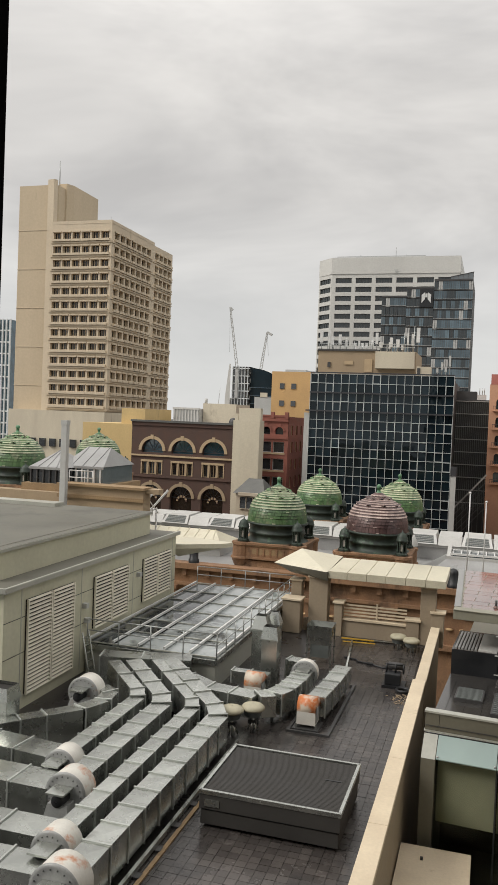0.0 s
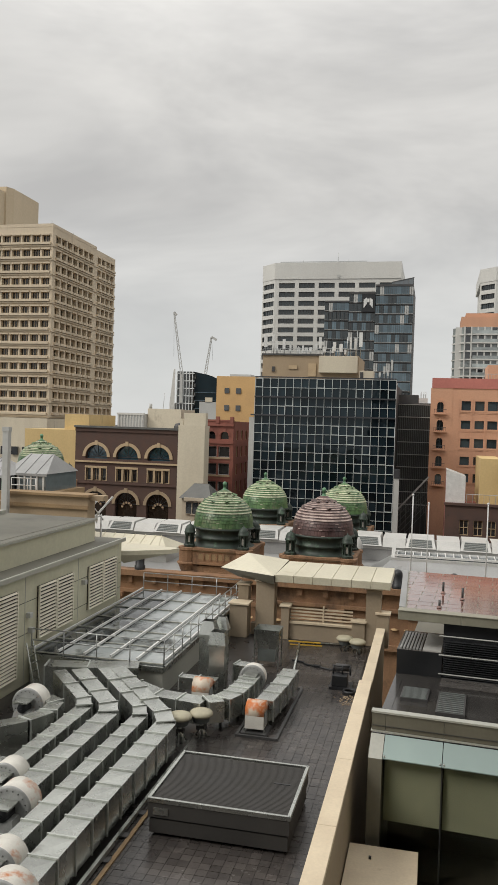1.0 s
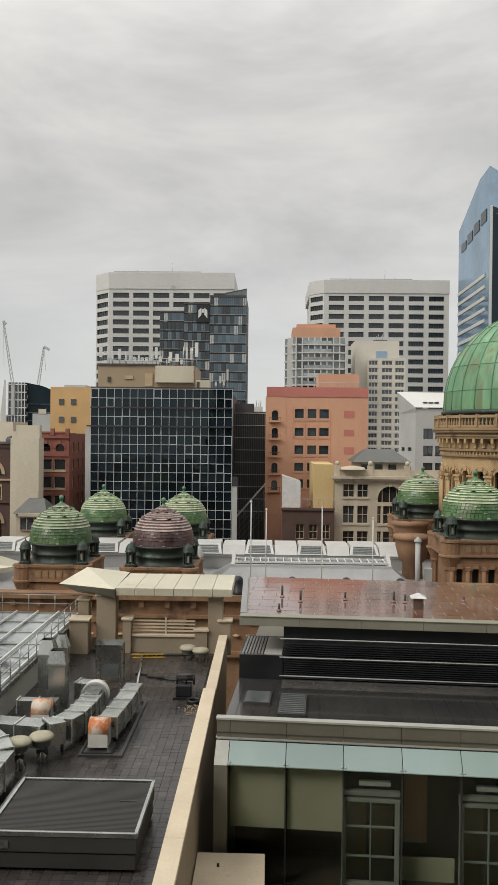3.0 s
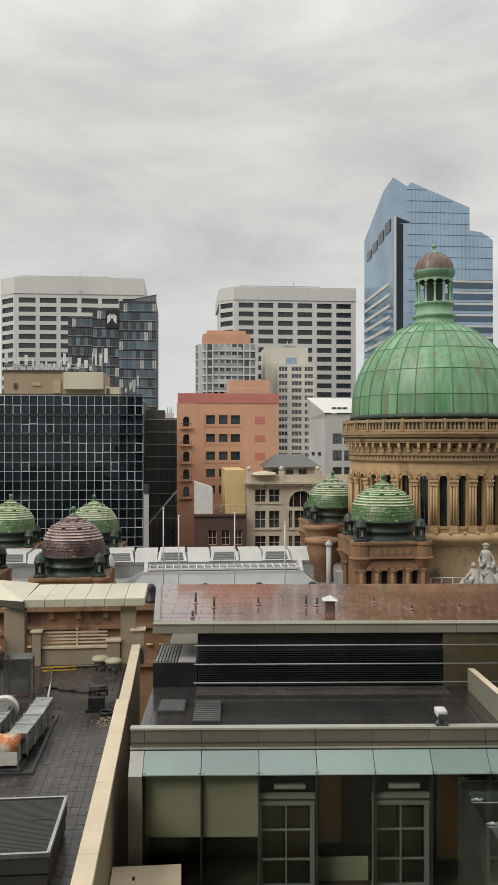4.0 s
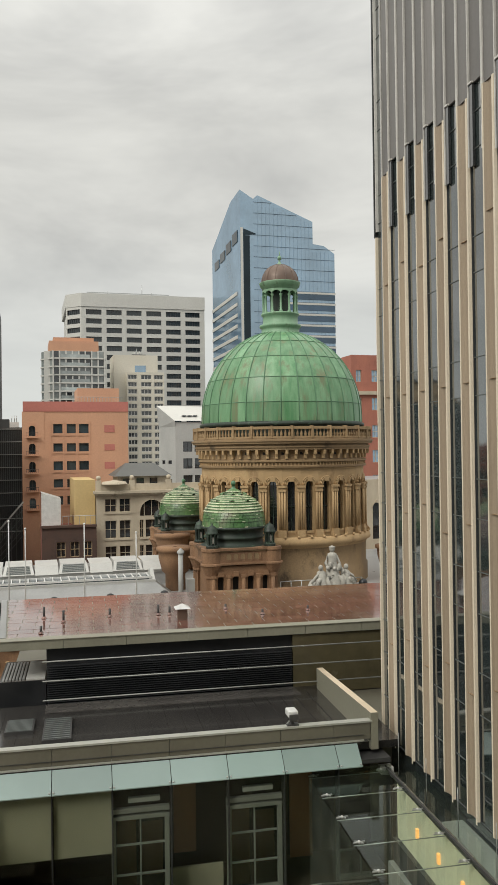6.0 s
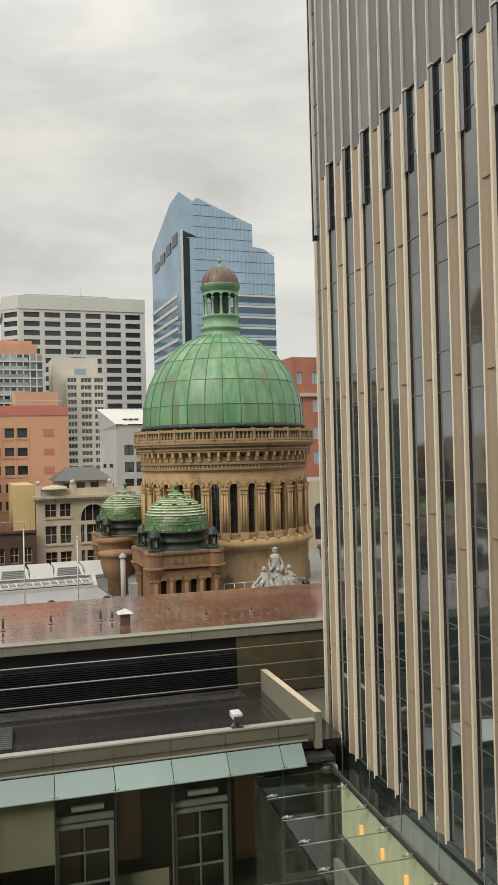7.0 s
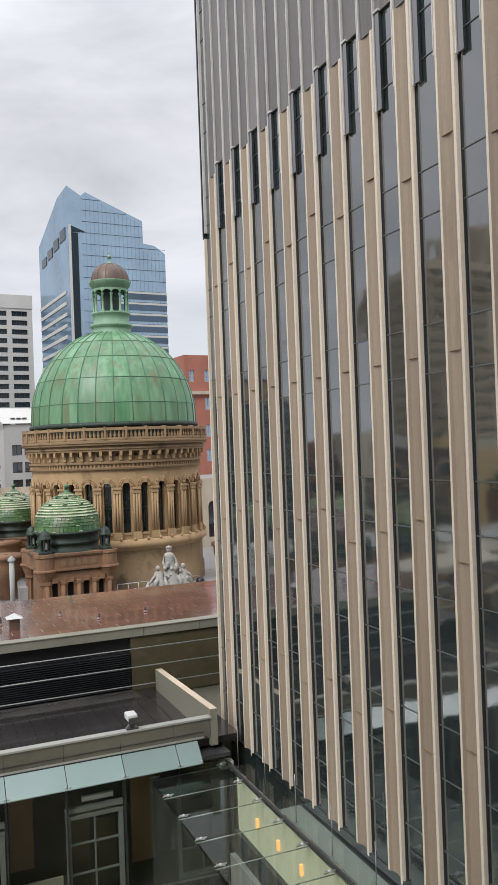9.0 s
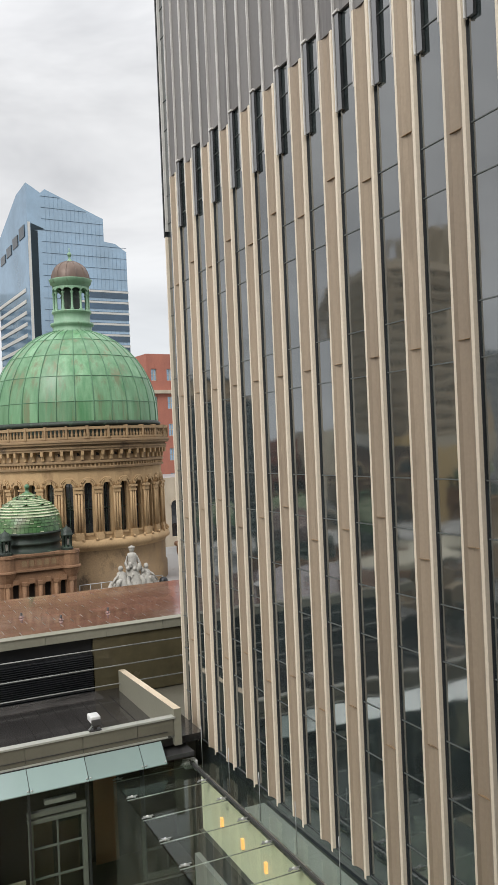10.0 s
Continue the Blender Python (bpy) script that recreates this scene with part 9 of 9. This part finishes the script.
def finned_tower():
    t = thing("finned_tower", "glass tower with tall stone fins and grey metal fins above", "building", (20, 14, G))
    SP, Z0, Z1, TOP, N = 1.54, 1.08, 21.75, 46.0, 18
    W, GD = 0.66, 0.10
    end = -SP * (N - 0.5)
    part("core", turned(Mesh().box(GD + 0.2, 30, end, 1.4, G, TOP, M_DKGREY), TOWER), t)
    zs = [Z0, 2.5, 4.13, 5.33, 7.0, 8.2, 9.7, 10.83, 13.21, 14.3, 16.71, 17.74, 20.2, 21.25, 23.7, 24.8, 27.2, 28.3, 30.7, 31.8, 34.2, 35.3, 37.7, 38.8, 41.2, TOP]
    cache = {}
    rnd = random.Random(5)
    for a, b in zip(zs, zs[1:]):
        h = round(b - a, 2)
        if h not in cache:
            cache[h] = Mesh().box(0, 0.03, -SP + W + 0.01, -0.01, 0.015, h - 0.015, M_FACGLASS).mesh("pane")
        for i in range(-1, 11):
            tilt = Matrix.Rotation(rnd.uniform(-0.006, 0.006), 4, "Z")
            placed("pane", cache[h], TOWER @ Matrix.Translation((GD, -SP * i, a)) @ tilt, t)
    part("rear_glazing", turned(Mesh().box(GD, GD + 0.03, end, -SP * 11 + W + 0.1, Z0, TOP, M_FACGLASS), TOWER), t)
    for z in zs[:-1]:
        part("transom", turned(Mesh().box(GD - 0.02, GD + 0.05, end, 1.4, z - 0.012, z + 0.012, M_GALV_DK), TOWER), t)
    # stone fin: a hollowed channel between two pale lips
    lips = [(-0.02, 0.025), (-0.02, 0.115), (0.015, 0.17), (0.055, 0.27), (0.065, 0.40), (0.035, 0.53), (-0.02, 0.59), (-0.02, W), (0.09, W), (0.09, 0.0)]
    # Lips and near side take a lighter copy of the stone, as if lit.
    skin = [M_FIN_LIT, M_FIN, M_FIN, M_FIN, M_FIN, M_FIN, M_FIN_LIT, M_FIN, M_FIN, M_FIN_LIT]
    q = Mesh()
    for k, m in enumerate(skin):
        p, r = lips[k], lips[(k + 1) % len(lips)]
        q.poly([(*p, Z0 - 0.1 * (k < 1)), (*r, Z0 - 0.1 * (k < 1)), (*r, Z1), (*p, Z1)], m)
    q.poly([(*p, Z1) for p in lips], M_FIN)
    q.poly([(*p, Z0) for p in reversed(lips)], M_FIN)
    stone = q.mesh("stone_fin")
    joint = Mesh().box(0.012, 0.085, 0.12, 0.588, 0, 0.012, M_SAND_DK).mesh("fin_joint")
    gasket = Mesh().box(0.06, GD, -0.02, -0.004, Z0, TOP, M_MULL_DK).mesh("gasket")
    up = Mesh().box(0.02, 0.16, 0.02, W - 0.05, Z1 + 0.01, TOP, M_FINMETAL).mesh("metal_panel")
    up_edge = Mesh().box(-0.02, 0.15, W - 0.04, W, Z1 + 0.01, TOP, M_FINEDGE).mesh("bright_edge")
    bay = Mesh().box(0.03, 0.09, -0.82, -0.1, Z1 + 0.3, TOP, M_FINMETAL).mesh("metal_panel")
    blade = Mesh().box(0.0, 0.08, -0.29, -0.09, 19.7, Z1 + 0.3, M_BLADE).mesh("glass_blade")
    blade_edge = Mesh().box(-0.03, 0.05, -0.085, -0.045, 19.7, TOP, M_FINEDGE).mesh("bright_edge")
    thin = Mesh().box(-0.02, 0.05, -0.86, -0.825, 20.0, TOP, M_FINEDGE).mesh("bright_edge")
    cap = Mesh().box(-0.04, 0.09, -0.31, -0.09, Z1 + 0.3, Z1 + 0.35, M_FINEDGE).mesh("blade_cap")
    for i in range(N):
        m = TOWER @ Matrix.Translation((0, -SP * i, 0))
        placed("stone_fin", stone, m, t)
        for z in (4.6 + 0.5 * (i % 2), 9.1 + 0.4 * (i % 3), 13.6, 17.7 + 0.5 * (i % 2)):
            placed("fin_joint", joint, m @ Matrix.Translation((0, 0, z)), t)
        for name, me in (("gasket", gasket), ("metal_panel", up), ("bright_edge", up_edge), ("metal_panel", bay), ("glass_blade", blade), ("bright_edge", blade_edge), ("bright_edge", thin), ("blade_cap", cap)):
            placed(name, me, m, t)
    part("corner_lip", turned(Mesh().box(0.0, 0.16, 1.36, 1.44, Z0, 19.7, M_FIN_LIT), TOWER), t)
    part("corner_post", turned(Mesh().box(-0.02, 0.2, 1.4, 1.5, 19.7, TOP, M_BLACKMETAL), TOWER), t)
    part("corner_edge", turned(Mesh().box(0.0, 0.1, 1.3, 1.36, 19.9, TOP, M_FINEDGE), TOWER), t)
    part("base_band", turned(Mesh().box(GD - 0.02, GD + 0.2, end, 1.35, G, Z0 - 0.02, M_FACGLASS), TOWER), t)
    part("soffit", turned(Mesh().box(0.06, GD + 0.2, end, 1.35, Z0 - 0.018, Z0 - 0.002, M_BLACKMETAL), TOWER), t)


finned_tower()

CANOPY = Matrix.Translation((12.6, 25.4, 0)) @ Matrix.Rotation(radians(-4.5), 4, "Z") @ Matrix.Translation((-12.6, -25.4, 0))


def canopy():
    t = thing("glass_canopy", "clear glass canopy on steel fittings beside the finned tower", "canopy", (11.2, 18, -0.6))
    x0, x1 = 9.75, 12.5

    def cp(name, q, label="", bevel=0.0, clear=False):
        o = part(name, turned(q, CANOPY), t, label, bevel)
        if clear:
            o.visible_shadow = False

    rows = [25.1 - 1.55 * i for i in range(14)]
    for a, b in zip(rows[1:], rows):
        cp("side_pane", Mesh().sheet(x0 - 0.02, x0, a + 0.01, b - 0.01, -3.5, 0.92, M_SIDEGLASS, M_GLASSBODY, 5), clear=True)
        for xa, xb in ((x0 + 0.02, x1),):
            cp("roof_pane", Mesh().sheet(xa, xb, a + 0.01, b - 0.01, 0.9, 0.925, M_CANOPY, M_GLASSBODY, 1), clear=True)
        for x in (x0 + 0.15, x1 - 0.25):
            q = Mesh().ball((x, b, 0.96), 0.045, M_PLASTICWHITE, 8)
            q.bar((x - 0.18, b - 0.03, 0.95), (x + 0.18, b + 0.03, 0.95), 0.035, 0.03, M_STEEL)
            q.bar((x - 0.1, b + 0.08, 0.95), (x + 0.1, b - 0.08, 0.95), 0.03, 0.03, M_STEEL)
            cp("spider_fitting", q)
        cp("cross_rod", Mesh().tube([(x0, b, 0.86), (x1, b, 0.86)], 0.014, M_STEEL, 6))
        cp("upstand_pane", Mesh().sheet(x1 + 0.14, 13.5, a + 0.01, b - 0.01, 0.78, 0.8, M_CANOPY, M_GLASSBODY, 1), clear=True)
        cp("glass_fin", Mesh().sheet(x0 + 0.4, x0 + 0.42, b - 0.1, b + 0.1, -3.4, 0.8, M_CANOPY, M_GLASSBODY, 5), clear=True)
    cp("lobby_wall", Mesh().box(x1 + 0.04, x1 + 0.12, 4, 24.4, -1.0, 0.74, M_LOBBY), "pale stone lobby wall under the canopy")
    cp("ledge_floor", Mesh().box(x1 + 0.14, 13.5, 4, 21.6, 0.6, 0.7, M_ROOFGREY))
    cp("lobby_plinth", Mesh().box(x1 - 0.12, x1 + 0.12, 4, 24.4, -1.75, -1.002, M_DKGREY))
    cp("lobby_base", Mesh().box(x1 - 0.3, x1 + 0.12, 4, 24.4, -3.59, -1.752, M_ROOFGREY))
    for i in range(9):
        y = 22.6 - 1.55 * i
        cp("wall_lamp", Mesh().box(x1 - 0.04, x1 + 0.04, y, y + 0.1, -0.25, 0.05, M_LAMPGLOW), "small warm wall lamp")
    cp("edge_beam", Mesh().box(x1 + 0.02, x1 + 0.1, 4, 25.3, 0.75, 0.95, M_GALV), "", 0.01)
    cp("gutter", Mesh().box(x1 - 0.04, x1 + 0.01, 4, 25.3, 0.88, 0.99, M_DKGREY))
    for y in (24.9, 22.6, 20.4, 18.2, 16.0):
        cp("hanger", Mesh().tube([(x1 + 0.3, y, 0.8), (x1 + 0.3, y, 2.2)], 0.012, M_STEEL, 5))
    cp("bracket", Mesh().box(12.3, 12.75, 25.2, 25.55, 0.7, 0.95, M_PLASTICWHITE), "", 0.02)
    f = thing("lower_terrace", "pale paved terrace under the canopy", "terrace", (5, 15, -4))
    part("paving", Mesh().box(-1.2, 14.5, 0.7, 25.6, -4.4, -3.6, M_CREAMWALL), f)
    part("kerb_wall", turned(Mesh().box(11.2, 11.5, 4, 25, -3.59, -2.9, M_CREAMWALL), CANOPY), f)
    part("ledge", Mesh().box(-1.28, 0.75, 8, 25.3, -3.59, -1.5, M_PARAPET), f)
    part("ledge_cap", Mesh().box(-1.28, 0.85, 8, 25.35, -1.5, -1.42, M_CAPSTONE), f, "", 0.015)
    for y in (10, 13, 16, 19, 22, 24.5):
        part("ledge_fixing", Mesh().box(-0.62, -0.54, y, y + 0.08, -1.42, -1.34, M_BLACKMETAL), f)
    g = thing("glass_balustrade", "frameless glass balustrade on the lower terrace", "balustrade", (5, 24.5, -3.6))
    for i in range(5):
        part("pane", Mesh().sheet(0.95 + 1.75 * i, 2.65 + 1.75 * i, 23.9, 23.93, -3.6, -1.9, M_CLEAR, M_GLASSBODY, 2), g)
    part("handrail", Mesh().tube([(0.95, 23.9, -1.85), (9.6, 23.9, -1.85)], 0.03, M_STEEL, 6), g)
    d = thing("terrace_chair", "dark metal terrace chair seen through the glass", "chair", (9.0, 24.4, -3.6))
    part("seat", Mesh().box(8.5, 9.3, 24.3, 25.0, -3.2, -3.12, M_BLACKMETAL), d)
    for x in (8.52, 9.24):
        for y in (24.32, 24.94):
            part("leg", Mesh().box(x, x + 0.05, y, y + 0.05, -3.6, -3.2, M_BLACKMETAL), d)
    part("backrest", Mesh().box(8.5, 9.3, 24.95, 25.0, -3.1, -2.6, M_BLACKMETAL), d)


canopy()

# ---- pieces: brown roof panels and deck tiles ----
roof = bpy.data.objects["brown_roof"]
pw, pl = 1.22, 0.74
cells = {}
for j in range(12):
    off = 0.61 * (j % 2)
    for i in range(-2, 16):
        a, b = max(0.26 - 0.062 * j, 0.64 + pw * i + off), min(19.9, 0.64 + pw * (i + 1) + off)
        if b - a < 0.2:
            continue
        key = round(b - a, 2)
        if key not in cells:
            cells[key] = Mesh().box(0.018, key - 0.018, 0.014, pl - 0.014, 0, 0.014, M_BROWNROOF).mesh("roof_panel")
        y = 7.46 + (pl - 0.012) * j
        placed("roof_panel", cells[key], WING @ Matrix.Translation((a, y, 4.301 + 0.004 * ((i * 3 + j) % 3))), roof)

deck = bpy.data.objects["floor"]
deck.location = (0, 0, 0)
S = 0.3
tile = Mesh().box(0.006, S - 0.006, 0.006, S - 0.006, -0.03, 0.0, M_BLACKTILE).mesh("deck_tile")
rest = Mesh()
rnd = random.Random(21)
near = 0
for j in range(94):
    for i in range(19):
        x, y = -7.5 + S * i + 0.02, 15.0 + S * j
        if x + S > -1.8:
            continue
        z = rnd.uniform(-0.004, 0.004)
        if near < 300 and x > -6.2 and y < 21.3:
            near += 1
            placed("deck_tile", tile, Matrix.Translation((x, y, z)), deck)
        else:
            rest.box(x + 0.006, x + S - 0.006, y + 0.006, y + S - 0.006, z - 0.03, z, M_BLACKTILE)
o = part("deck_tiles", rest, deck)
o["kind"] = "stuff"
